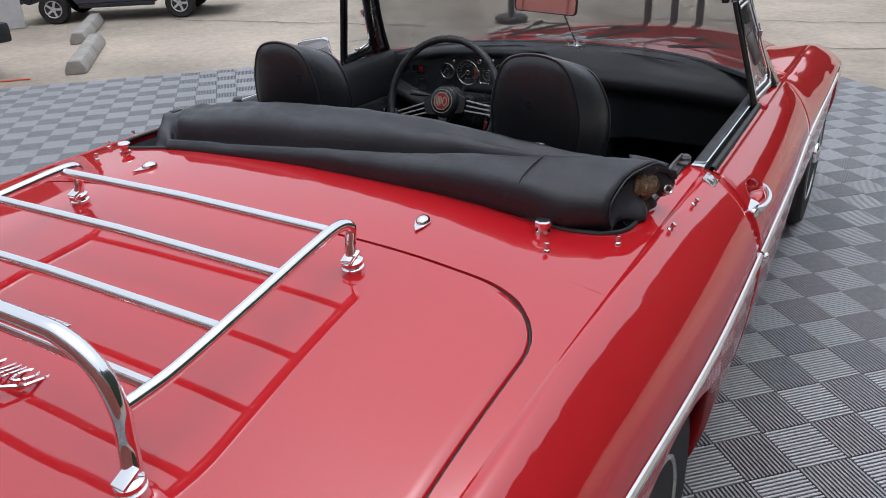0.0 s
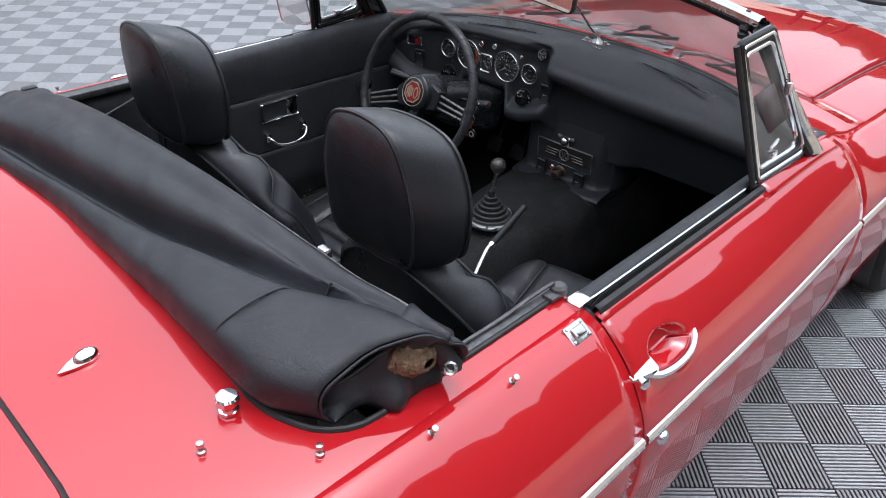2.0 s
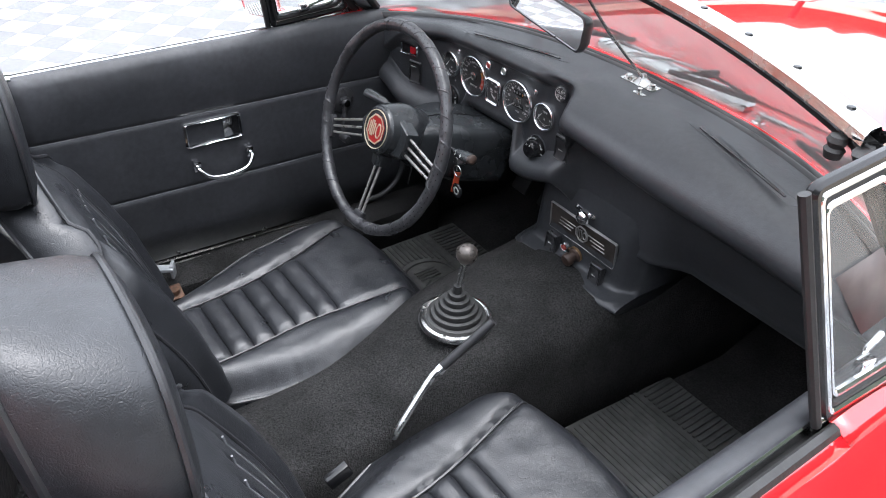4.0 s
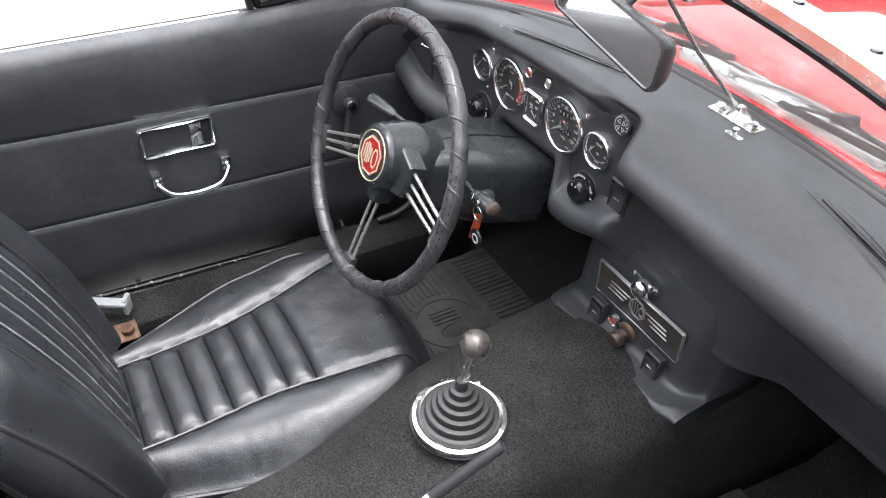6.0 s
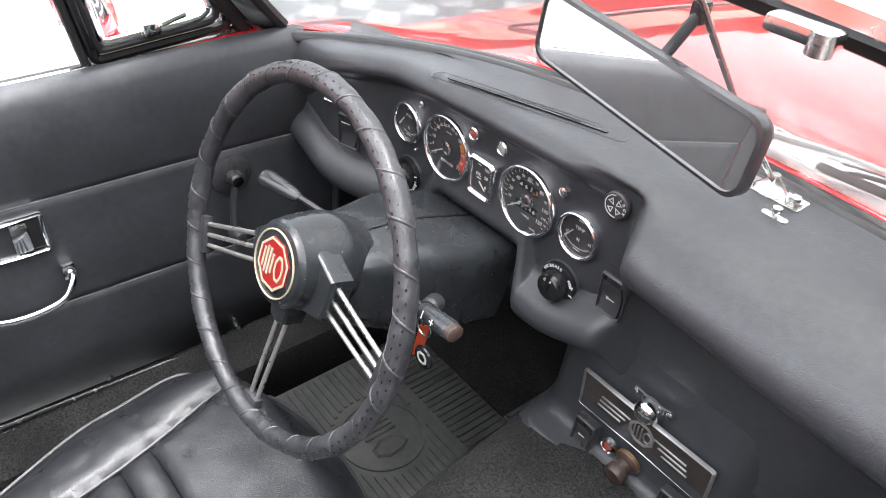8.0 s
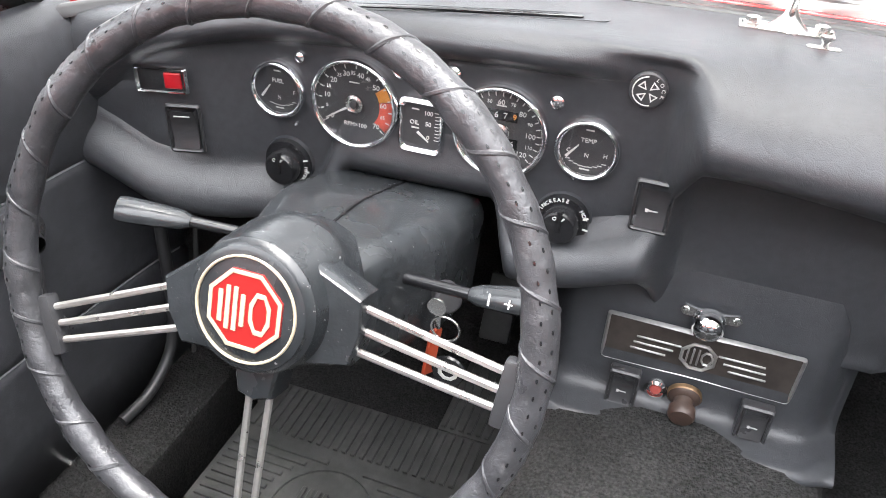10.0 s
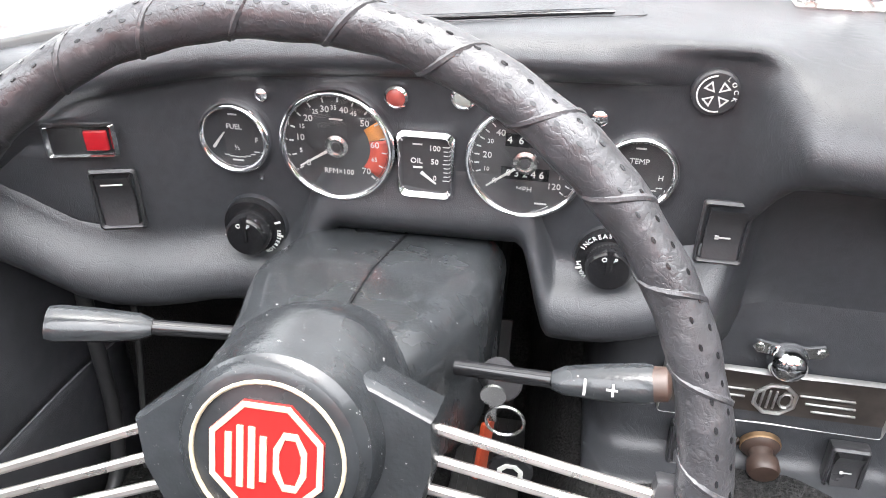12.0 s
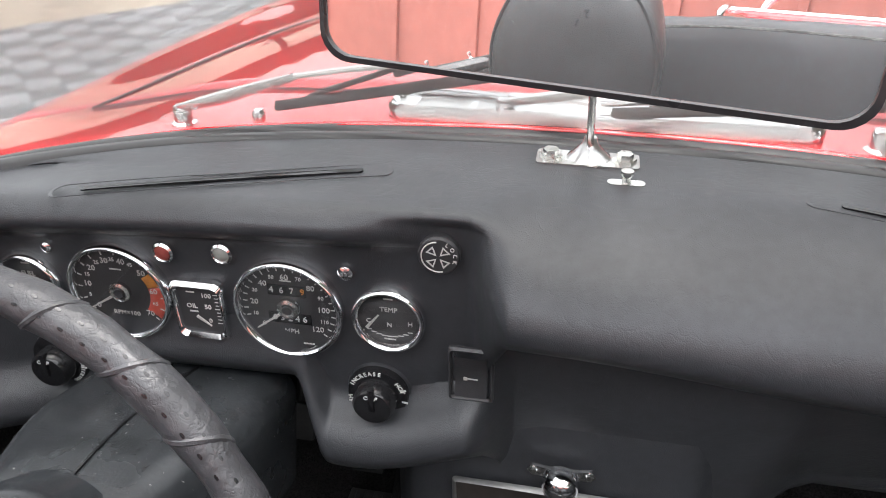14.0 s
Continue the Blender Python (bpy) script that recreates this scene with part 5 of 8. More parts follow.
turn_knob(-0.1375, 0.649, (("INCREASE", 118, 0.0215, 0.0052, 0), ("HOT", 28, 0.0215, 0.0052, 0), ("WARM", 205, 0.0215, 0.0050, 0), ("OFF", 90, 0.0115, 0.0052, 0)), "round black heater knob with white lettering", 0.002)
turn_knob(-0.4110, 0.649, (("INTERIOR", -30, 0.0215, 0.0046, 0), ("OFF", 90, 0.0115, 0.0052, 0)), "round black light knob with white lettering", 0.003)

# fan knob with a wheel mark
m = facing(-0.0865, -0.0990, 0.7815)
bm = bmesh.new()
lathe(bm, [(0.0150, 0), (0.0150, 0.007), (0.0136, 0.0085), (0, 0.009)], m, 28)

fan = part("choke_knob", bm, PLASTIC, car, "round black pull knob with a white wheel mark")
for k in range(4):
    a = radians(45 + 90 * k)
    bm = bmesh.new()
    mm = m @ Matrix.Rotation(a, 4, "Z") @ Matrix.Translation((0, 0, 0.0091))
    ring_outline(bm, [(0.0016, 0.0), (0.0085, 0.0036), (0.0085, -0.0036)], 0.0016, 0.0004, mm)
    part("knob_mark", bm, WHITE, fan)
for i, ch in enumerate("LOCK"):
    a = radians(58 - 24 * i)
    part("knob_letter", text_mesh(ch, 0.0042, m @ Matrix.Translation((0.0118 * math.cos(a), 0.0118 * math.sin(a), 0.0091)) @ Matrix.Rotation(a - math.pi / 2, 4, "Z")), WHITE, fan)
bm = bmesh.new()
tube(bm, [m @ Vector((0.0118 * math.cos(radians(a)), 0.0118 * math.sin(radians(a)), 0.0090)) for a in steps(95, 285, 20)], 0.0005, 5)
part("knob_arc", bm, WHITE, fan)

# console switches
rocker(-0.052, 0.480, -0.1130, 0.030, 0.042, "small black rocker switch", tilt=5, parent=console)
rocker(0.0720, 0.479, -0.1130, 0.030, 0.042, "small black rocker switch", tilt=5, parent=console)
m = facing(-0.021, -0.102, 0.483)
bm = bmesh.new()
lathe(bm, [(0.011, 0), (0.011, 0.005), (0.008, 0.007), (0.007, 0.004), (0, 0.004)], m, 22)
j = part("console_lamp", bm, CHROME, console, "small red lamp in a bright ring")
bm = bmesh.new()
lathe(bm, [(0.007, 0.002), (0.005, 0.006), (0, 0.007)], m, 14)
part("lens", bm, DIMRED, j)
m = facing(0.007, -0.100, 0.482, tilt=-12)
bm = bmesh.new()
lathe(bm, [(0.0155, 0), (0.0155, 0.005), (0.013, 0.008), (0.0095, 0.009), (0.0085, 0.016), (0.0125, 0.018), (0.0130, 0.027), (0.011, 0.030), (0, 0.031)], m, 24)
part("lighter_knob", bm, BROWNKNOB, console, "worn brown pull knob of the cigar lighter")
bm = bmesh.new()
lathe(bm, [(0.0165, 0), (0.0165, 0.004), (0.0155, 0.005), (0.0152, 0.0)], m, 24)
part("lighter_ring", bm, BRASS, console)

# ---- steering wheel and column ----
WHEEL = Vector((-0.295, -0.359, 0.689))
WTILT = 19.5
wm = Matrix.Translation(WHEEL) @ Matrix.Rotation(radians(90 - WTILT), 4, "X")
WR = 0.192


def rim_r(a):
    """The uneven thickness of the wrapped rim."""
    return 0.0113 + 0.0008 * math.sin(13 * a) * math.sin(5 * a + 1) + 0.0004 * math.sin(37 * a)


def build_steering():
    bm = bmesh.new()
    n = 160
    pts, rad = [], []
    for k in range(n):
        a = 2 * math.pi * k / n
        pts.append(wm @ Vector((WR * math.cos(a), WR * math.sin(a), 0)))
        rad.append(rim_r(a))
    tube(bm, pts, rad, 16, closed=True)
    rim = part("steering_wheel", bm, WRAP, car, "steering wheel with a laced black leather cover", sharp=80)
    # lacing: a thong that winds round the rim, and punched holes
    for k in range(28):
        a0 = 2 * math.pi * k / 28
        bm = bmesh.new()
        line = []
        for q in range(13):
            u = q / 12
            a = a0 + 0.13 * u
            b = -0.5 + 2 * math.pi * 0.62 * u
            q_r = rim_r(a) - 0.0013
            rr = WR + q_r * math.cos(b)
            line.append(wm @ Vector((rr * math.cos(a), rr * math.sin(a), q_r * math.sin(b))))
        tube(bm, line, 0.0021, 8)
        part("lace", bm, WRAP, rim)
    bm = bmesh.new()
    for k in range(104):
        for row, off in ((0.75, 0.0), (1.35, 0.03)):
            a = 2 * math.pi * (k + 0.5 * (row > 1)) / 104
            b = row
            rr = WR + rim_r(a) * math.cos(b)
            c = wm @ Vector((rr * math.cos(a), rr * math.sin(a), rim_r(a) * math.sin(b)))
            nrm = (wm.to_3x3() @ Vector((math.cos(b) * math.cos(a), math.cos(b) * math.sin(a), math.sin(b)))).normalized()
            tan = (wm.to_3x3() @ Vector((-math.sin(a), math.cos(a), 0))).normalized()
            m3 = Matrix((tan, nrm.cross(tan), nrm)).transposed().to_4x4()
            lathe(bm, [(0.00095, -0.0006), (0.00095, 0.00012), (0, 0.00016)], Matrix.Translation(c) @ m3 @ Matrix.Diagonal((1.7, 0.8, 1, 1)), 8)
    tagged(part("punched_hole", bm, GLOSSBLACK, rim), "rows of small punched holes in the leather cover", kind="stuff")
    # hub and badge
    hub = wm @ Matrix.Translation((0.002, -0.001, 0.0))
    bm = bmesh.new()
    lathe(bm, [(0.046, -0.085), (0.0535, -0.055), (0.0545, -0.040), (0.0525, -0.036), (0.0525, -0.024), (0.0505, -0.020), (0.0500, -0.008), (0.0478, -0.002), (0.0468, 0.004), (0.0440, 0.0065), (0.0425, 0.010), (0.039, 0.0115), (0, 0.0115)], hub, 48)
    part("hub", bm, COWL, rim, "round black padded hub")
    bm = bmesh.new()
    lathe(bm, [(0.0372, 0.0112), (0.0372, 0.0128), (0.0363, 0.0134), (0.0354, 0.0128), (0.0354, 0.0112)], hub, 40)
    part("badge_ring", bm, CREAM, rim)
    octo = [(0.0292 * math.cos(radians(22.5 + 45 * k)), 0.0292 * math.sin(radians(22.5 + 45 * k))) for k in range(8)]
    bm = bmesh.new()
    prism(bm, octo, 0.002, hub @ Matrix.Translation((0, 0, 0.0113)))
    part("badge", bm, REDENAMEL, rim, "red enamel octagon badge with cream marks")
    bm = bmesh.new()
    mm = hub @ Matrix.Translation((0, 0, 0.0133))
    ring_outline(bm, [(x * 0.99, y * 0.99) for x, y in octo], 0.0026, 0.0008, mm)
    part("badge_edge", bm, CREAM, rim)
    for x, h in ((-0.0175, 0.022), (-0.0120, 0.030), (-0.0065, 0.030), (-0.0010, 0.022)):
        bm = bmesh.new()
        rbox(bm, 0.0032, h, 0.0010, 0.0, mm @ Matrix.Translation((x, 0, 0.0004)))
        part("badge_bar", bm, CREAM, rim)
    bm = bmesh.new()
    ring_outline(bm, [(0.0115 + 0.0085 * math.cos(radians(22.5 + 45 * k)), 0.0155 * math.sin(radians(22.5 + 45 * k))) for k in range(8)], 0.0030, 0.0009, mm)
    part("badge_loop", bm, CREAM, rim)
    # spokes: three rods to each side, two below
    for ang, rods in ((-4.5, (-0.0165, 0, 0.0165)), (200.5, (-0.0165, 0, 0.0165)), (-88, (-0.0085, 0.0085))):
        mm = wm @ Matrix.Rotation(radians(ang), 4, "Z")
        for off in rods:
            bm = bmesh.new()
            tube(bm, [mm @ Vector((r, off * (1.0 - 0.24 * (r - 0.05) / 0.13), -0.020 + 0.016 * u)) for r, u in ((0.045, 0.0), (0.075, 0.15), (0.13, 0.6), (WR - 0.006, 1.0))], 0.0028, 8)
            part("spoke", bm, SPOKEMETAL, rim, "thin bright spoke rod")
        bm = bmesh.new()
        w = 0.062 if len(rods) == 3 else 0.034
        prism(bm, [(0.030, -w * 0.62), (0.072, -w * 0.40), (0.076, 0), (0.072, w * 0.40), (0.030, w * 0.62)], 0.026, mm @ Matrix.Translation((0, 0, -0.034)), 0.004, 0.006)
        part("spoke_root", bm, COWL, rim)
        bm = bmesh.new()
        rbox(bm, 0.014, 0.046 if len(rods) == 3 else 0.026, 0.012, 0.003, mm @ Matrix.Translation((WR - 0.014, 0, -0.005)))
        part("spoke_end", bm, WRAP if len(rods) == 2 else PLASTIC, rim)
    return rim


build_steering()


def build_column():
    axis = (wm.to_3x3() @ Vector((0, 0, -1))).normalized()
    # cowl: a rounded box that widens towards the dashboard
    bm = bmesh.new()
    rows = []
    for u in steps(0, 1, 12):
        d = 0.058 + 0.215 * u
        w = 0.060 + 0.022 * soft(0.0, 0.6, u)
        h = 0.046 + 0.014 * soft(0, 0.5, u)
        k = 0.86 if u == 0 else 1.0
        ring = []
        for x, y in rounded(2 * w * k, 2 * h * k, 0.024 * k, 5):
            ring.append(wm @ Vector((x, y - 0.016 + 0.006 * u, -d)))
        rows.append(ring)
    vs = sheet(bm, rows, closed=True)
    bm.faces.new(vs[0])
    cowl = part("column_cowl", bm, COWL, car, "dusty black plastic steering column cowl", sharp=45)
    bm = bmesh.new()
    tube(bm, [wm @ Vector((0.004, 0.0305 + 0.014 * soft(0, 0.5, u) + 0.006 * u, -(0.060 + 0.2 * u))) for u in steps(0, 1, 8)], 0.0012, 5)
    part("cowl_seam", bm, GLOSSBLACK, cowl)
    # stalks
    for pts, grip, label in (((( -0.355, -0.262, 0.668), (-0.400, -0.280, 0.680)), ((-0.400, -0.280, 0.680), (-0.452, -0.298, 0.689)), "left"), (((-0.225, -0.262, 0.664), (-0.170, -0.274, 0.674)), ((-0.170, -0.274, 0.674), (-0.118, -0.278, 0.684)), "right")):
        bm = bmesh.new()
        tube(bm, pts, 0.0045, 10)
        st = part("column_stalk", bm, GLOSSBLACK, car, "dark control stalk with a flat grip")
        bm = bmesh.new()
        a, b = Vector(grip[0]), Vector(grip[1])
        tube(bm, [a, a.lerp(b, 0.12), a.lerp(b, 0.5), a.lerp(b, 0.9), b], [0.0055, 0.0085, 0.0105, 0.0115, 0.0105], 12, flat=0.75, up=(0, -0.35, 1))
        part("grip", bm, COWL, st)
        if label == "right":
            bm = bmesh.new()
            d = (b - a).normalized()
            tube(bm, [b - d * 0.001, b + d * 0.007, b + d * 0.009], [0.0100, 0.0095, 0.006], 12, flat=0.8, up=(0, -0.35, 1))
            part("button", bm, BROWNKNOB, st)
            bm = bmesh.new()
            mp = Matrix.Translation(a.lerp(b, 0.55) + Vector((0, -0.0098, 0.0035))) @ Matrix.Rotation(radians(70), 4, "X")
            for x, w, h in ((-0.012, 0.0014, 0.009), (0.002, 0.006, 0.0012), (0.0025, 0.0012, 0.007), (0.015, 0.007, 0.0012)):
                bar(bm, mp, x, 0, w, h)
            part("stalk_marks", bm, WHITE, st)
    # ignition lock with bezel
    bm = bmesh.new()
    lathe(bm, [(0.0115, 0), (0.0115, 0.018), (0.009, 0.021), (0, 0.021)], Matrix.Translation((-0.205, -0.225, 0.630)) @ Matrix.Rotation(radians(70), 4, "X") @ Matrix.Rotation(radians(25), 4, "Y"), 18)
    part("ignition_lock", bm, PLASTIC, car, "ignition lock under the column")


build_column()

# keys hang in the lock
keys = empty("key_ring", "keys on a ring with an orange tag, hanging from the ignition", "keys", (-0.200, -0.245, 0.600))


def local(ob, bm):
    bmesh.ops.translate(bm, vec=-ob.location, verts=bm.verts)
    return bm


bm = bmesh.new()
tube(bm, [(-0.196 + 0.012 * math.cos(a), -0.247, 0.612 + 0.012 * math.sin(a)) for a in steps(0, 2 * math.pi * 19 / 20, 20)], 0.0011, 6, closed=True)
part("ring", local(keys, bm), STEEL, keys)
bm = bmesh.new()
lathe(bm, [(0.008, -0.001), (0.008, 0.001), (0, 0.001)], facing(-0.204, -0.247, 0.632), 16)
rbox(bm, 0.005, 0.002, 0.026, 0.0006, Matrix.Translation((-0.204, -0.243, 0.620)))
part("key", local(keys, bm), STEEL, keys)
bm = bmesh.new()
rbox(bm, 0.012, 0.004, 0.045, 0.0015, Matrix.Translation((-0.209, -0.240, 0.578)) @ Matrix.Rotation(radians(62), 4, "Z") @ Matrix.Rotation(radians(10), 4, "Y"))
part("tag", local(keys, bm), KEYTAG, keys, "orange tag")
bm = bmesh.new()
lathe(bm, [(0.014, -0.002), (0.015, 0.0), (0.014, 0.002), (0, 0.003)], facing(-0.190, -0.250, 0.572), 20)
fob = part("fob", local(keys, bm), GLOSSBLACK, keys, "round black fob with a pale octagon")
bm = bmesh.new()
ring_outline(bm, [(0.009 * math.cos(radians(22.5 + 45 * k)), 0.009 * math.sin(radians(22.5 + 45 * k))) for k in range(8)], 0.003, 0.001, facing(-0.190, -0.2525, 0.572))
part("fob_mark", local(keys, bm), WHITE, fob)

# ---- gear lever, handbrake ----
def build_lever():
    base = Vector((0.004, -0.386, 0.4475))
    m = Matrix.Translation(base)
    bm = bmesh.new()
    lathe(bm, [(0.054, 0.0), (0.0685, 0.0), (0.068, 0.003), (0.0645, 0.0075), (0.059, 0.0085), (0.055, 0.006)], m, 40)
    ring = part("gear_lever", bm, ALUMINIUM, car, "gear lever in a chrome ring with a ribbed rubber boot")
    for k in range(4):
        a = radians(35 + 90 * k)
        bm = bmesh.new()
        lathe(bm, [(0.005, 0.005), (0.004, 0.0085), (0, 0.009)], m @ Matrix.Translation((0.061 * math.cos(a), 0.061 * math.sin(a), 0)), 10)
        part("ring_screw", bm, STEEL, ring)
    bm = bmesh.new()
    prof = [(0.056, 0.002)]
    r, h = 0.0545, 0.004
    for k in range(6):
        prof += [(r, h + 0.003), (r - 0.001, h + 0.008), (r - 0.006, h + 0.0095), (r - 0.0085, h + 0.0085)]
        r, h = r - 0.0077, h + 0.0098
    prof += [(0.008, h + 0.004), (0.007, h + 0.014)]
    lathe(bm, prof, m, 36)
    part("boot", bm, RUBBER, ring, "stepped black rubber boot")
    bm = bmesh.new()
    tube(bm, [base + Vector((0, 0, 0.06)), base + Vector((0.003, 0.005, 0.10)), Vector((0.010, -0.376, 0.58))], 0.0055, 10)
    part("lever_rod", bm, STEEL, ring)
    bm = bmesh.new()
    lathe(bm, [(0.006, -0.016), (0.012, -0.013), (0.0175, -0.004), (0.0190, 0.004), (0.0178, 0.012), (0.012, 0.0185), (0.005, 0.021), (0, 0.0215)], Matrix.Translation((0.0105, -0.375, 0.588)), 24)
    part("gear_knob", bm, WORNKNOB, ring, "worn round black gear knob")


build_lever()
bm = bmesh.new()
tube(bm, smooth_line([(0.113, -0.586, 0.365), (0.113, -0.573, 0.385), (0.095, -0.504, 0.438), (0.096, -0.483, 0.452)], 5), 0.0068, 10)
hb = part("handbrake", bm, ALUMINIUM, car, "bare metal handbrake lever with a grey grip")
bm = bmesh.new()
tube(bm, [Vector((0.096, -0.483, 0.452)), Vector((0.096, -0.483, 0.452)).lerp(Vector((0.118, -0.397, 0.531)), 0.5), Vector((0.118, -0.397, 0.531))], [0.0080, 0.0080, 0.0070], 12)
part("grip", bm, PLASTIC, hb)
bm = bmesh.new()
tube(bm, [Vector((0.095, -0.504, 0.438)).lerp(Vector((0.096, -0.483, 0.452)), 0.75), Vector((0.095, -0.504, 0.438)).lerp(Vector((0.096, -0.483, 0.452)), 1.15)], 0.0098, 12)
part("collar", bm, CHROME, hb)


# ---- seats ----
def build_seat(cx, drop=0.0):
    # base frame
    bm = bmesh.new()
    rbox(bm, 0.36, 0.42, 0.07, 0.015, Matrix.Translation((cx, -0.58, 0.245)))
    seat = part("seat", bm, RUBBER, car, "black leather bucket seat with headrest")
    # cushion
    W, Y0, Y1 = 0.222, -0.805, -0.296

    def half_width(v):
        return W * (0.66 + 0.34 * soft(-0.05, 0.55, v)**0.8 - 0.13 * soft(0.74, 1.0, v)**1.8)

    def seam(v):
        return (0.40 + 0.20 * soft(0.35, 1.0, v)) * W / half_width(v)

    def plan(u, v):
        return Vector((cx + u * half_width(v), Y0 + (Y1 - Y0) * v - 0.055 * abs(u)**2.4 * soft(0.3, 1.0, v), 0))

    pleats = [(-0.505 - 0.044 * k - Y0) / (Y1 - Y0) for k in range(7)]

    def top(u, v):
        side, sm = abs(u), seam(v)
        z = 0.350 + 0.030 * soft(0.1, 0.75, v) + 0.014 * soft(0.6, 0.9, v)
        z += 0.004 * soft(sm, sm + 0.12, side) - 0.046 * soft(0.62, 1.0, side)**1.8
        z -= 0.085 * soft(0.84, 1.0, v)**1.7
        near = min(abs(v - p) for p in pleats)
        z -= 0.014 * (1 - math.sqrt(1 - (1 - min(near / 0.043, 1.0))**2)) * soft(sm + 0.01, sm - 0.05, side)
        if v < pleats[0]:
            z += 0.004 * soft(sm, sm - 0.1, side)
        z -= 0.011 * max(0, 1 - abs(side - sm) / 0.04)
        return z

    vs_ = sorted(set(steps(0, 1, 56) + [p + d for p in pleats for d in (-0.03, -0.02, -0.012, -0.005, -0.002, 0, 0.002, 0.005, 0.012, 0.02, 0.03) if 0 < p + d < 1]))
    us = sorted(set(steps(-1, 1, 61)))
    bm = bmesh.new()
    rows = []
    for v in vs_:
        row = []
        for u in us:
            p = plan(u, v)
            wr = 0.0022 * noise.noise(Vector((p.x * 22, p.y * 22, cx))) + 0.0010 * noise.noise(Vector((p.x * 70, p.y * 60, cx)))
            row.append(Vector((p.x, p.y, top(u, v) + wr)))
        a, b = row[0], row[-1]
        row = [Vector((a.x + 0.006, a.y, 0.25)), Vector((a.x - 0.004, a.y, a.z - 0.035))] + row + [Vector((b.x + 0.004, b.y, b.z - 0.035)), Vector((b.x - 0.006, b.y, 0.25))]
        rows.append(row)
    front = [Vector((p.x, p.y + 0.008, min(p.z, 0.32) - 0.03)) for p in rows[-1]]
    rows.append(front)
    rows.append([Vector((p.x, p.y - 0.02, 0.25)) for p in front])
    sheet(bm, rows)
    part("cushion", bm, LEATHER, seat, "black leather cushion with pleats across", sharp=70)
    for s in (-1, 1):
        bm = bmesh.new()
        tube(bm, [plan(s * seam(v), v) + Vector((0, 0, top(seam(v), v) + 0.007)) for v in steps(0.0, 0.99, 40)], 0.0026, 6)
        part("piping", bm, PIPING, seat)
        bm = bmesh.new()
        tube(bm, [plan(s * 1.003, v) + Vector((0, 0, top(1, v) - 0.001)) for v in steps(0, 1, 40)], 0.0032, 6)
        part("piping", bm, PIPING, seat)
    bm = bmesh.new()
    tube(bm, [plan(u, 1.0) + Vector((0, 0.001, top(u, 1.0) - 0.001)) for u in steps(-1, 1, 24)], 0.0032, 6)
    part("piping", bm, PIPING, seat)

    # backrest: local x across, y up along the back, z towards the front
    bmx = Matrix.Translation((cx, -0.815, 0.335 - drop * 0.5)) @ Matrix.Rotation(radians(90 + 20), 4, "X") @ Matrix.Rotation(math.pi, 4, "Y")
    H = 0.465

    def bw(v):
        return 0.205 * (0.97 + 0.05 * soft(0, 0.5, v)) - 0.025 * soft(0.80, 1.0, v)**2.5

    def bfront(u, v):
        side = abs(u)
        z = 0.045 + 0.016 * math.sin(math.pi * min(v * 1.1, 1)) + 0.016 * soft(0.58, 0.72, side) - 0.040 * soft(0.80, 1, side)**1.5 - 0.014 * soft(0.86, 1.0, v)
        if side < 0.56 and v < 0.80:
            ph = ((u / 0.56 + 1) / 2 * 6) % 1.0
            z -= 0.010 * (1 - soft(0, 0.20, min(ph, 1 - ph))) * soft(0.82, 0.74, v)
        return z - 0.010 * max(0, 1 - abs(side - 0.57) / 0.04)

    def btop(u):
        return H - 0.13 * abs(u)**2.0

    bm = bmesh.new()
    rows = []
    for v in steps(0, 1, 36):
        w = bw(v)
        row = [bmx @ Vector((u * w, btop(u) * v, bfront(u, v) + 0.0022 * noise.noise(Vector((u * 5, v * 7, cx))))) for u in steps(-1, 1, 121)]
        back = [bmx @ Vector((u * w * 0.99, btop(u) * v, -0.026 - 0.014 * (1 - u * u) - 0.010 * math.sin(math.pi * v))) for u in reversed(us[::3])]
        rows.append(row + back)
    vs = sheet(bm, rows, closed=True)
    bm.faces.new(vs[-1])
    bm.faces.new(vs[0])
    part("backrest", bm, LEATHER, seat, "black leather backrest with upright pleats", sharp=50)
    # the padded band between the front and the back edge
    def rim_pair(u, v):
        w = bw(v)
        return Vector((u * w, btop(u) * v, bfront(u, v))), Vector((u * w * 0.99, btop(u) * v, -0.027 - 0.014 * (1 - u * u) * (1 if v >= 1 else 0)))
    path = [(1, v, Vector((1, 0.06, 0))) for v in steps(0.02, 0.93, 24)] + [(u, 1.0, Vector((0.55 * u**3, 1 - 0.35 * abs(u)**3, 0))) for u in steps(1.0, -1.0, 40)] + [(-1, v, Vector((-1, 0.06, 0))) for v in steps(0.93, 0.02, 24)]
    bm = bmesh.new()
    rows = []
    for u, v, out in path:
        a, b = rim_pair(u, v)
        puff = 0.017 + 0.003 * noise.noise(Vector((u * 4, v * 4, cx)))
        rows.append([bmx @ (a.lerp(b, q) + out.normalized() * puff * math.sin(math.pi * q)**0.7) for q in steps(0, 1, 11)])
    sheet(bm, rows)
    part("side_band", bm, LEATHER, seat, "padded leather band round the backrest", sharp=80)
    for zf in ("f", "b"):
        bm = bmesh.new()
        line = [bmx @ Vector((bw(v) * s, btop(1) * v, bfront(1, v) + 0.001 if zf == "f" else -0.027)) for s in (1,) for v in steps(0.02, 0.99, 26)]
        over = [bmx @ Vector((u * bw(1), btop(u) + 0.001, bfront(u, 1) + 0.001 if zf == "f" else -0.027 - 0.014 * (1 - u * u))) for u in steps(0.98, -0.98, 22)]
        down = [bmx @ Vector((-bw(v), btop(1) * v, bfront(1, v) + 0.001 if zf == "f" else -0.027)) for v in steps(0.99, 0.02, 26)]
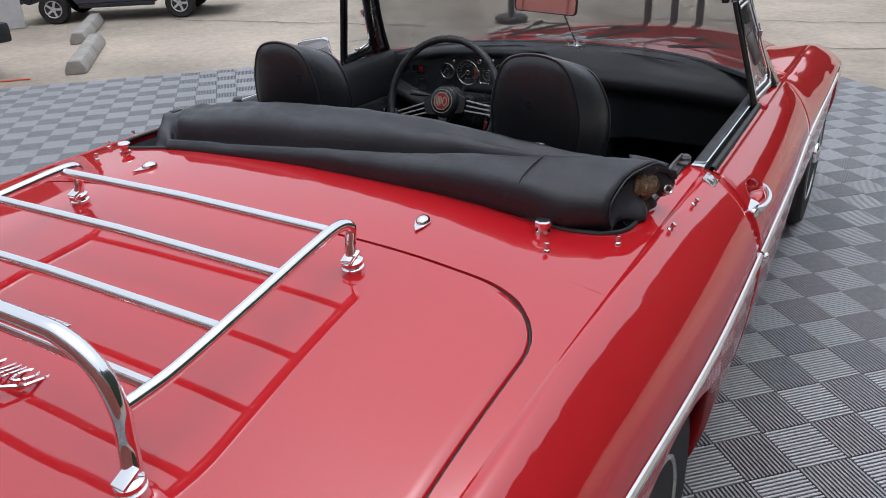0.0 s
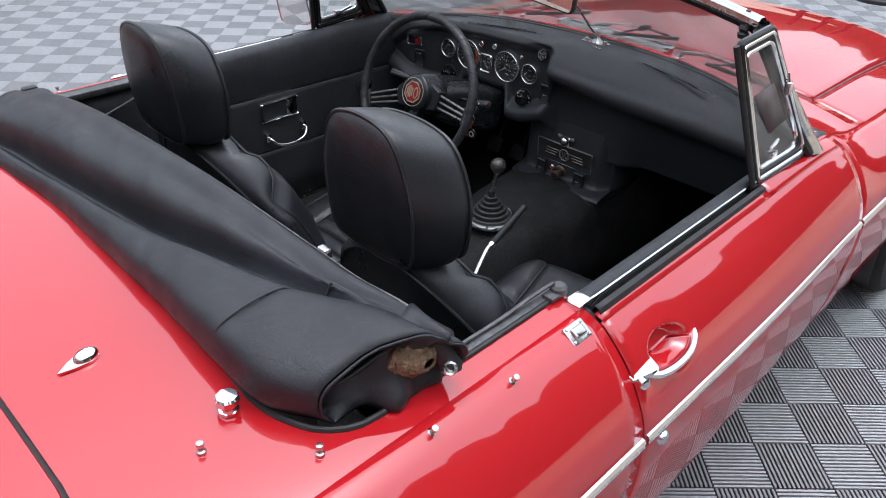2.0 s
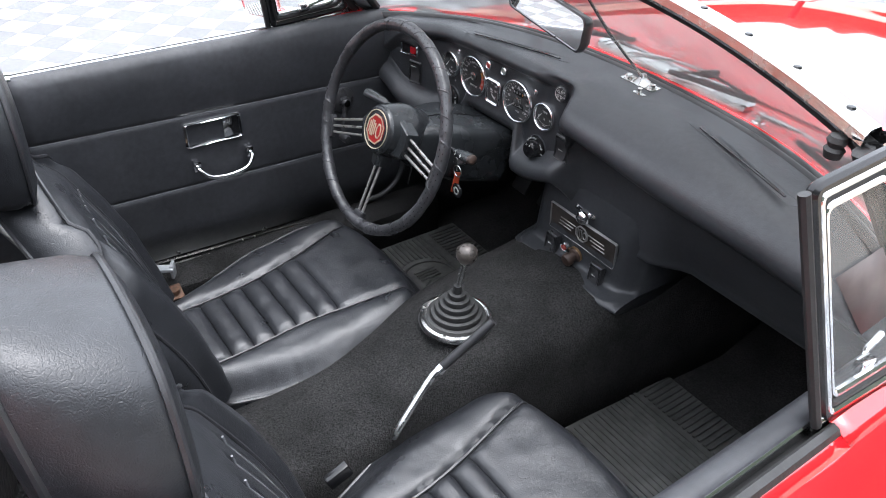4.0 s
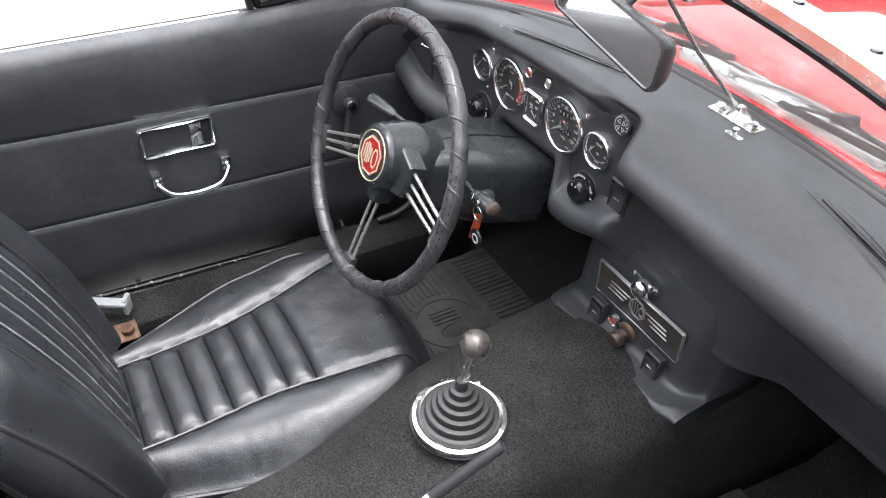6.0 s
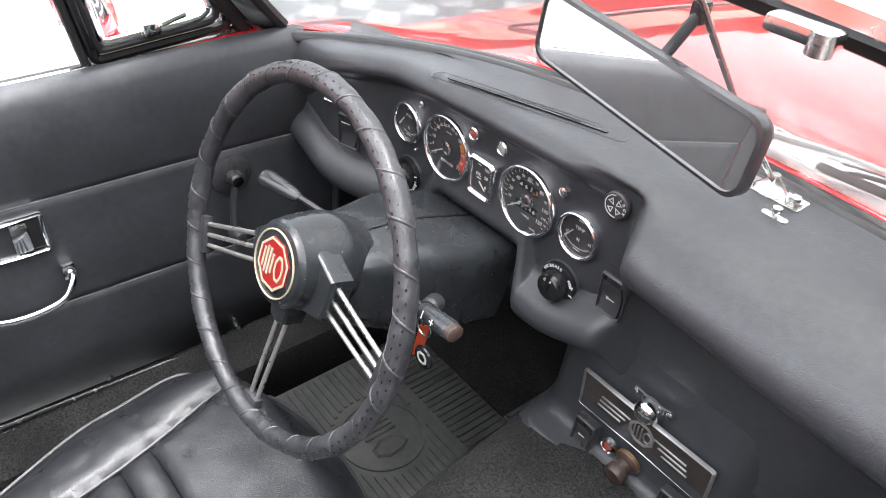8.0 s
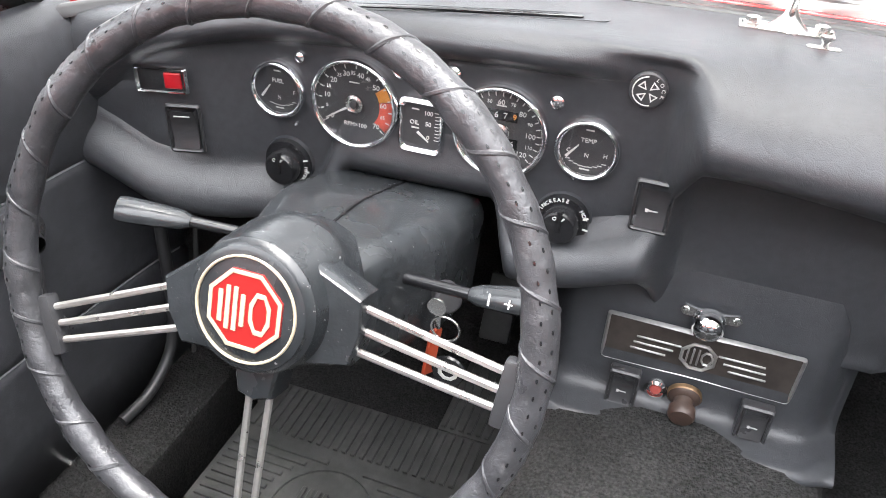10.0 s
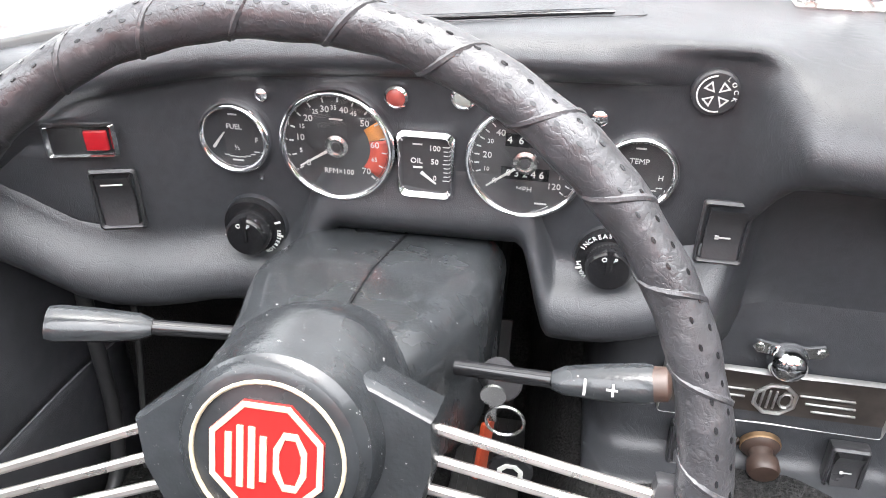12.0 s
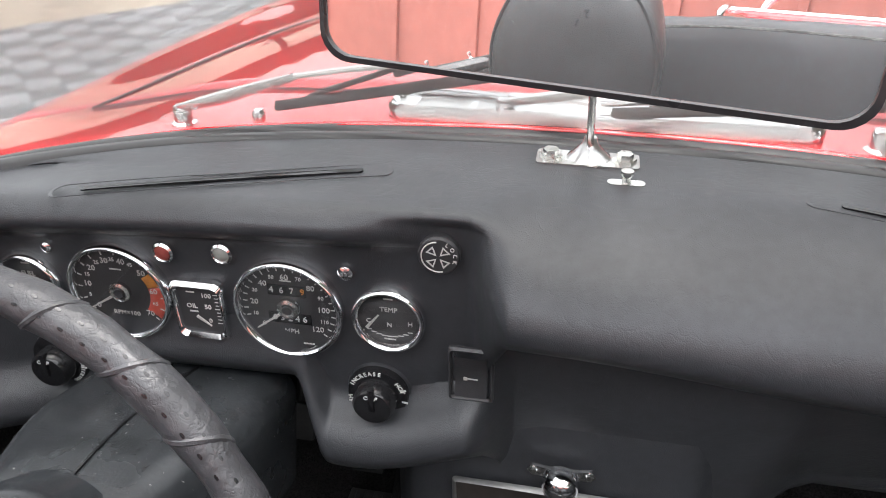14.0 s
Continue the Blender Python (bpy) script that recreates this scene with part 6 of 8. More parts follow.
        tube(bm, line + over + down, 0.0030, 6)
        part("piping", bm, PIPING, seat)
    for s in (-1, 1):
        bm = bmesh.new()
        tube(bm, [bmx @ Vector((s * 0.57 * bw(v), btop(0.57) * v, bfront(0.57, v) + 0.009)) for v in steps(0.02, 0.95, 30)], 0.0030, 6)
        part("piping", bm, PIPING, seat)

    for k in range(1, 6):
        u = -0.56 + 1.12 * k / 6
        bm = bmesh.new()
        tube(bm, [bmx @ Vector((u * bw(v), btop(u) * v, bfront(u, v) + 0.0080)) for v in steps(0.02, 0.78, 24)], 0.0015, 6)
        part("pleat_welt", bm, WELT, seat)

    # headrest: a deep block, narrower behind, with piped edges
    shape = smooth_line([(-0.52, -1.0, 0), (-0.90, -0.86, 0), (-1.0, -0.30, 0), (-0.955, 0.25, 0), (-0.70, 0.80, 0), (-0.30, 0.99, 0), (0.30, 0.99, 0), (0.70, 0.80, 0), (0.955, 0.25, 0), (1.0, -0.30, 0), (0.90, -0.86, 0), (0.52, -1.0, 0), (0, -1.02, 0)], 6, closed=True)
    hx = cx + 0.004 * (1 if cx > 0 else -1)

    def ring(y, w, z0, z1, k=1.0):
        return [Vector((hx + p.x * w * k, y - 0.08 * ((z0 + z1) / 2 + p.y * (z1 - z0) / 2 * k - 0.89) * (1 if y < -1.0 else -0.3), (z0 + z1) / 2 + p.y * (z1 - z0) / 2 * k - drop)) for p in shape]
    R = (-1.046, 0.092, 0.782, 1.006)
    F = (-0.957, 0.122, 0.778, 0.974)
    rows = [ring(R[0] - 0.017, R[1], R[2], R[3], 0.05), ring(R[0] - 0.016, R[1], R[2], R[3], 0.45), ring(R[0] - 0.012, R[1], R[2], R[3], 0.8), ring(R[0] - 0.004, R[1], R[2], R[3], 0.975), ring(*R),
            ring(-1.028, 0.107, 0.776, 1.004), ring(-1.004, 0.117, 0.772, 0.996), ring(-0.978, 0.124, 0.774, 0.985), ring(*F), ring(F[0] + 0.004, F[1], F[2], F[3], 0.97), ring(F[0] + 0.012, F[1], F[2], F[3], 0.8), ring(F[0] + 0.016, F[1], F[2], F[3], 0.45), ring(F[0] + 0.017, F[1], F[2], F[3], 0.05)]
    bm = bmesh.new()
    vs = sheet(bm, rows, closed=True)
    bm.faces.new(vs[0])
    bm.faces.new(vs[-1])
    part("headrest", bm, LEATHER, seat, "thick black leather headrest with piped edges", sharp=70)
    for q in (R, F):
        bm = bmesh.new()
        tube(bm, ring(q[0], q[1] + 0.001, q[2] - 0.001, q[3] + 0.001), 0.0034, 6, closed=True)
        part("piping", bm, PIPING, seat)


build_seat(0.314)
build_seat(-0.314, 0.016)


# ---- folded roof ----
def build_roof():
    # cuts along x: (y, z) from the rear rim over the rear roll and the front fold to its front edge and down
    cuts = {
        -0.508: [(-1.362, 0.804), (-1.352, 0.820), (-1.328, 0.832), (-1.302, 0.840), (-1.277, 0.846), (-1.252, 0.850), (-1.225, 0.845), (-1.205, 0.825), (-1.19, 0.74)],
        -0.465: [(-1.360, 0.808), (-1.357, 0.820), (-1.346, 0.829), (-1.332, 0.833), (-1.303, 0.838), (-1.268, 0.850), (-1.235, 0.858), (-1.200, 0.845), (-1.188, 0.72)],
        -0.410: [(-1.361, 0.812), (-1.361, 0.824), (-1.355, 0.832), (-1.345, 0.836), (-1.328, 0.838), (-1.285, 0.862), (-1.238, 0.882), (-1.195, 0.868), (-1.185, 0.72)],
        -0.236: [(-1.357, 0.820), (-1.358, 0.834), (-1.353, 0.844), (-1.343, 0.848), (-1.322, 0.842), (-1.285, 0.880), (-1.238, 0.907), (-1.195, 0.894), (-1.18, 0.72)],
        -0.016: [(-1.348, 0.826), (-1.351, 0.844), (-1.346, 0.858), (-1.332, 0.863), (-1.308, 0.848), (-1.276, 0.880), (-1.236, 0.914), (-1.194, 0.903), (-1.18, 0.72)],
        0.155: [(-1.352, 0.824), (-1.358, 0.848), (-1.350, 0.867), (-1.322, 0.873), (-1.290, 0.850), (-1.260, 0.876), (-1.228, 0.908), (-1.192, 0.902), (-1.18, 0.72)],
        0.290: [(-1.354, 0.822), (-1.362, 0.850), (-1.350, 0.876), (-1.303, 0.884), (-1.266, 0.854), (-1.243, 0.870), (-1.220, 0.897), (-1.188, 0.892), (-1.18, 0.72)],
        0.394: [(-1.359, 0.820), (-1.368, 0.850), (-1.352, 0.880), (-1.286, 0.890), (-1.246, 0.858), (-1.230, 0.862), (-1.212, 0.883), (-1.182, 0.880), (-1.176, 0.72)],
        0.461: [(-1.361, 0.816), (-1.369, 0.844), (-1.349, 0.878), (-1.266, 0.891), (-1.228, 0.860), (-1.216, 0.858), (-1.202, 0.872), (-1.178, 0.872), (-1.172, 0.72)],
        0.519: [(-1.353, 0.810), (-1.363, 0.834), (-1.342, 0.867), (-1.242, 0.887), (-1.206, 0.872), (-1.197, 0.862), (-1.187, 0.862), (-1.172, 0.860), (-1.168, 0.78)],
        0.574: [(-1.319, 0.804), (-1.330, 0.826), (-1.318, 0.855), (-1.226, 0.884), (-1.196, 0.876), (-1.187, 0.868), (-1.180, 0.864), (-1.170, 0.858), (-1.166, 0.835)],
    }
    for x, c in cuts.items():
        if -0.45 < x < 0.5:
            (yv, zv), (yt, zt) = c[4], c[6]
            c[4] = (yv + 0.002, zv - 0.012)
            c[5] = (yv + 0.022, zv + 0.60 * (zt - zv))
            c[6] = (yt - 0.006, zt - 0.011)
            c[7] = (c[7][0], c[7][1] - 0.011)
    xs = sorted(cuts)
    n = 9
    fy = [spline(xs, [cuts[x][i][0] for x in xs]) for i in range(n)]
    fz = [spline(xs, [cuts[x][i][1] for x in xs]) for i in range(n)]
    rows = []
    for x in steps(xs[0], xs[-1], 90):
        line = smooth_line([(0, fy[i](x), fz[i](x)) for i in range(n)], 6)
        row = []
        for i, p in enumerate(line):
            wr = 0.0035 * noise.noise(Vector((x * 9, p.y * 30, 1.7))) + 0.002 * noise.noise(Vector((x * 30 + p.y * 40, p.z * 20, 4.1)))
            left = 0.004 * soft(-0.40, -0.49, x) * math.sin(60 * x + 30 * p.y)
            skew = -0.75 * (p.y + 1.25) * soft(-0.37, -0.49, x)
            fold_x = -0.452 + 0.4 * max(0.0, -1.25 - p.y) + 9.0 * max(0.0, -1.27 - p.y)**2
            crease = 0.017 * math.exp(-((x + skew - fold_x) / 0.011)**2) * soft(-1.35, -1.30, p.y) - 0.007 * math.exp(-((x + skew - fold_x - 0.026) / 0.016)**2) * soft(-1.35, -1.30, p.y)
            row.append(Vector((x + skew + soft(0.49, 0.574, x) * (0.55 if p.y > -1.265 else 0.10) * (p.y + 1.265), p.y - wr * 0.6, p.z + (wr + left - crease) * soft(0, 4, i))))
        rows.append(row)
    bm = bmesh.new()
    vs = sheet(bm, rows)
    hood = part("folded_roof", bm, HOOD, car, "black vinyl soft top folded down behind the seats", sharp=80, solid=0.004)
    # seam round the roll, bright front edge strip
    for x in (0.432,):
        bm = bmesh.new()
        line = smooth_line([(0, fy[i](x), fz[i](x)) for i in range(8)], 6)
        tube(bm, [Vector((x + 0.10 * (p.y + 1.35) * (1 if x > 0 else 0), p.y, p.z + 0.003)) for p in line], 0.0016, 6)
        part("roof_seam", bm, PIPING, hood)
    bm = bmesh.new()
    tube(bm, [Vector((x, fy[7](x) - 0.002, fz[7](x) + 0.0045)) for x in steps(-0.45, 0.545, 40)], 0.0042, 6, flat=0.6)
    part("edge_strip", bm, FRAYED, hood, "dull metal strip along the front edge")
    bm = bmesh.new()
    rbox(bm, 0.018, 0.012, 0.016, 0.003, Matrix.Translation((0.385, -1.176, 0.872)))
    part("edge_clip", bm, STEEL, hood)
    bm = bmesh.new()
    rbox(bm, 0.014, 0.022, 0.050, 0.003, Matrix.Translation((-0.512, -1.242, 0.830)) @ Matrix.Rotation(radians(14), 4, "Y"))
    part("frame_end", bm, PLASTIC, hood, "dark end of the folded roof frame")
    # the right end: gathered cloth stuffed into the roll
    bm = bmesh.new()
    arch = rows[-1][:46]
    plug = []
    for q in steps(0, 1, 12):
        line = []
        for i, a in enumerate(arch):
            k = i / (len(arch) - 1)
            foot = Vector((a.x - 0.004, -1.312 + 0.130 * k, 0.797))
            p = a.lerp(foot, q)
            pleat = 0.0060 * math.sin(26 * k + 5 * q) + 0.004 * noise.noise(Vector((k * 9, q * 6, 2.2)))
            p.x -= 0.024 * soft(0.40, 0.75, k) * soft(0.0, 0.2, q) + (0.020 * math.sin(math.pi * min(q * 1.15, 1.0)) - pleat * math.sin(math.pi * min(q * 1.6, 1.0))) - 0.004
            line.append(p)
        plug.append(line)
    sheet(bm, plug)
    part("gathered_end", bm, HOOD, hood, "gathered black cloth at the end of the roll", sharp=80, solid=0.003)
    # inner folds, a pale flap and frayed padding
    for k in range(3):
        bm = bmesh.new()
        rows = []
        for u in steps(0, 1, 10):
            rows.append([Vector((0.505 + 0.016 * k + 0.20 * (y + 1.33) + 0.006 * math.sin(5 * u + k) + 0.012 * u, y - 0.004 * k, 0.800 + (0.052 - 0.010 * k + 0.26 * (y + 1.33)) * u + 0.003 * math.sin(40 * y + 4 * u + k))) for y in steps(-1.316 + 0.010 * k, -1.232 + 0.010 * k, 14)])
        sheet(bm, rows)
        fold = part("cloth_fold", bm, HOOD, hood, solid=0.004)
        bm = bmesh.new()
        tube(bm, [Vector((p.x + 0.003, p.y, p.z)) for p in rows[6]], 0.0012, 5)
        part("stitched_seam", bm, PIPING, fold)
    bm = bmesh.new()
    sheet(bm, [[Vector((0.566 + 0.024 * u + 0.004 * math.sin(6 * v), -1.262 + 0.030 * u + 0.006 * v, 0.822 - 0.012 * u - 0.012 * v)) for v in steps(0, 1, 6)] for u in steps(0, 1, 8)])
    part("lining_flap", bm, WHITEWALL, hood, "loose pale lining flap", solid=0.0015)
    bm = bmesh.new()
    rows = []
    for a in steps(0, 2 * math.pi, 25)[:-1]:
        rows.append([Vector((0.580 + 0.030 * v, -1.208 + (0.034 * math.cos(a) + 0.009 * noise.noise(Vector((a * 3, v * 7, 0)))) * math.cos(1.3 * v), 0.843 + (0.026 * math.sin(a) + 0.010 * noise.noise(Vector((a * 3, v * 6, 3)))) * math.cos(1.3 * v))) for v in steps(0, 1, 9)])
    rows.append(rows[0])
    sheet(bm, rows)
    part("torn_padding", bm, FOAM, hood, "frayed brown padding in the open end of the fold", solid=0.003)
    # the cloth's pointed end over the frame's arm
    bm = bmesh.new()
    rows = []
    for u in steps(0, 1, 10):
        w = 0.040 * (1 - 0.55 * u)
        rows.append([Vector((0.556 + 0.058 * u + 0.006 * math.cos(3 * v), -1.190 + 0.014 * u + w * (v - 0.6), 0.872 + 0.010 * math.sin(math.pi * v) - 0.004 * u - 0.010 * u * v + 0.002 * math.sin(9 * v + 7 * u))) for v in steps(0, 1, 10)])
    sheet(bm, rows)
    part("cloth_tip", bm, HOOD, hood, solid=0.006)
    # pivot of the roof frame at each side
    for side in (1, -1):
        if side > 0:
            bm = bmesh.new()
            tube(bm, [(side * 0.580, -1.196, 0.872), (side * 0.596, -1.190, 0.858), (side * 0.608, -1.184, 0.842), (side * 0.617, -1.180, 0.828), (side * 0.620, -1.179, 0.821)], [0.010, 0.013, 0.015, 0.016, 0.011], 12, flat=0.45, up=(-side * 0.5, 0.8, 0))
            arm = part("frame_arm", bm, PLASTIC, hood, "black end arm of the roof frame")
            bm = bmesh.new()
            lathe(bm, [(0.009, 0), (0.009, 0.010), (0.007, 0.012), (0.005, 0.010), (0.005, 0.004), (0, 0.004)], Matrix.Translation((side * 0.617, -1.183, 0.829)) @ Matrix.Rotation(radians(60 * side), 4, "Y") @ Matrix.Rotation(radians(35), 4, "X"), 18)
            part("eyelet", bm, STEEL, arm)
        bm = bmesh.new()
        if side > 0:
            link = [(0.576, -1.16, 0.800), (0.578, -1.05, 0.800), (0.580, -0.985, 0.806), (0.585, -0.945, 0.812)]
        else:
            link = [(-0.548, -1.150, 0.716), (-0.550, -1.060, 0.741), (-0.552, -1.000, 0.757), (-0.556, -0.950, 0.772)]
        tube(bm, smooth_line(link, 4), [0.006] * 13, 8, flat=0.5)
        part("frame_link", bm, CAPPING, hood, "flat grey link of the roof frame")
        bm = bmesh.new()
        lathe(bm, [(0.012, 0), (0.012, 0.010), (0.008, 0.014), (0, 0.014)], Matrix.Translation((side * 0.592, -0.940, 0.798)), 16)
        rbox(bm, 0.020, 0.034, 0.006, 0.002, Matrix.Translation((side * 0.592, -0.948, 0.800)))
        part("pivot_bracket", bm, CAPPING, hood)
    # left end: gathered cloth and a dark frame end
    bm = bmesh.new()
    rbox(bm, 0.02, 0.03, 0.026, 0.006, Matrix.Translation((-0.530, -1.20, 0.838)))
    part("frame_end", bm, PLASTIC, hood)


build_roof()

# loose things on the shelf behind the seats
def crumpled(name, label, category, at, size, mat, turn=0.0, seed=0.0, lumps=0.18):
    """A soft bag or bundle that sags on its support."""
    ob = empty(name, label, category, at)
    ob.rotation_euler = (0, 0, radians(turn))
    bm = bmesh.new()
    rows = []
    for v in steps(0, 1, 16):
        k = 1 - 0.75 * abs(2 * v - 1)**5
        row = []
        for a in steps(0, 2 * math.pi, 29)[:-1]:
            c, sn = math.cos(a), math.sin(a)
            q = 1 + lumps * noise.noise(Vector((v * 5 + seed, c * 1.6, sn * 1.6))) + 0.4 * lumps * noise.noise(Vector((v * 14, c * 4 + seed, sn * 4)))
            row.append(Vector((size[0] * (v - 0.5), size[1] / 2 * math.copysign(abs(c)**0.7, c) * k * q, max(0.0, size[2] / 2 + size[2] / 2 * math.copysign(abs(sn)**0.7, sn) * k * q))))
        rows.append(row)
    vs = sheet(bm, rows, closed=True)
    bm.faces.new(vs[0]), bm.faces.new(vs[-1])
    part("body", bm, mat, ob, sharp=70)
    return ob


bag = crumpled("black_bag", "crumpled black bag with a bright zip on the rear shelf", "bag", (-0.185, -1.185, 0.352), (0.36, 0.17, 0.21), BAGCLOTH, 6, 1.0, 0.22)
bm = bmesh.new()
tube(bm, smooth_line([(-0.12, 0.088, 0.115), (-0.03, 0.094, 0.130), (0.06, 0.088, 0.150), (0.14, 0.070, 0.172)], 5), 0.0022, 6)
part("zip", bm, DULLSTEEL, bag, "bright metal zip")
bm = bmesh.new()
sheet(bm, [[Vector((-0.02 + 0.015 * w + 0.10 * u, 0.078 - 0.10 * u, 0.165 + 0.055 * math.sin(math.pi * u) + 0.004 * w)) for w in (-1, 0, 1)] for u in steps(0, 1, 12)])
part("bag_strap", bm, BAGCLOTH, bag, solid=0.003)
crumpled("brown_bag", "soft brown cloth bag on the shelf behind the seats", "bag", (0.150, -1.180, 0.352), (0.25, 0.14, 0.20), BROWN, 8, 2.0, 0.12)
crumpled("tan_pouch", "small tan pouch behind the driver's seat", "pouch", (-0.360, -1.035, 0.348), (0.055, 0.035, 0.085), TAN, 30, 5.0)
crumpled("tan_bundle", "small folded tan cloth at the side of the shelf", "cloth", (-0.545, -1.060, 0.348), (0.08, 0.05, 0.045), TAN, -20, 8.0)
for x, y, turn, seed in ((0.058, -1.022, 25, 3.0), (0.092, -1.028, -30, 6.0)):
    tagged(crumpled("paper_scrap", "torn white paper scrap on the shelf behind the seats", "paper", (x, y, 0.347), (0.040, 0.018, 0.006), WHITEWALL, turn, seed, 0.5), group="paper scraps")
strap = empty("tan_strap", "torn tan leather strap lying on the shelf", "strap", (-0.085, -1.054, 0.350))
strap.rotation_euler = (0, 0, radians(7))
bm = bmesh.new()
sheet(bm, [[Vector((-0.09 + 0.18 * u, 0.003 * math.sin(5 * u) + w * (0.35 + 0.65 * u), 0.012 + 0.010 * math.sin(6 * u)**2 + 0.003 * noise.noise(Vector((u * 9, w * 40, 0))))) for w in (-0.010 - 0.004 * math.sin(11 * u), -0.003, 0.004, 0.010 + 0.004 * math.sin(17 * u))] for u in steps(0, 1, 24)])
part("band", bm, TAN, strap, solid=0.003)


# ---- windscreen ----
def screen_top_y(x):
    return -0.222 - 0.42 * x * x


def screen_pt(x, v, side_in=0.085):
    """x: along the foot; v: 0 at the foot, 1 under the header."""
    k = 1 - side_in / 0.635 * v * 1.05
    zf, zt = 0.828 - 0.030 * (abs(x) / 0.6)**3, 1.056 - 0.014 * (abs(x) / 0.6)**2
    xt = x * k
    return Vector((xt, screen_y(x) * (1 - v) + screen_top_y(xt) * v, zf * (1 - v) + zt * v))


def build_screen():
    bm = bmesh.new()
    rows = [[screen_pt(x, v) for x in steps(-0.628, 0.628, 40)] for v in steps(-0.07, 1.0, 9)]
    sheet(bm, rows)
    glass = part("windscreen", bm, GLASS, car, "raked clear windscreen glass", sharp=80)
    glass.visible_shadow = False
    # header: pale metal above, dark seal below
    bm = bmesh.new()
    rows = []
    for x in steps(-0.640, 0.640, 50):
        p = screen_pt(x, 1.0)
        rows.append([p + Vector((0, dy, dz)) for dy, dz in ((0.011, -0.006), (0.011, 0.008), (0.005, 0.015), (-0.011, 0.016), (-0.019, 0.011), (-0.021, 0.002), (-0.015, -0.004))])
    sheet(bm, rows, closed=True)
    head = part("screen_header", bm, ALUMINIUM, car, "bare aluminium windscreen header rail")
    bm = bmesh.new()
    tube(bm, [screen_pt(x, 0.965) + Vector((0, -0.004, 0)) for x in steps(-0.635, 0.635, 50)], 0.010, 8)
    part("header_seal", bm, RUBBER, head, "dark rubber under the header")
    for k in range(14):
        x = -0.60 + 1.2 * k / 13
        p = screen_pt(x, 1.0) + Vector((0, -0.004, 0.0152))
        bm = bmesh.new()
        lathe(bm, [(0.005, 0), (0.004, 0.002), (0, 0.0025)], Matrix.Translation(p), 10)
        part("header_screw", bm, GLOSSBLACK, head)
    # header latches
    for x in (0.105, -0.105):
        p = screen_pt(x * 1.1, 1.0)
        bm = bmesh.new()
        rbox(bm, 0.040, 0.016, 0.010, 0.004, Matrix.Translation(p + Vector((0, -0.030, -0.004))))
        lathe(bm, [(0.007, 0), (0.007, 0.012), (0, 0.014)], Matrix.Translation(p + Vector((0.014, -0.038, -0.010))), 12)
        part("header_hook", bm, ALUMINIUM, head)
    for side in (1, -1):
        p = screen_pt(side * 0.60, 1.0)
        bm = bmesh.new()
        lathe(bm, [(0.008, -0.014), (0.010, -0.006), (0.007, -0.003), (0.010, 0.003), (0.008, 0.008), (0, 0.009)], Matrix.Translation(p + Vector((side * 0.008, -0.024, -0.012))), 16)
        part("corner_catch", bm, RUBBER, head)
        # post
        bm = bmesh.new()
        rows = []
        for v in steps(-0.02, 1.03, 16):
            p = screen_pt(side * 0.640, v)
            wid = 0.030 - 0.012 * v
            rows.append([p + Vector((side * dx, dy, 0)) for dx, dy in ((-0.014, 0.016), (0.004, 0.020), (0.014, 0.010), (0.016, -wid * 0.4), (0.008, -wid), (-0.010, -wid * 0.8), (-0.016, -0.002))])
        sheet(bm, rows, closed=True)
        post = part("screen_post", bm, ALUMINIUM, car, "dull aluminium windscreen post")
        bm = bmesh.new()
        tube(bm, [screen_pt(side * 0.640, v) + Vector((side * 0.004, -0.034 + 0.012 * v, 0)) for v in steps(0.0, 1.0, 12)], 0.010, 8)
        part("post_seal", bm, RUBBER, post, "black rubber seal on the post")
        bm = bmesh.new()
        tube(bm, [screen_pt(side * 0.622, v) + Vector((0, -0.006, 0)) for v in steps(0.0, 1.0, 12)], 0.009, 8)
        part("glass_seal", bm, RUBBER, post)
        bm = bmesh.new()
        q = screen_pt(side * 0.64, 0.0)
        prism(bm, [(0.050, -0.008), (0.064, 0.0), (0.05, 0.014), (0.0, 0.022), (-0.045, 0.016), (-0.05, 0.0), (-0.03, -0.014)], 0.014, Matrix.Translation(q + Vector((side * 0.006, 0.010, -0.034))) @ Matrix.Rotation(radians(90), 4, "Z"), 0.008, 0.010)
        part("post_foot", bm, ALUMINIUM, post)
        # quarter light
        F = Vector((side * 0.640, -0.232, 0.800))
        B = Vector((side * 0.630, -0.412, 0.794))
        T = Vector((side * 0.566, -0.462, 1.036))
        TF = Vector((side * 0.572, -0.362, 1.046))
        def rounded_loop(shrink, rad):
            c = (F + B + T + TF) / 4
            cs = [c + (q - c) * shrink for q in (F, B, T, TF)]
            pts = []
            for i in range(4):
                a, b, d = cs[i - 1], cs[i], cs[(i + 1) % 4]
                r = rad * (3.2 if i == 0 else 1)
                p1, p2 = b + (a - b).normalized() * r, b + (d - b).normalized() * r
                for u in steps(0, 1, 5):
                    pts.append(p1 * (1 - u)**2 + b * 2 * u * (1 - u) + p2 * u * u)
            return pts
        bm = bmesh.new()
        tube(bm, rounded_loop(1.0, 0.008), 0.0068, 8, closed=True)
        ql = part("quarter_light", bm, GLOSSBLACK, car, "black-framed quarter light window with thin chrome edges")
        bm = bmesh.new()
        tube(bm, [p + Vector((side * 0.003, 0, 0)) for p in rounded_loop(0.958, 0.009)], 0.0046, 8, closed=True)
        part("chrome_edge", bm, CHROME, ql)
        bm = bmesh.new()
        tube(bm, rounded_loop(0.900, 0.010), 0.0055, 8, closed=True)
        part("quarter_seal", bm, RUBBER, ql, "black rubber seal")
        bm = bmesh.new()
        tube(bm, rounded_loop(0.835, 0.012), 0.0046, 8, closed=True)
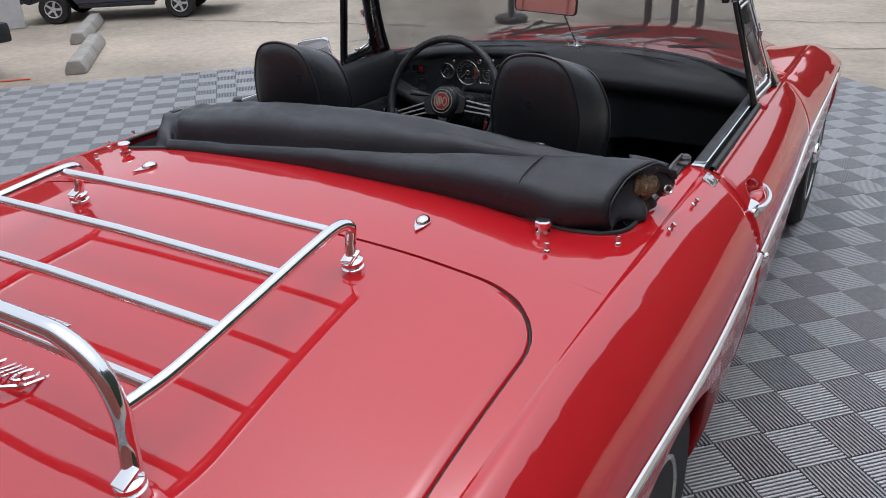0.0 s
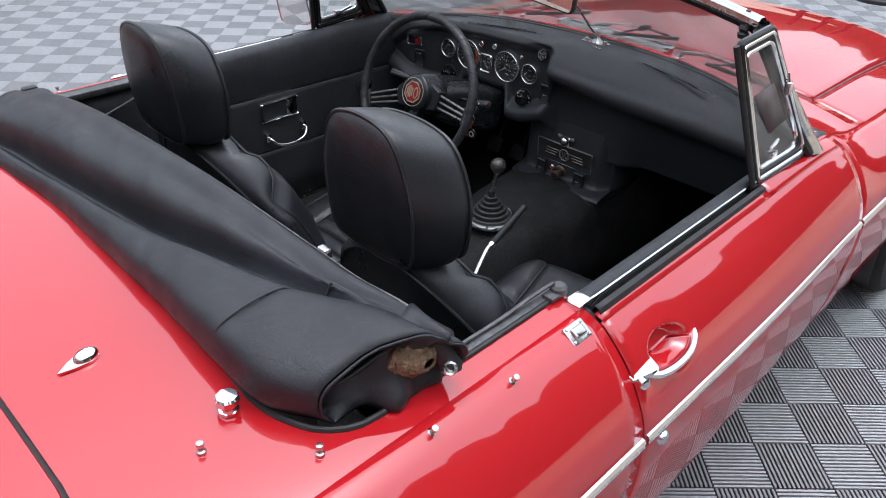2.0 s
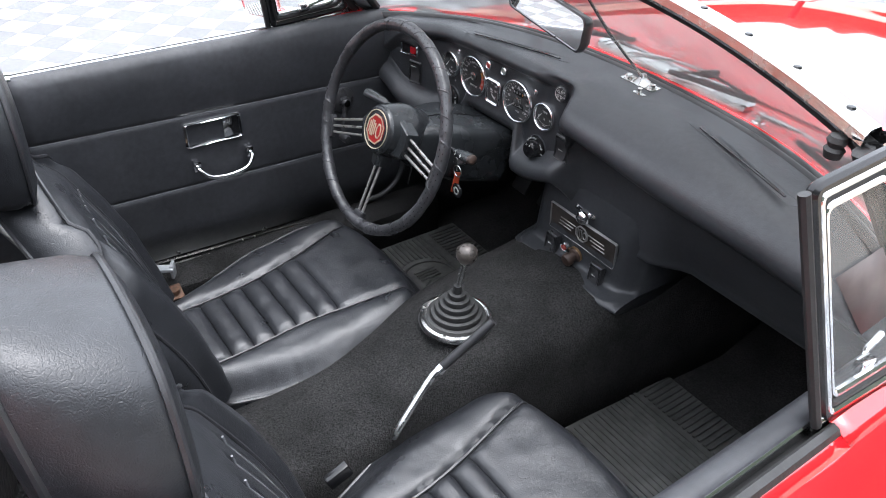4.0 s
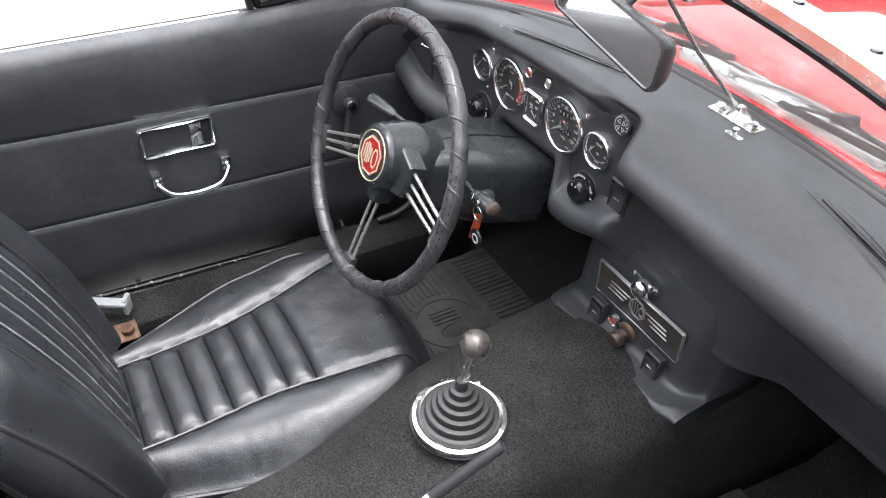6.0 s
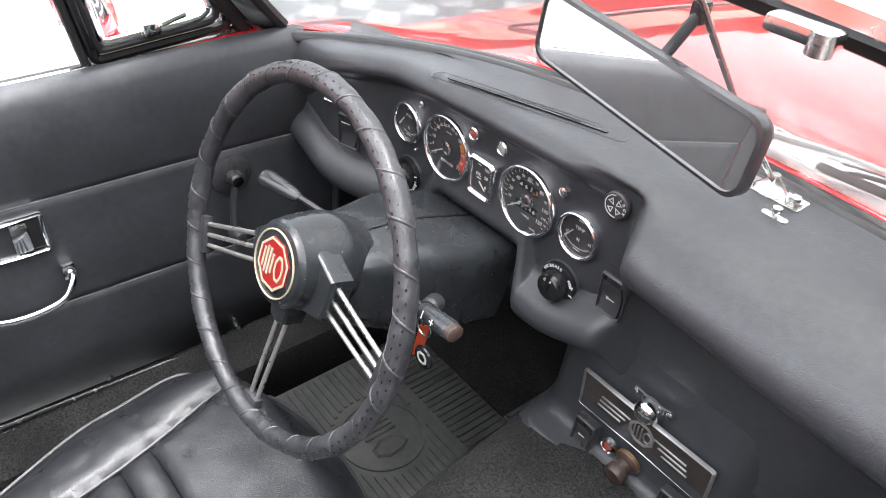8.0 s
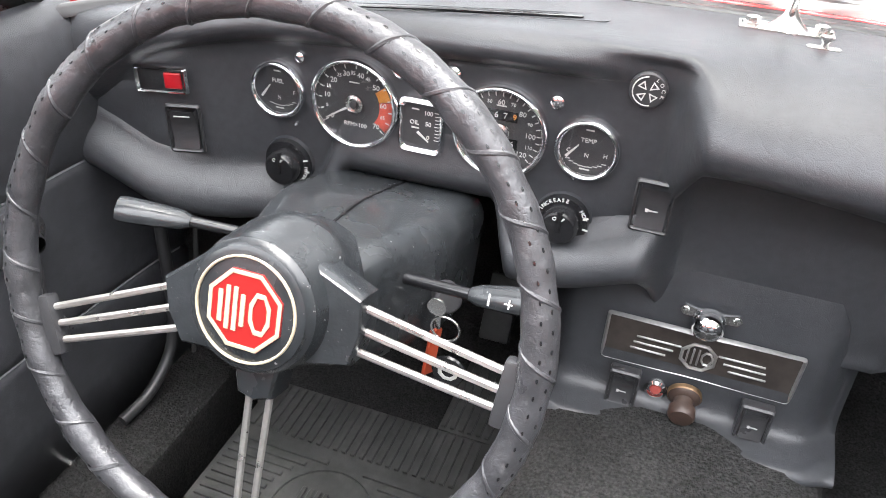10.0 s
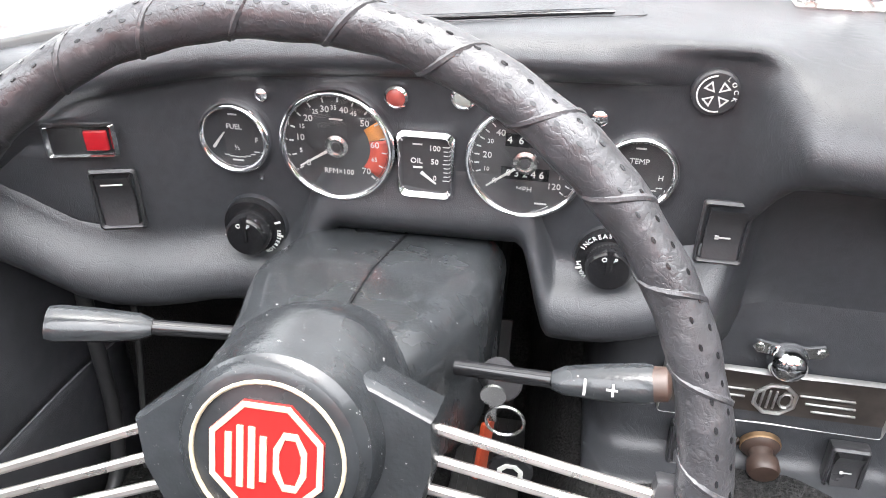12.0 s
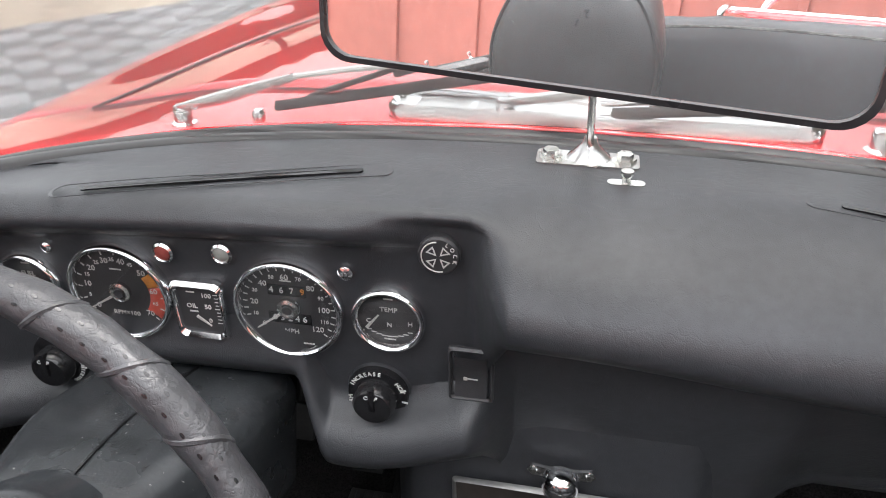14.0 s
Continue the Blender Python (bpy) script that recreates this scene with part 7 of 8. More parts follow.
        part("inner_frame", bm, CHROME, ql, "inner chrome frame")
        bm = bmesh.new()
        bm.faces.new([bm.verts.new(p) for p in rounded_loop(0.835, 0.012)])
        g = part("quarter_pane", bm, SIDEGLASS, ql)
        g.visible_shadow = False
        if side > 0:
            bm = bmesh.new()
            c = (F + B + T + TF) / 4
            out = (F - B).cross(T - B).normalized() * 0.0015
            a, up = (F - B).normalized(), ((T + TF) - (F + B)).normalized()
            quad = [c + a * u + up * w + out for u, w in ((-0.020, -0.054), (0.044, -0.046), (0.026, 0.038), (-0.044, 0.030))]
            bm.faces.new([bm.verts.new(p) for p in quad])
            part("window_sticker", bm, STICKER, ql, "plain grey-brown sticker on the pane", solid=0.0006)
        bm = bmesh.new()
        tube(bm, [B + (T - B) * v + Vector((0, -0.012, 0)) for v in steps(-0.02, 1.0, 8)], 0.0055, 8)
        part("rear_channel", bm, RUBBER, ql, "black window channel")
        bm = bmesh.new()
        c = F.lerp(TF, 0.56) + Vector((side * 0.008, -0.012, 0))
        rbox(bm, 0.010, 0.012, 0.022, 0.003, Matrix.Translation(c))
        tube(bm, [c, c + Vector((-side * 0.006, 0.003, 0.014)), c + Vector((-side * 0.009, 0.003, 0.026))], 0.0034, 8)
        part("pivot", bm, CHROME, ql)
        bm = bmesh.new()
        c = B.lerp(F, 0.38) + Vector((-side * 0.012, 0, 0.026))
        rbox(bm, 0.012, 0.022, 0.016, 0.003, Matrix.Translation(c))
        tube(bm, [c, c + Vector((-side * 0.008, 0.012, 0.006)), c + Vector((-side * 0.010, 0.040, 0.014))], 0.0038, 8)
        part("latch", bm, CHROME, ql, "chrome quarter light catch")
        bm = bmesh.new()
        rows = [[p, p + Vector((0, 0, -0.022))] for p in (B + Vector((0, -0.015, 0.004)), B.lerp(F, 0.5), F + Vector((0, 0.03, 0.0)))]
        sheet(bm, rows)
        part("foot_plate", bm, ALUMINIUM, ql, solid=0.006)


build_screen()

# mirror on its rod
bm = bmesh.new()
tube(bm, [(0.008, -0.003, 0.822), (0.006, -0.11, 0.925), (0.004, -0.222, 1.050)], 0.0026, 8)
rod = part("mirror_rod", bm, STEEL, car, "thin rod from the dashboard to the screen header")
bm = bmesh.new()
prism(bm, rounded(0.075, 0.025, 0.003, 3), 0.003, Matrix.Translation((0.007, -0.010, 0.8145)))
plate = part("rod_plate", bm, STEEL, rod, "metal foot plate with two bolts")
bm = bmesh.new()
lathe(bm, [(0.017, 0.0), (0.011, 0.005), (0.006, 0.011), (0.0045, 0.016), (0, 0.016)], Matrix.Translation((0.008, -0.006, 0.817)), 20)
part("rod_boss", bm, ALUMINIUM, rod)
for x in (-0.020, 0.034):
    bm = bmesh.new()
    lathe(bm, [(0.0085, 0.003), (0.0085, 0.005), (0.006, 0.005), (0.006, 0.009), (0, 0.0095)], Matrix.Translation((x, -0.010, 0.8145)), 6)
    part("bolt", bm, STEEL, rod)
bm = bmesh.new()
prism(bm, rounded(0.026, 0.009, 0.004, 4), 0.002, Matrix.Translation((0.035, -0.042, 0.8138)))
st = part("dash_stud", bm, STEEL, car, "small metal stud plate on the dashboard")
bm = bmesh.new()
lathe(bm, [(0.003, 0.002), (0.003, 0.006), (0.0045, 0.008), (0.0045, 0.011), (0, 0.012)], Matrix.Translation((0.035, -0.042, 0.8138)), 12)
part("stud", bm, STEEL, st)


def build_mirror():
    c = Vector((-0.003, -0.246, 0.979))
    m = Matrix.Translation(c) @ Matrix.Rotation(radians(-11.2), 4, "Z") @ Matrix.Rotation(radians(90 - 4.7), 4, "X") @ Matrix.Rotation(radians(-1.0), 4, "Z")
    out = rounded(0.216, 0.052, 0.013)
    bm = bmesh.new()
    rows = [[m @ Vector((x * k, y * kk, d)) for x, y in out] for k, kk, d in ((0.80, 0.5, -0.026), (0.93, 0.82, -0.018), (1.0, 1.0, -0.006), (1.0, 1.0, 0.001), (0.975, 0.90, 0.002), (0.97, 0.89, -0.001))]
    vs = sheet(bm, rows, closed=True)
    bm.faces.new(vs[0])
    mir = part("rear_view_mirror", bm, PLASTIC, car, "oblong rear-view mirror in a thin dark frame")
    bm = bmesh.new()
    prism(bm, [(x * 0.972, y * 0.895) for x, y in out], 0.0015, m @ Matrix.Translation((0, 0, -0.0012)))
    part("mirror_glass", bm, MIRROR, mir)
    bm = bmesh.new()
    tube(bm, [c + Vector((0.003, 0.018, 0.008)), (0.0, -0.192, 1.017)], 0.0042, 10)
    rbox(bm, 0.010, 0.012, 0.016, 0.003, Matrix.Translation((0, -0.192, 1.017)))
    part("clamp", bm, PLASTIC, mir)


build_mirror()

# door mirror on the driver's door
bm = bmesh.new()
tube(bm, smooth_line([(-0.676, -0.355, 0.762), (-0.715, -0.350, 0.782), (-0.748, -0.368, 0.804)], 4), [0.016, 0.014, 0.012, 0.010, 0.009, 0.008, 0.007, 0.006, 0.006], 10)
dm = part("door_mirror", bm, RED, left_door, "chrome door mirror on a red arm")
m = Matrix.Translation((-0.765, -0.388, 0.813)) @ Matrix.Rotation(radians(16), 4, "Z") @ Matrix.Rotation(radians(90 + 4), 4, "X") @ Matrix.Rotation(radians(8), 4, "Z")
out = rounded(0.112, 0.092, 0.018)
bm = bmesh.new()
rows = [[mm @ Vector((x * k, y * k, d)) for x, y in out] for mm in (m,) for k, d in ((0.62, -0.032), (0.88, -0.024), (1.0, -0.008), (1.0, 0.002), (0.96, 0.004), (0.95, 0.0))]
vs = sheet(bm, rows, closed=True)
bm.faces.new(vs[0])
part("mirror_shell", bm, CHROME, dm)
bm = bmesh.new()
prism(bm, [(x * 0.95, y * 0.95) for x, y in out], 0.0015, m)
part("mirror_glass", bm, MIRROR, dm)


# wipers
def build_wiper(x, y, toward):
    z = top_z(x, y)
    base = Vector((x, y, z))
    bm = bmesh.new()
    lathe(bm, [(0.012, -0.002), (0.011, 0.003), (0.008, 0.005), (0.008, 0.015), (0.0065, 0.018), (0, 0.019)], Matrix.Translation(base), 16)
    w = part("wiper", bm, CHROME, car, "windscreen wiper with chrome arm and black blade")
    hinge = base + Vector((0.002, 0, 0.015))

    def on_glass(dx, v, lift=0.0):
        return screen_pt(x + dx * toward, v) + Vector((0, 0.012 + lift, 0.006 + lift))
    root, knee, tip = on_glass(0.110, 0.13, 0.004), on_glass(0.155, 0.165, 0.004), on_glass(0.205, 0.195, 0.004)
    bm = bmesh.new()
    tube(bm, [hinge - Vector((0.004, 0, 0)), hinge.lerp(root, 0.35), hinge.lerp(root, 0.7), root], [0.007, 0.0095, 0.0075, 0.005], 10, flat=0.5, up=(0, 0.5, 0.8))
    part("arm_root", bm, ALUMINIUM, w)
    bm = bmesh.new()
    tube(bm, [root, knee, tip], 0.0024, 8)
    part("arm", bm, STEEL, w)
    a, b = on_glass(0.085, -0.005), on_glass(0.315, 0.235)
    bm = bmesh.new()
    tube(bm, [a.lerp(b, u) for u in steps(0, 1, 8)], 0.0048, 8, flat=0.7)
    part("blade", bm, RUBBER, w)
    bm = bmesh.new()
    c, d = a.lerp(b, 0.15) + Vector((0, 0.004, 0.004)), a.lerp(b, 0.85) + Vector((0, 0.004, 0.004))
    tube(bm, smooth_line([a.lerp(b, 0.12), c, c.lerp(tip, 0.6), tip, tip.lerp(d, 0.5), d, a.lerp(b, 0.88)], 4), [0.0023] * 25, 8)
    part("blade_bridge", bm, PLASTIC, w)
    bm = bmesh.new()
    rbox(bm, 0.030, 0.012, 0.012, 0.003, Matrix.Translation(tip) @ Matrix.Rotation(radians(-18), 4, "Y"))
    part("blade_clip", bm, PLASTIC, w)


for x, y in ((-0.333, 0.020), (-0.062, 0.050), (0.218, 0.036)):
    build_wiper(x, y, 1.0)
bm = bmesh.new()
lathe(bm, [(0.006, 0), (0.006, 0.005), (0.004, 0.009), (0, 0.010)], Matrix.Translation((-0.270, 0.032, top_z(-0.270, 0.032))), 12)
part("washer_jet", bm, CHROME, car)

# ---- rack on the boot lid ----
def build_rack():
    RZ = 0.884

    def rack_z(y):
        return 0.884 - 0.050 * soft(-1.66, -2.15, y)
    rails = []
    for side in (-1, 1):
        x = 0.292
        bend = 0.022
        foot_f, foot_r = skin(side * 0.300, -1.632), skin(side * 0.318, -2.050)
        pts = [foot_f + Vector((0, -0.004, 0.008)), foot_f + Vector((-side * 0.004, -0.001, 0.035)), Vector((side * (x + 0.004), -1.628, rack_z(-1.64) - 0.006)), Vector((side * x, -1.652, rack_z(-1.65) + 0.003)),
               Vector((side * (x + 0.004), -1.72, rack_z(-1.72))), Vector((side * (x + 0.014), -1.86, rack_z(-1.86))), Vector((side * (x + 0.016), -1.96, rack_z(-1.96))), Vector((side * (x + 0.012), -2.005, rack_z(-2.005))),
               Vector((side * (x + 0.008), -2.032, rack_z(-2.032)))]
        bm = bmesh.new()
        tube(bm, smooth_line(pts, 5), 0.0085, 12)
        rails.append((side, bm, foot_f, foot_r))
    rack = None
    for side, bm, ff, fr in rails:
        if rack is None:
            rack = part("luggage_rack", bm, CHROME, car, "chrome tube luggage rack on the boot lid")
        else:
            part("side_rail", bm, CHROME, rack)
    for y in (-1.660, -1.779, -1.890, -1.991):
        w = 0.292 + 0.012 * soft(-1.66, -1.86, y)
        bm = bmesh.new()
        tube(bm, [(-w, y, rack_z(y) - 0.001), (0, y, rack_z(y) + 0.003), (w, y, rack_z(y) - 0.001)], 0.0078, 12, flat=0.8)
        part("cross_bar", bm, CHROME, rack)
    # raised hoop at the rear, which runs down into the rear feet
    fr = skin(0.318, -2.050)
    hoop = [fr + Vector((-0.004, 0.006, 0.010)), Vector((0.304, -2.034, 0.800)), Vector((0.301, -2.031, 0.842)), Vector((0.284, -2.031, 0.884)), Vector((0.245, -2.033, 0.911)), Vector((0.19, -2.036, 0.919)), Vector((0.0, -2.044, 0.926))]
    hoop = hoop + [Vector((-p.x, p.y, p.z)) for p in hoop[-2::-1]]
    bm = bmesh.new()
    tube(bm, smooth_line(hoop, 6), 0.0110, 14)
    part("rear_hoop", bm, CHROME, rack, "raised chrome hoop")
    for x, y in ((0.300, -1.636), (-0.300, -1.636), (0.318, -2.050), (-0.318, -2.050)):
        p = skin(x, y)
        bm = bmesh.new()
        lathe(bm, [(0.016, -0.002), (0.0165, 0.005), (0.014, 0.007), (0.0165, 0.010), (0.016, 0.015), (0.010, 0.019), (0, 0.020)], Matrix.Translation(p) @ Matrix.Rotation(radians(6), 4, "X"), 22)
        ft = part("rack_foot", bm, CHROME, rack, "round stepped chrome foot")
        bm = bmesh.new()
        rbox(bm, 0.020, 0.026, 0.004, 0.0015, Matrix.Translation(p + Vector((0, -0.004, 0.021))) @ Matrix.Rotation(radians(25), 4, "X"))
        part("foot_tab", bm, CHROME, ft)
    # boot emblem
    p = skin(0.0, -2.06)
    m = Matrix.Translation((0.040, -1.990, top_z(0.040, -1.990) + 0.001)) @ Matrix.Rotation(radians(-11), 4, "X")
    bm = bmesh.new()
    octo = [(0.048 * math.cos(radians(22.5 + 45 * k)), 0.048 * math.sin(radians(22.5 + 45 * k))) for k in range(8)]
    ring_outline(bm, octo, 0.005, 0.004, m)
    for dx in (-0.020, -0.010, 0.0):
        rbox(bm, 0.0035, 0.040, 0.003, 0.001, m @ Matrix.Translation((dx, 0, 0.002)), 1)
    ring_outline(bm, [(0.018 + 0.013 * math.cos(radians(22.5 + 45 * k)), 0.020 * math.sin(radians(22.5 + 45 * k))) for k in range(8)], 0.004, 0.004, m)
    part("boot_emblem", bm, CHROME, car, "chrome octagon emblem")
    bm = bmesh.new()
    rbox(bm, 0.060, 0.010, 0.003, 0.001, Matrix.Translation((-0.002, -1.905, top_z(0.0, -1.905) + 0.0015)) @ Matrix.Rotation(radians(-6), 4, "X"))
    part("name_strip", bm, CHROME, car, "small chrome name strip")


build_rack()

# fittings on the rear deck
for side in (1, -1):
    p = skin(side * 0.485, -1.390)
    bm = bmesh.new()
    lathe(bm, [(0.012, 0), (0.012, 0.004), (0.0085, 0.006), (0.0085, 0.012), (0.0135, 0.013), (0.0140, 0.020), (0.012, 0.0225), (0, 0.023)], Matrix.Translation(p), 8)
    part("hood_knob", bm, CHROME, car, "chrome turn knob beside the cockpit")
    p = skin(side * 0.315, -1.472)
    m = Matrix.Translation(p) @ Matrix.Rotation(radians(12 * side), 4, "Z")
    bm = bmesh.new()
    drop = [(0.0, -0.032), (0.008, -0.014), (0.0125, 0.004), (0.009, 0.016), (0.0, 0.020), (-0.009, 0.016), (-0.0125, 0.004), (-0.008, -0.014)]
    prism(bm, drop, 0.003, m)
    c = part("hood_clip", bm, CHROME, car, "chrome teardrop clip")
    bm = bmesh.new()
    lathe(bm, [(0.0115, 0.002)] + [(0.0115 * math.cos(radians(a)), 0.003 + 0.009 * math.sin(radians(a))) for a in (0, 20, 40, 60, 78)] + [(0, 0.012)], m @ Matrix.Translation((0, 0.005, 0)) @ Matrix.Diagonal((1, 1.35, 1, 1)), 18)
    part("clip_head", bm, CHROME, c)
    for x, y in ((0.513, -1.441), (0.593, -1.351), (0.644, -1.238), (0.651, -1.107)):
        s = 3.0
        if x > 0.62:
            lo, hi = 3.0, 5.0
            for _ in range(20):
                mid = (lo + hi) / 2
                lo, hi = (mid, hi) if body_point(y, mid).x < x else (lo, mid)
            p = body_point(y, lo, side)
        else:
            p = skin(side * x, y)
        bm = bmesh.new()
        lathe(bm, [(0.0055, 0), (0.005, 0.0025), (0.003, 0.004), (0.003, 0.008), (0.0042, 0.010), (0.004, 0.014), (0, 0.015)], Matrix.Translation(p) @ Matrix.Rotation(radians(0 if x < 0.62 else 30 * side), 4, "Y"), 12)
        part("tonneau_stud", bm, STEEL, car, "small metal press stud")
    # square striker plate on the wing
    lo, hi = 3.0, 5.0
    for _ in range(20):
        mid = (lo + hi) / 2
        lo, hi = (mid, hi) if body_point(-0.973, mid).x < 0.650 else (lo, mid)
    p = body_point(-0.973, lo, side)
    m = Matrix.Translation(p) @ Matrix.Rotation(radians(34 * side), 4, "Y")
    bm = bmesh.new()
    prism(bm, rounded(0.028, 0.040, 0.003, 3), 0.003, m, 0.001, 0.001)
    sp = part("socket_plate", bm, ALUMINIUM, car, "small square chrome socket plate")
    bm = bmesh.new()
    prism(bm, rounded(0.016, 0.024, 0.003, 3), 0.005, m @ Matrix.Translation((0, 0, 0.003)), 0.003, 0.004)
    part("socket", bm, ALUMINIUM, sp)
    for dx in (-0.010, 0.010):
        for dy in (-0.015, 0.015):
            bm = bmesh.new()
            lathe(bm, [(0.0024, 0.003), (0.002, 0.0045), (0, 0.005)], m @ Matrix.Translation((dx, dy, 0)), 8)
            part("screw", bm, STEEL, sp)


# ---- fittings on the door trims ----
def door_fittings(side, door):
    X = side * 0.597
    turn = Matrix.Rotation(radians(-90 * side), 4, "Y")

    def on_card(y, z, off=0.0):
        """A pose on the trim: x along the car, y up, z into the cockpit."""
        return Matrix((((0, 0, -side, X - side * off), (1, 0, 0, y), (0, 1, 0, z), (0, 0, 0, 1))))
    m = on_card(-0.581, 0.615)
    bm = bmesh.new()
    ring_outline(bm, dense(rounded(0.122, 0.055, 0.006, 4), 0.012), 0.006, 0.010, m)
    fr = part("latch_frame", bm, CHROME, door, "chrome frame of the inside door latch")
    bm = bmesh.new()
    prism(bm, rounded(0.112, 0.046, 0.004, 3), 0.003, m)
    part("latch_dish", bm, VINYL, fr)
    bm = bmesh.new()
    rbox(bm, 0.020, 0.042, 0.008, 0.002, m @ Matrix.Translation((0.030, 0, 0.004)))
    part("latch_lever", bm, CHROME, fr)
    bm = bmesh.new()
    prism(bm, rounded(0.022, 0.040, 0.003, 3), 0.0045, m @ Matrix.Translation((0.047, 0, 0)))
    part("latch_pocket", bm, GLOSSBLACK, fr)
    # grab handle
    z0 = 0.545
    pts = [(-0.628, z0, 0.006), (-0.628, z0 - 0.002, 0.022), (-0.610, z0 - 0.018, 0.032), (-0.570, z0 - 0.024, 0.034), (-0.530, z0 - 0.018, 0.032), (-0.512, z0 - 0.000, 0.022), (-0.512, z0 + 0.004, 0.006)]
    bm = bmesh.new()
    tube(bm, smooth_line([(X - side * off, y, z) for y, z, off in pts], 5), 0.0048, 10)
    gh = part("grab_handle", bm, CHROME, door, "chrome grab handle")
    for y, z in ((-0.628, z0), (-0.512, z0 + 0.004)):
        bm = bmesh.new()
        rbox(bm, 0.016, 0.024, 0.012, 0.003, on_card(y, z, 0.006))
        part("handle_end", bm, CHROME, gh)
    # window winder
    m = on_card(-0.280, 0.610)
    bm = bmesh.new()
    lathe(bm, [(0.030, 0), (0.029, 0.006), (0.022, 0.010), (0.012, 0.011), (0.011, 0.022), (0, 0.023)], m, 28)
    wd = part("window_winder", bm, PLASTIC, door, "black window winder with chrome boss")
    bm = bmesh.new()
    lathe(bm, [(0.009, 0.022), (0.008, 0.026), (0, 0.027)], m, 16)
    part("winder_boss", bm, CHROME, wd)
    bm = bmesh.new()
    tube(bm, [m @ Vector((0, 0, 0.018)), m @ Vector((-0.010, -0.045, 0.022)), m @ Vector((-0.014, -0.075, 0.026))], 0.006, 8)
    lathe(bm, [(0.010, 0.022), (0.011, 0.034), (0.008, 0.048), (0, 0.05)], m @ Matrix.Translation((-0.014, -0.078, 0)), 14)
    part("winder_arm", bm, PLASTIC, wd)
    for y in (-0.70, -0.50, -0.30):
        bm = bmesh.new()
        lathe(bm, [(0.005, 0), (0.0045, 0.003), (0, 0.004)], on_card(y, 0.352 - 0.05 * (y + 0.79)), 10)
        part("trim_screw", bm, STEEL, door)


door_fittings(-1, left_door)
door_fittings(1, right_door)

# seat-belt tongue and anchor by the driver's sill
bm = bmesh.new()
rbox(bm, 0.095, 0.020, 0.008, 0.003, Matrix.Translation((-0.560, -0.770, 0.353)) @ Matrix.Rotation(radians(60), 4, "Z"))
rbox(bm, 0.008, 0.024, 0.034, 0.003, Matrix.Translation((-0.545, -0.730, 0.345)) @ Matrix.Rotation(radians(60), 4, "Z"))
part("seat_belt_stalk", bm, GREYPLASTIC, car, "grey seat belt stalk at the sill")
bm = bmesh.new()
rbox(bm, 0.036, 0.060, 0.006, 0.002, Matrix.Translation((-0.522, -0.755, 0.303)) @ Matrix.Rotation(radians(25), 4, "Y"))
lathe(bm, [(0.011, 0.002), (0.011, 0.010), (0, 0.011)], Matrix.Translation((-0.520, -0.742, 0.303)), 8)
part("belt_anchor", bm, RUST, car, "rusty belt anchor bolted to the sill")
bm = bmesh.new()
rbox(bm, 0.014, 0.042, 0.028, 0.004, Matrix.Translation((0.135, -0.70, 0.372)) @ Matrix.Rotation(radians(20), 4, "X"))
part("belt_buckle", bm, GLOSSBLACK, car, "black seat belt buckle beside the tunnel")

# ---- rubber mats, pedals ----
def mat_thing(cx, cy, w, l, emblem):
    """A ribbed mat: ribs across it, a band of lengthwise ribs at its front, and on the driver's side a strip beside the pedals."""
    m = empty("floor_mat", "ribbed black rubber floor mat in the footwell", "floor mat", (cx, cy, 0.206), group="floor mats")
    ey = 0.022
    bm = bmesh.new()
    rbox(bm, w, l, 0.006, 0.002, Matrix.Translation((0, 0, 0.003)))
    part("mat_base", bm, MATRUBBER, m)

    def rib(x0, x1, y0, y1):
        bm = bmesh.new()
        rbox(bm, x1 - x0, y1 - y0, 0.005, 0.0, Matrix.Translation(((x0 + x1) / 2, (y0 + y1) / 2, 0.0075)))
        part("mat_rib", bm, MATRUBBER, m)

    y = -l / 2 + 0.012
    while y < l / 2 - 0.100:
        if emblem and abs(y - ey) < 0.075:
            h = math.sqrt(max(0.075**2 - (y - ey)**2, 0)) + 0.006
            rib(-w / 2 + 0.012, -h, y - 0.003, y + 0.003)
            rib(h, w / 2 - 0.012, y - 0.003, y + 0.003)
        else:
            rib(-w / 2 + 0.012, w / 2 - 0.012, y - 0.003, y + 0.003)
        y += 0.0125
    for k in range(int((w - 0.024) / 0.0125)):
        x = -w / 2 + 0.018 + 0.0125 * k
        rib(x - 0.003, x + 0.003, l / 2 - 0.088, l / 2 - 0.006)
    if emblem:
        bm = bmesh.new()
        rbox(bm, 0.085, 0.16, 0.006, 0.002, Matrix.Translation((w / 2 - 0.0425, l / 2 + 0.081, 0.003)))
        part("mat_strip", bm, MATRUBBER, m)
        for k in range(6):
            rib(w / 2 - 0.078 + 0.0125 * k - 0.003, w / 2 - 0.078 + 0.0125 * k + 0.003, l / 2 + 0.006, l / 2 + 0.155)
        bm = bmesh.new()
        lathe(bm, [(0.070, 0.005), (0.070, 0.010), (0.064, 0.010), (0.064, 0.005)], Matrix.Translation((0, ey, 0)), 36)
        for x in (-0.034, -0.024, -0.014, -0.004):
            rbox(bm, 0.006, 0.056, 0.005, 0.001, Matrix.Translation((x, ey, 0.0075)), 1)
        ring_outline(bm, [(0.024 + 0.020 * math.cos(radians(22.5 + 45 * k)), ey + 0.032 * math.sin(radians(22.5 + 45 * k))) for k in range(8)], 0.006, 0.010, IDENT)
        part("mat_emblem", bm, MATRUBBER, m, "moulded round emblem")
    return m


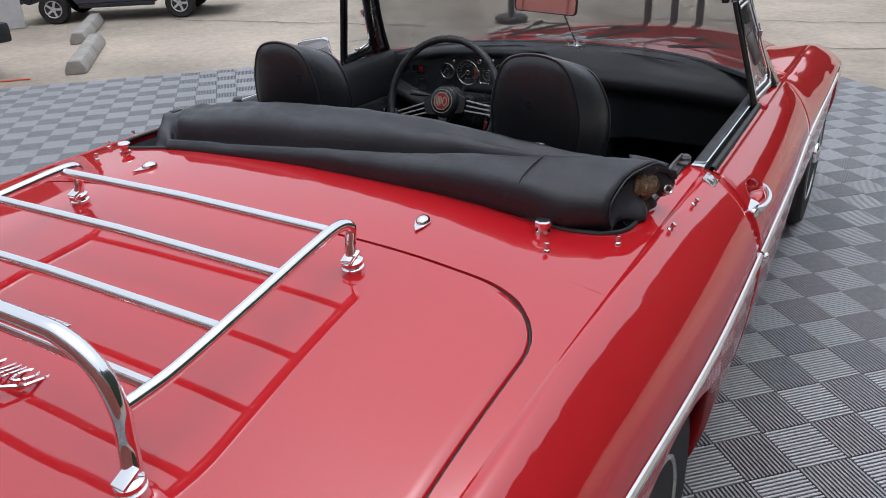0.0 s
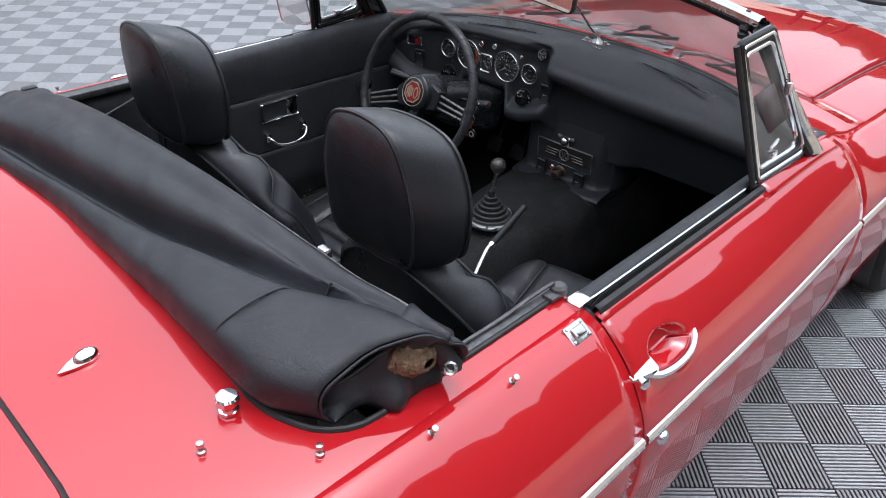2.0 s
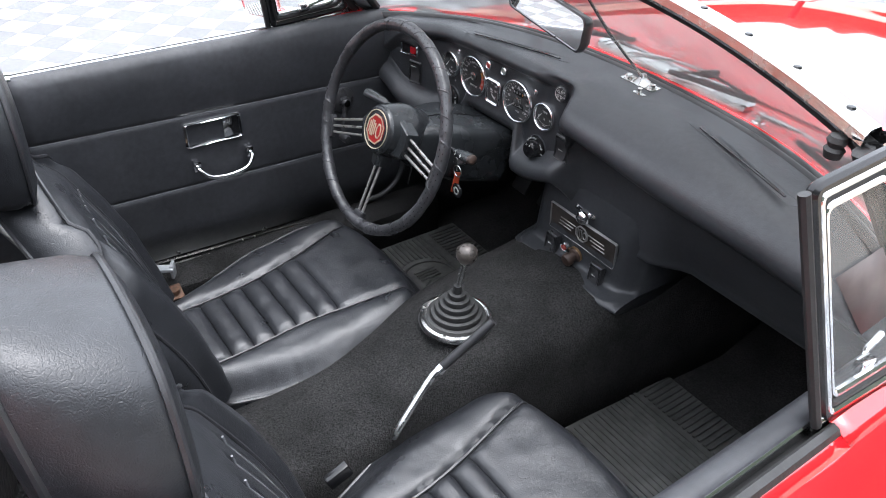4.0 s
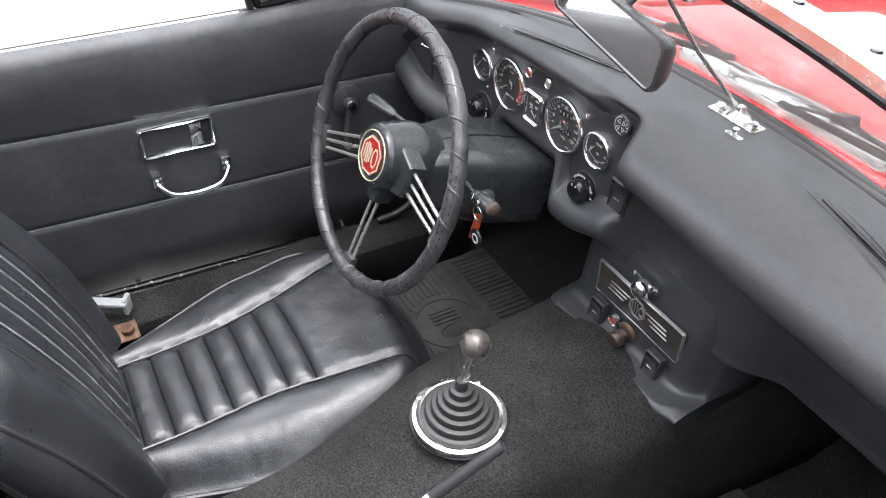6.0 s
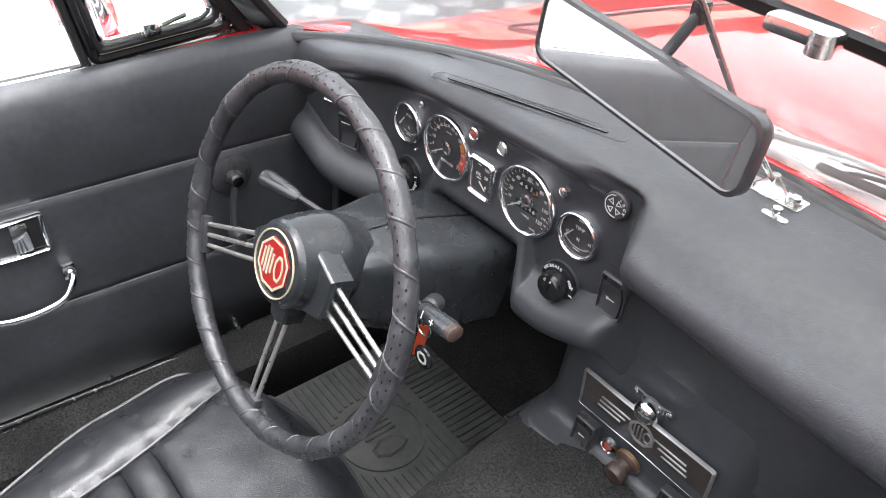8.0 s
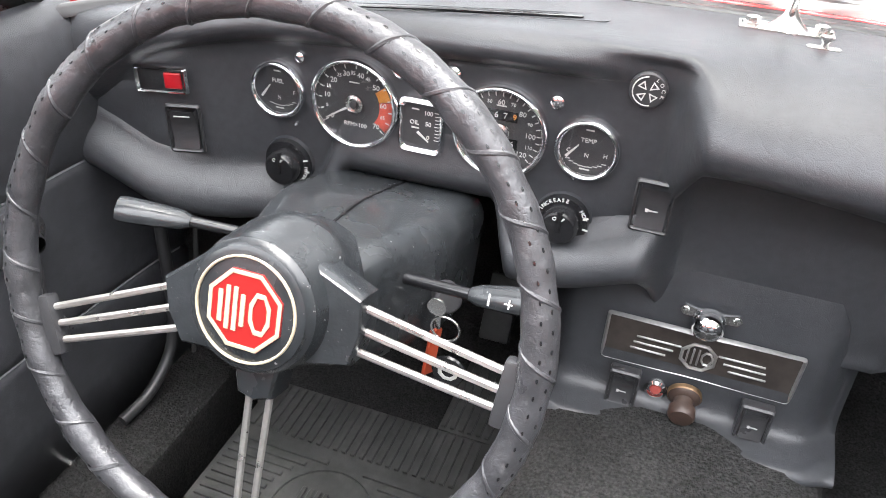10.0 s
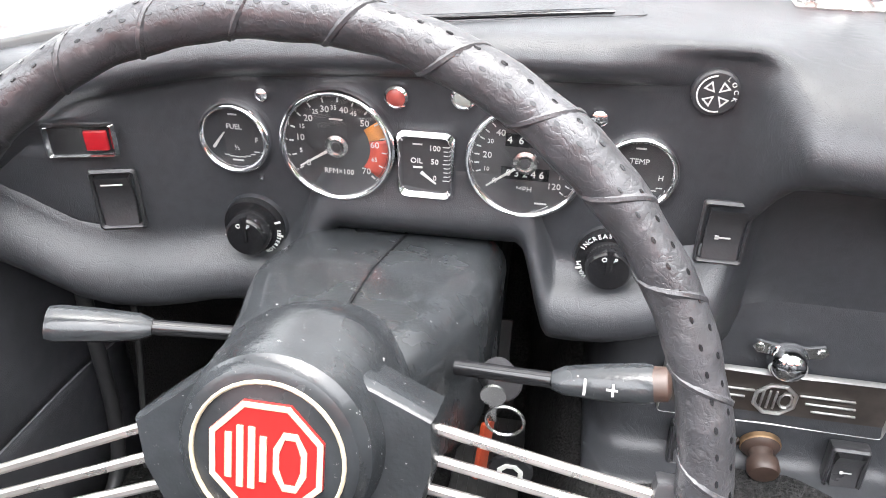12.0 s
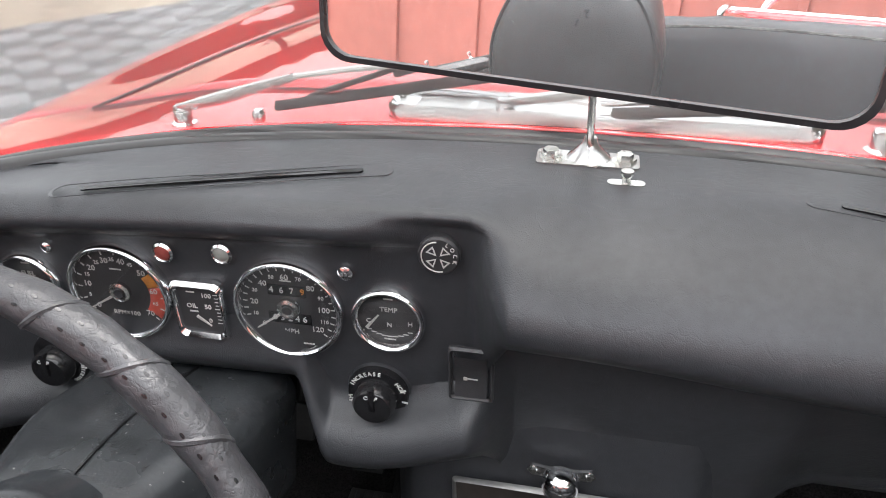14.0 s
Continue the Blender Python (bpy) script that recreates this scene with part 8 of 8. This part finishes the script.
mat_thing(-0.362, -0.205, 0.34, 0.41, True)
mat_thing(0.345, -0.150, 0.36, 0.40, False)
for x, y, z, w, h in ((-0.445, 0.16, 0.33, 0.055, 0.05), (-0.345, 0.16, 0.33, 0.055, 0.05), (-0.245, 0.17, 0.31, 0.045, 0.10)):
    bm = bmesh.new()
    rbox(bm, w, 0.012, h, 0.004, Matrix.Translation((x, y, z)) @ Matrix.Rotation(radians(-30), 4, "X"))
    tube(bm, [(x, y + 0.01, z), (x + 0.005, y + 0.09, z + 0.14), (x + 0.005, y + 0.12, z + 0.30)], 0.007, 8)
    part("pedal", bm, RUBBER, car, "rubber-faced pedal")
# draught seals round the front of the door openings, and a cable under the driver's dashboard
for side in (1, -1):
    bm = bmesh.new()
    tube(bm, smooth_line([(side * x, y, z) for x, y, z in ((0.580, -0.112, 0.665), (0.577, -0.117, 0.605), (0.575, -0.123, 0.522), (0.575, -0.127, 0.435), (0.576, -0.143, 0.374), (0.579, -0.185, 0.340), (0.586, -0.23, 0.330))], 6), 0.0070, 10)
    part("door_seal", bm, SEAL, car, "black draught seal along the door opening")
bm = bmesh.new()
tube(bm, smooth_line([(-0.545, -0.09, 0.61), (-0.550, -0.10, 0.50), (-0.558, -0.125, 0.36)], 5), 0.003, 6)
part("dash_cable", bm, RUBBER, car)


# ---- the yard round the car ----
def parking_stop(cx, cy, ang, length=1.7):
    bm = bmesh.new()
    prof = [(-0.085, 0.0), (-0.085, 0.045), (-0.05, 0.115), (0.05, 0.115), (0.085, 0.045), (0.085, 0.0)]
    rows = [[Vector((x, y, -0.025 + z + 0.003 * noise.noise(Vector((x * 20, y * 4, cx))))) for x, z in prof] for y in steps(-length / 2, length / 2, 18)]
    vs = sheet(bm, rows, closed=True)
    bm.faces.new(vs[0]), bm.faces.new(vs[-1])
    ob = part("parking_stop", bm, STOPCONCRETE, bevel=0.012)
    ob.matrix_world = pose(cx, cy, 0, 0, 0, ang)
    tagged(ob, "worn grey concrete parking stop on the yard", "parking stop", group="parking stops")


parking_stop(-5.52, 2.08, 46, 1.45)
parking_stop(-6.78, 3.04, 46, 1.45)


def build_suv():
    """A dark off-road wagon seen from the side, far off; length along its own x."""
    at = (-7.50, 4.18, -0.025)
    suv = empty("parked_wagon", "dark blue off-road wagon with silver wheels parked in the yard", "car", at)
    suv.rotation_euler = (0, 0, radians(36.8))
    suv.scale = (0.646, 0.646, 0.646)
    bm = bmesh.new()
    side = [(-1.62, 0.40), (-1.66, 0.66), (-1.62, 0.90), (-0.75, 0.96), (-0.45, 1.50), (1.75, 1.56), (1.95, 0.93), (2.0, 0.40), (1.6, 0.34), (1.46, 0.52), (1.16, 0.60), (0.86, 0.52), (0.76, 0.31), (-0.68, 0.31), (-0.78, 0.52), (-1.08, 0.60), (-1.38, 0.52), (-1.48, 0.34)]
    prism(bm, side, 1.66, Matrix.Translation((0, 0.83, 0)) @ Matrix.Rotation(radians(90), 4, "X"))
    part("body", bm, NAVY, suv, bevel=0.03)
    for s in (-1, 1):
        for pts in ([(-0.62, 0.98), (-0.36, 1.43), (0.40, 1.46), (0.40, 0.98)], [(0.50, 0.98), (0.50, 1.46), (1.62, 1.48), (1.75, 1.00)]):
            bm = bmesh.new()
            prism(bm, pts, 0.012, Matrix.Translation((0, s * 0.838 + (0.006), 0)) @ Matrix.Rotation(radians(90), 4, "X"))
            part("side_window", bm, DARKGLASS, suv)
        bm = bmesh.new()
        rbox(bm, 1.35, 0.10, 0.07, 0.02, Matrix.Translation((0.04, s * 0.80, 0.29)))
        part("side_step", bm, PLASTIC, suv)
    for x in (-1.08, 1.16):
        for s in (-1, 1):
            bm = bmesh.new()
            m = Matrix.Translation((x, s * 0.76, 0.262)) @ Matrix.Rotation(radians(-90 * s), 4, "X")
            lathe(bm, [(0.15, -0.10), (0.24, -0.11), (0.262, -0.07), (0.262, 0.07), (0.24, 0.11), (0.15, 0.10)], m, 36)
            w = part("wheel", bm, TYRE, suv)
            bm = bmesh.new()
            lathe(bm, [(0.155, 0.095), (0.148, 0.115), (0.13, 0.095), (0.07, 0.08), (0.05, 0.10), (0, 0.105)], m, 30)
            part("rim", bm, SILVERPAINT, w)
            for k in range(5):
                bm = bmesh.new()
                rbox(bm, 0.10, 0.04, 0.025, 0.008, m @ Matrix.Rotation(2 * math.pi * k / 5, 4, "Z") @ Matrix.Translation((0.10, 0, 0.095)))
                part("rim_spoke", bm, SILVERPAINT, w)
    for x in (-1.68, 2.04):
        bm = bmesh.new()
        rbox(bm, 0.12, 1.60, 0.16, 0.03, Matrix.Translation((x, 0, 0.44)))
        part("bumper", bm, PLASTIC, suv)


build_suv()

# white shed wall at the yard's far edge, dark post before it
bm = bmesh.new()
rbox(bm, 0.62, 0.12, 2.6, 0.01, pose(-8.08, 2.79, 1.28, 0, 0, 56.5))
tagged(part("wall_white", bm, WHITEWALL), "plain white outbuilding wall", "wall", kind="structure")
bm = bmesh.new()
rbox(bm, 0.10, 0.10, 2.4, 0.01, pose(-8.02, 2.66, 1.18, 0, 4, 20))
tagged(part("timber_post", bm, DARKTRIM), "weathered dark timber post", "post")
bm = bmesh.new()
rbox(bm, 1.6, 0.06, 2.0, 0.01, pose(-8.55, 1.55, 0.98, 0, 0, 62))
tagged(part("fence_panel", bm, REDWALL), "faded red board panel", "fence panel")

# dark bin, cords
bin_ = empty("waste_bin", "dark plastic bin with cords on the concrete beside the tiles", "bin", (-5.86, 1.03, -0.025))
bm = bmesh.new()
rows = [[Vector((x * k, y * k, z)) for x, y in rounded(0.5, 0.5, 0.08)] for k, z in ((0.80, 0.0), (0.85, 0.05), (1.0, 0.80), (1.08, 0.82), (1.08, 0.86), (0.95, 0.90))]
vs = sheet(bm, rows, closed=True)
bm.faces.new(vs[0]), bm.faces.new(vs[-1])
part("bin_body", bm, DARKBIN, bin_)
bm = bmesh.new()
rbox(bm, 0.22, 0.20, 0.16, 0.03, Matrix.Translation((0.30, 0.26, 0.36)))
part("bin_handle", bm, DARKBIN, bin_)
random.seed(4)
for k in range(3):
    bm = bmesh.new()
    line = [Vector((-5.56 + (0.15 - 0.02 * k) * math.cos(u * 7 + k) + 0.02 * random.uniform(-1, 1), 1.03 + (0.12 + 0.02 * k) * math.sin(u * 7 + k), -0.010 + 0.026 * k + 0.012 * u + 0.03 * math.sin(u * 7 + 2 * k + 2)**2)) for u in steps(0, 3, 26)]
    if k == 0:
        line += [Vector((-5.50 + 0.30 * u, 1.06 + 0.22 * u + 0.02 * math.sin(9 * u), -0.016)) for u in steps(0.2, 1, 6)]
    tube(bm, smooth_line(line, 4), 0.007, 6)
    tagged(part("extension_cord", bm, ORANGECORD), "orange extension cord coiled on the concrete", "cord", group="extension cords")

# posts on heavy round feet in front of the car
for x, y in ((-2.63, 5.08), (-1.13, 4.86), (-0.87, 4.79), (-0.63, 4.72)):
    st = empty("barrier_post", "dark barrier post on a flat round foot", "post", (x, y, 0.0), group="barrier posts")
    bm = bmesh.new()
    lathe(bm, [(0.17, 0.0), (0.17, 0.025), (0.15, 0.045), (0.05, 0.055), (0.035, 0.06)], IDENT, 30)
    part("foot", bm, RUBBER, st)
    bm = bmesh.new()
    lathe(bm, [(0.034, 0.055), (0.032, 0.06), (0.032, 1.0), (0.040, 1.01), (0.035, 1.05), (0, 1.06)], IDENT, 18)
    part("pole", bm, PLASTIC, st)

# cracks in the concrete
random.seed(11)
for x0, y0, x1, y1 in ((-3.9, 3.1, -2.4, 5.2), (-6.5, 4.0, -3.0, 4.6), (0.3, 4.6, 2.6, 5.1), (-1.6, 5.6, 3.0, 6.4)):
    bm = bmesh.new()
    pts = [Vector((x0 + (x1 - x0) * u + random.uniform(-0.05, 0.05), y0 + (y1 - y0) * u + random.uniform(-0.05, 0.05), -0.0145)) for u in steps(0, 1, 22)]
    rows = [[p + Vector((0, -random.uniform(0.004, 0.012), 0)), p + Vector((0, random.uniform(0.004, 0.012), 0))] for p in pts]
    sheet(bm, rows)
    tagged(part("crack", bm, CRACK, solid=0.001), "thin dark crack in the concrete", "crack", kind="structure")


# red-panelled building behind the car, with a white band under its roof
def build_building():
    b = empty("red_building", "red panelled workshop building with a white eaves band", "building", (1.0, -4.3, -0.025))
    bm = bmesh.new()
    rbox(bm, 22, 0.25, 2.2, 0.01, Matrix.Translation((0, 0, 1.1)))
    part("wall", bm, REDWALL, b)
    for k in range(36):
        bm = bmesh.new()
        rbox(bm, 0.05, 0.03, 2.15, 0.006, Matrix.Translation((-10.8 + 0.617 * k, 0.138, 1.08)))
        part("wall_rib", bm, REDWALL, b)
    bm = bmesh.new()
    rbox(bm, 22.4, 0.3, 0.5, 0.02, Matrix.Translation((0, 0.0, 2.45)))
    part("eaves_band", bm, WHITEWALL, b)
    bm = bmesh.new()
    prism(bm, [(-11.3, 2.70), (11.3, 2.70), (11.3, 2.78), (-11.3, 2.78)], 6.0, Matrix.Translation((0, 0.45, 0)) @ Matrix.Rotation(radians(90), 4, "X"))
    part("roof", bm, WHITEWALL, b)


build_building()

# unseen far hedge line, added to close the yard and darken paint reflections
def hedge(cx, cy, ang, length, height):
    bm = bmesh.new()
    rows = []
    for x in steps(-length / 2, length / 2, int(length / 0.8)):
        row = []
        h = height * (1 + 0.25 * noise.noise(Vector((x * 0.35, cx, 0))))
        for a in steps(0, 180, 9):
            q = 1 + 0.25 * noise.noise(Vector((x * 1.3, a * 0.05, cy)))
            row.append(Vector((x + 0.3 * noise.noise(Vector((x, a, 1))), -1.2 * math.cos(radians(a)) * q, h * math.sin(radians(a))**0.5 * q - 0.02)))
        rows.append(row)
    sheet(bm, rows)
    ob = part("hedge", bm, LEAF, sharp=180)
    ob.matrix_world = pose(cx, cy, 0, 0, 0, ang)
    tagged(ob, "unseen dark green hedge, added to shape reflections in the paint", "hedge", group="hedges")


hedge(9.5, 2, 88, 40, 7.5)
hedge(-2, 24, 2, 60, 3.0)
hedge(-12.6, -3.2, 86, 17, 3.4)
hedge(-24, 10, 90, 44, 2.8)

place_tiles()
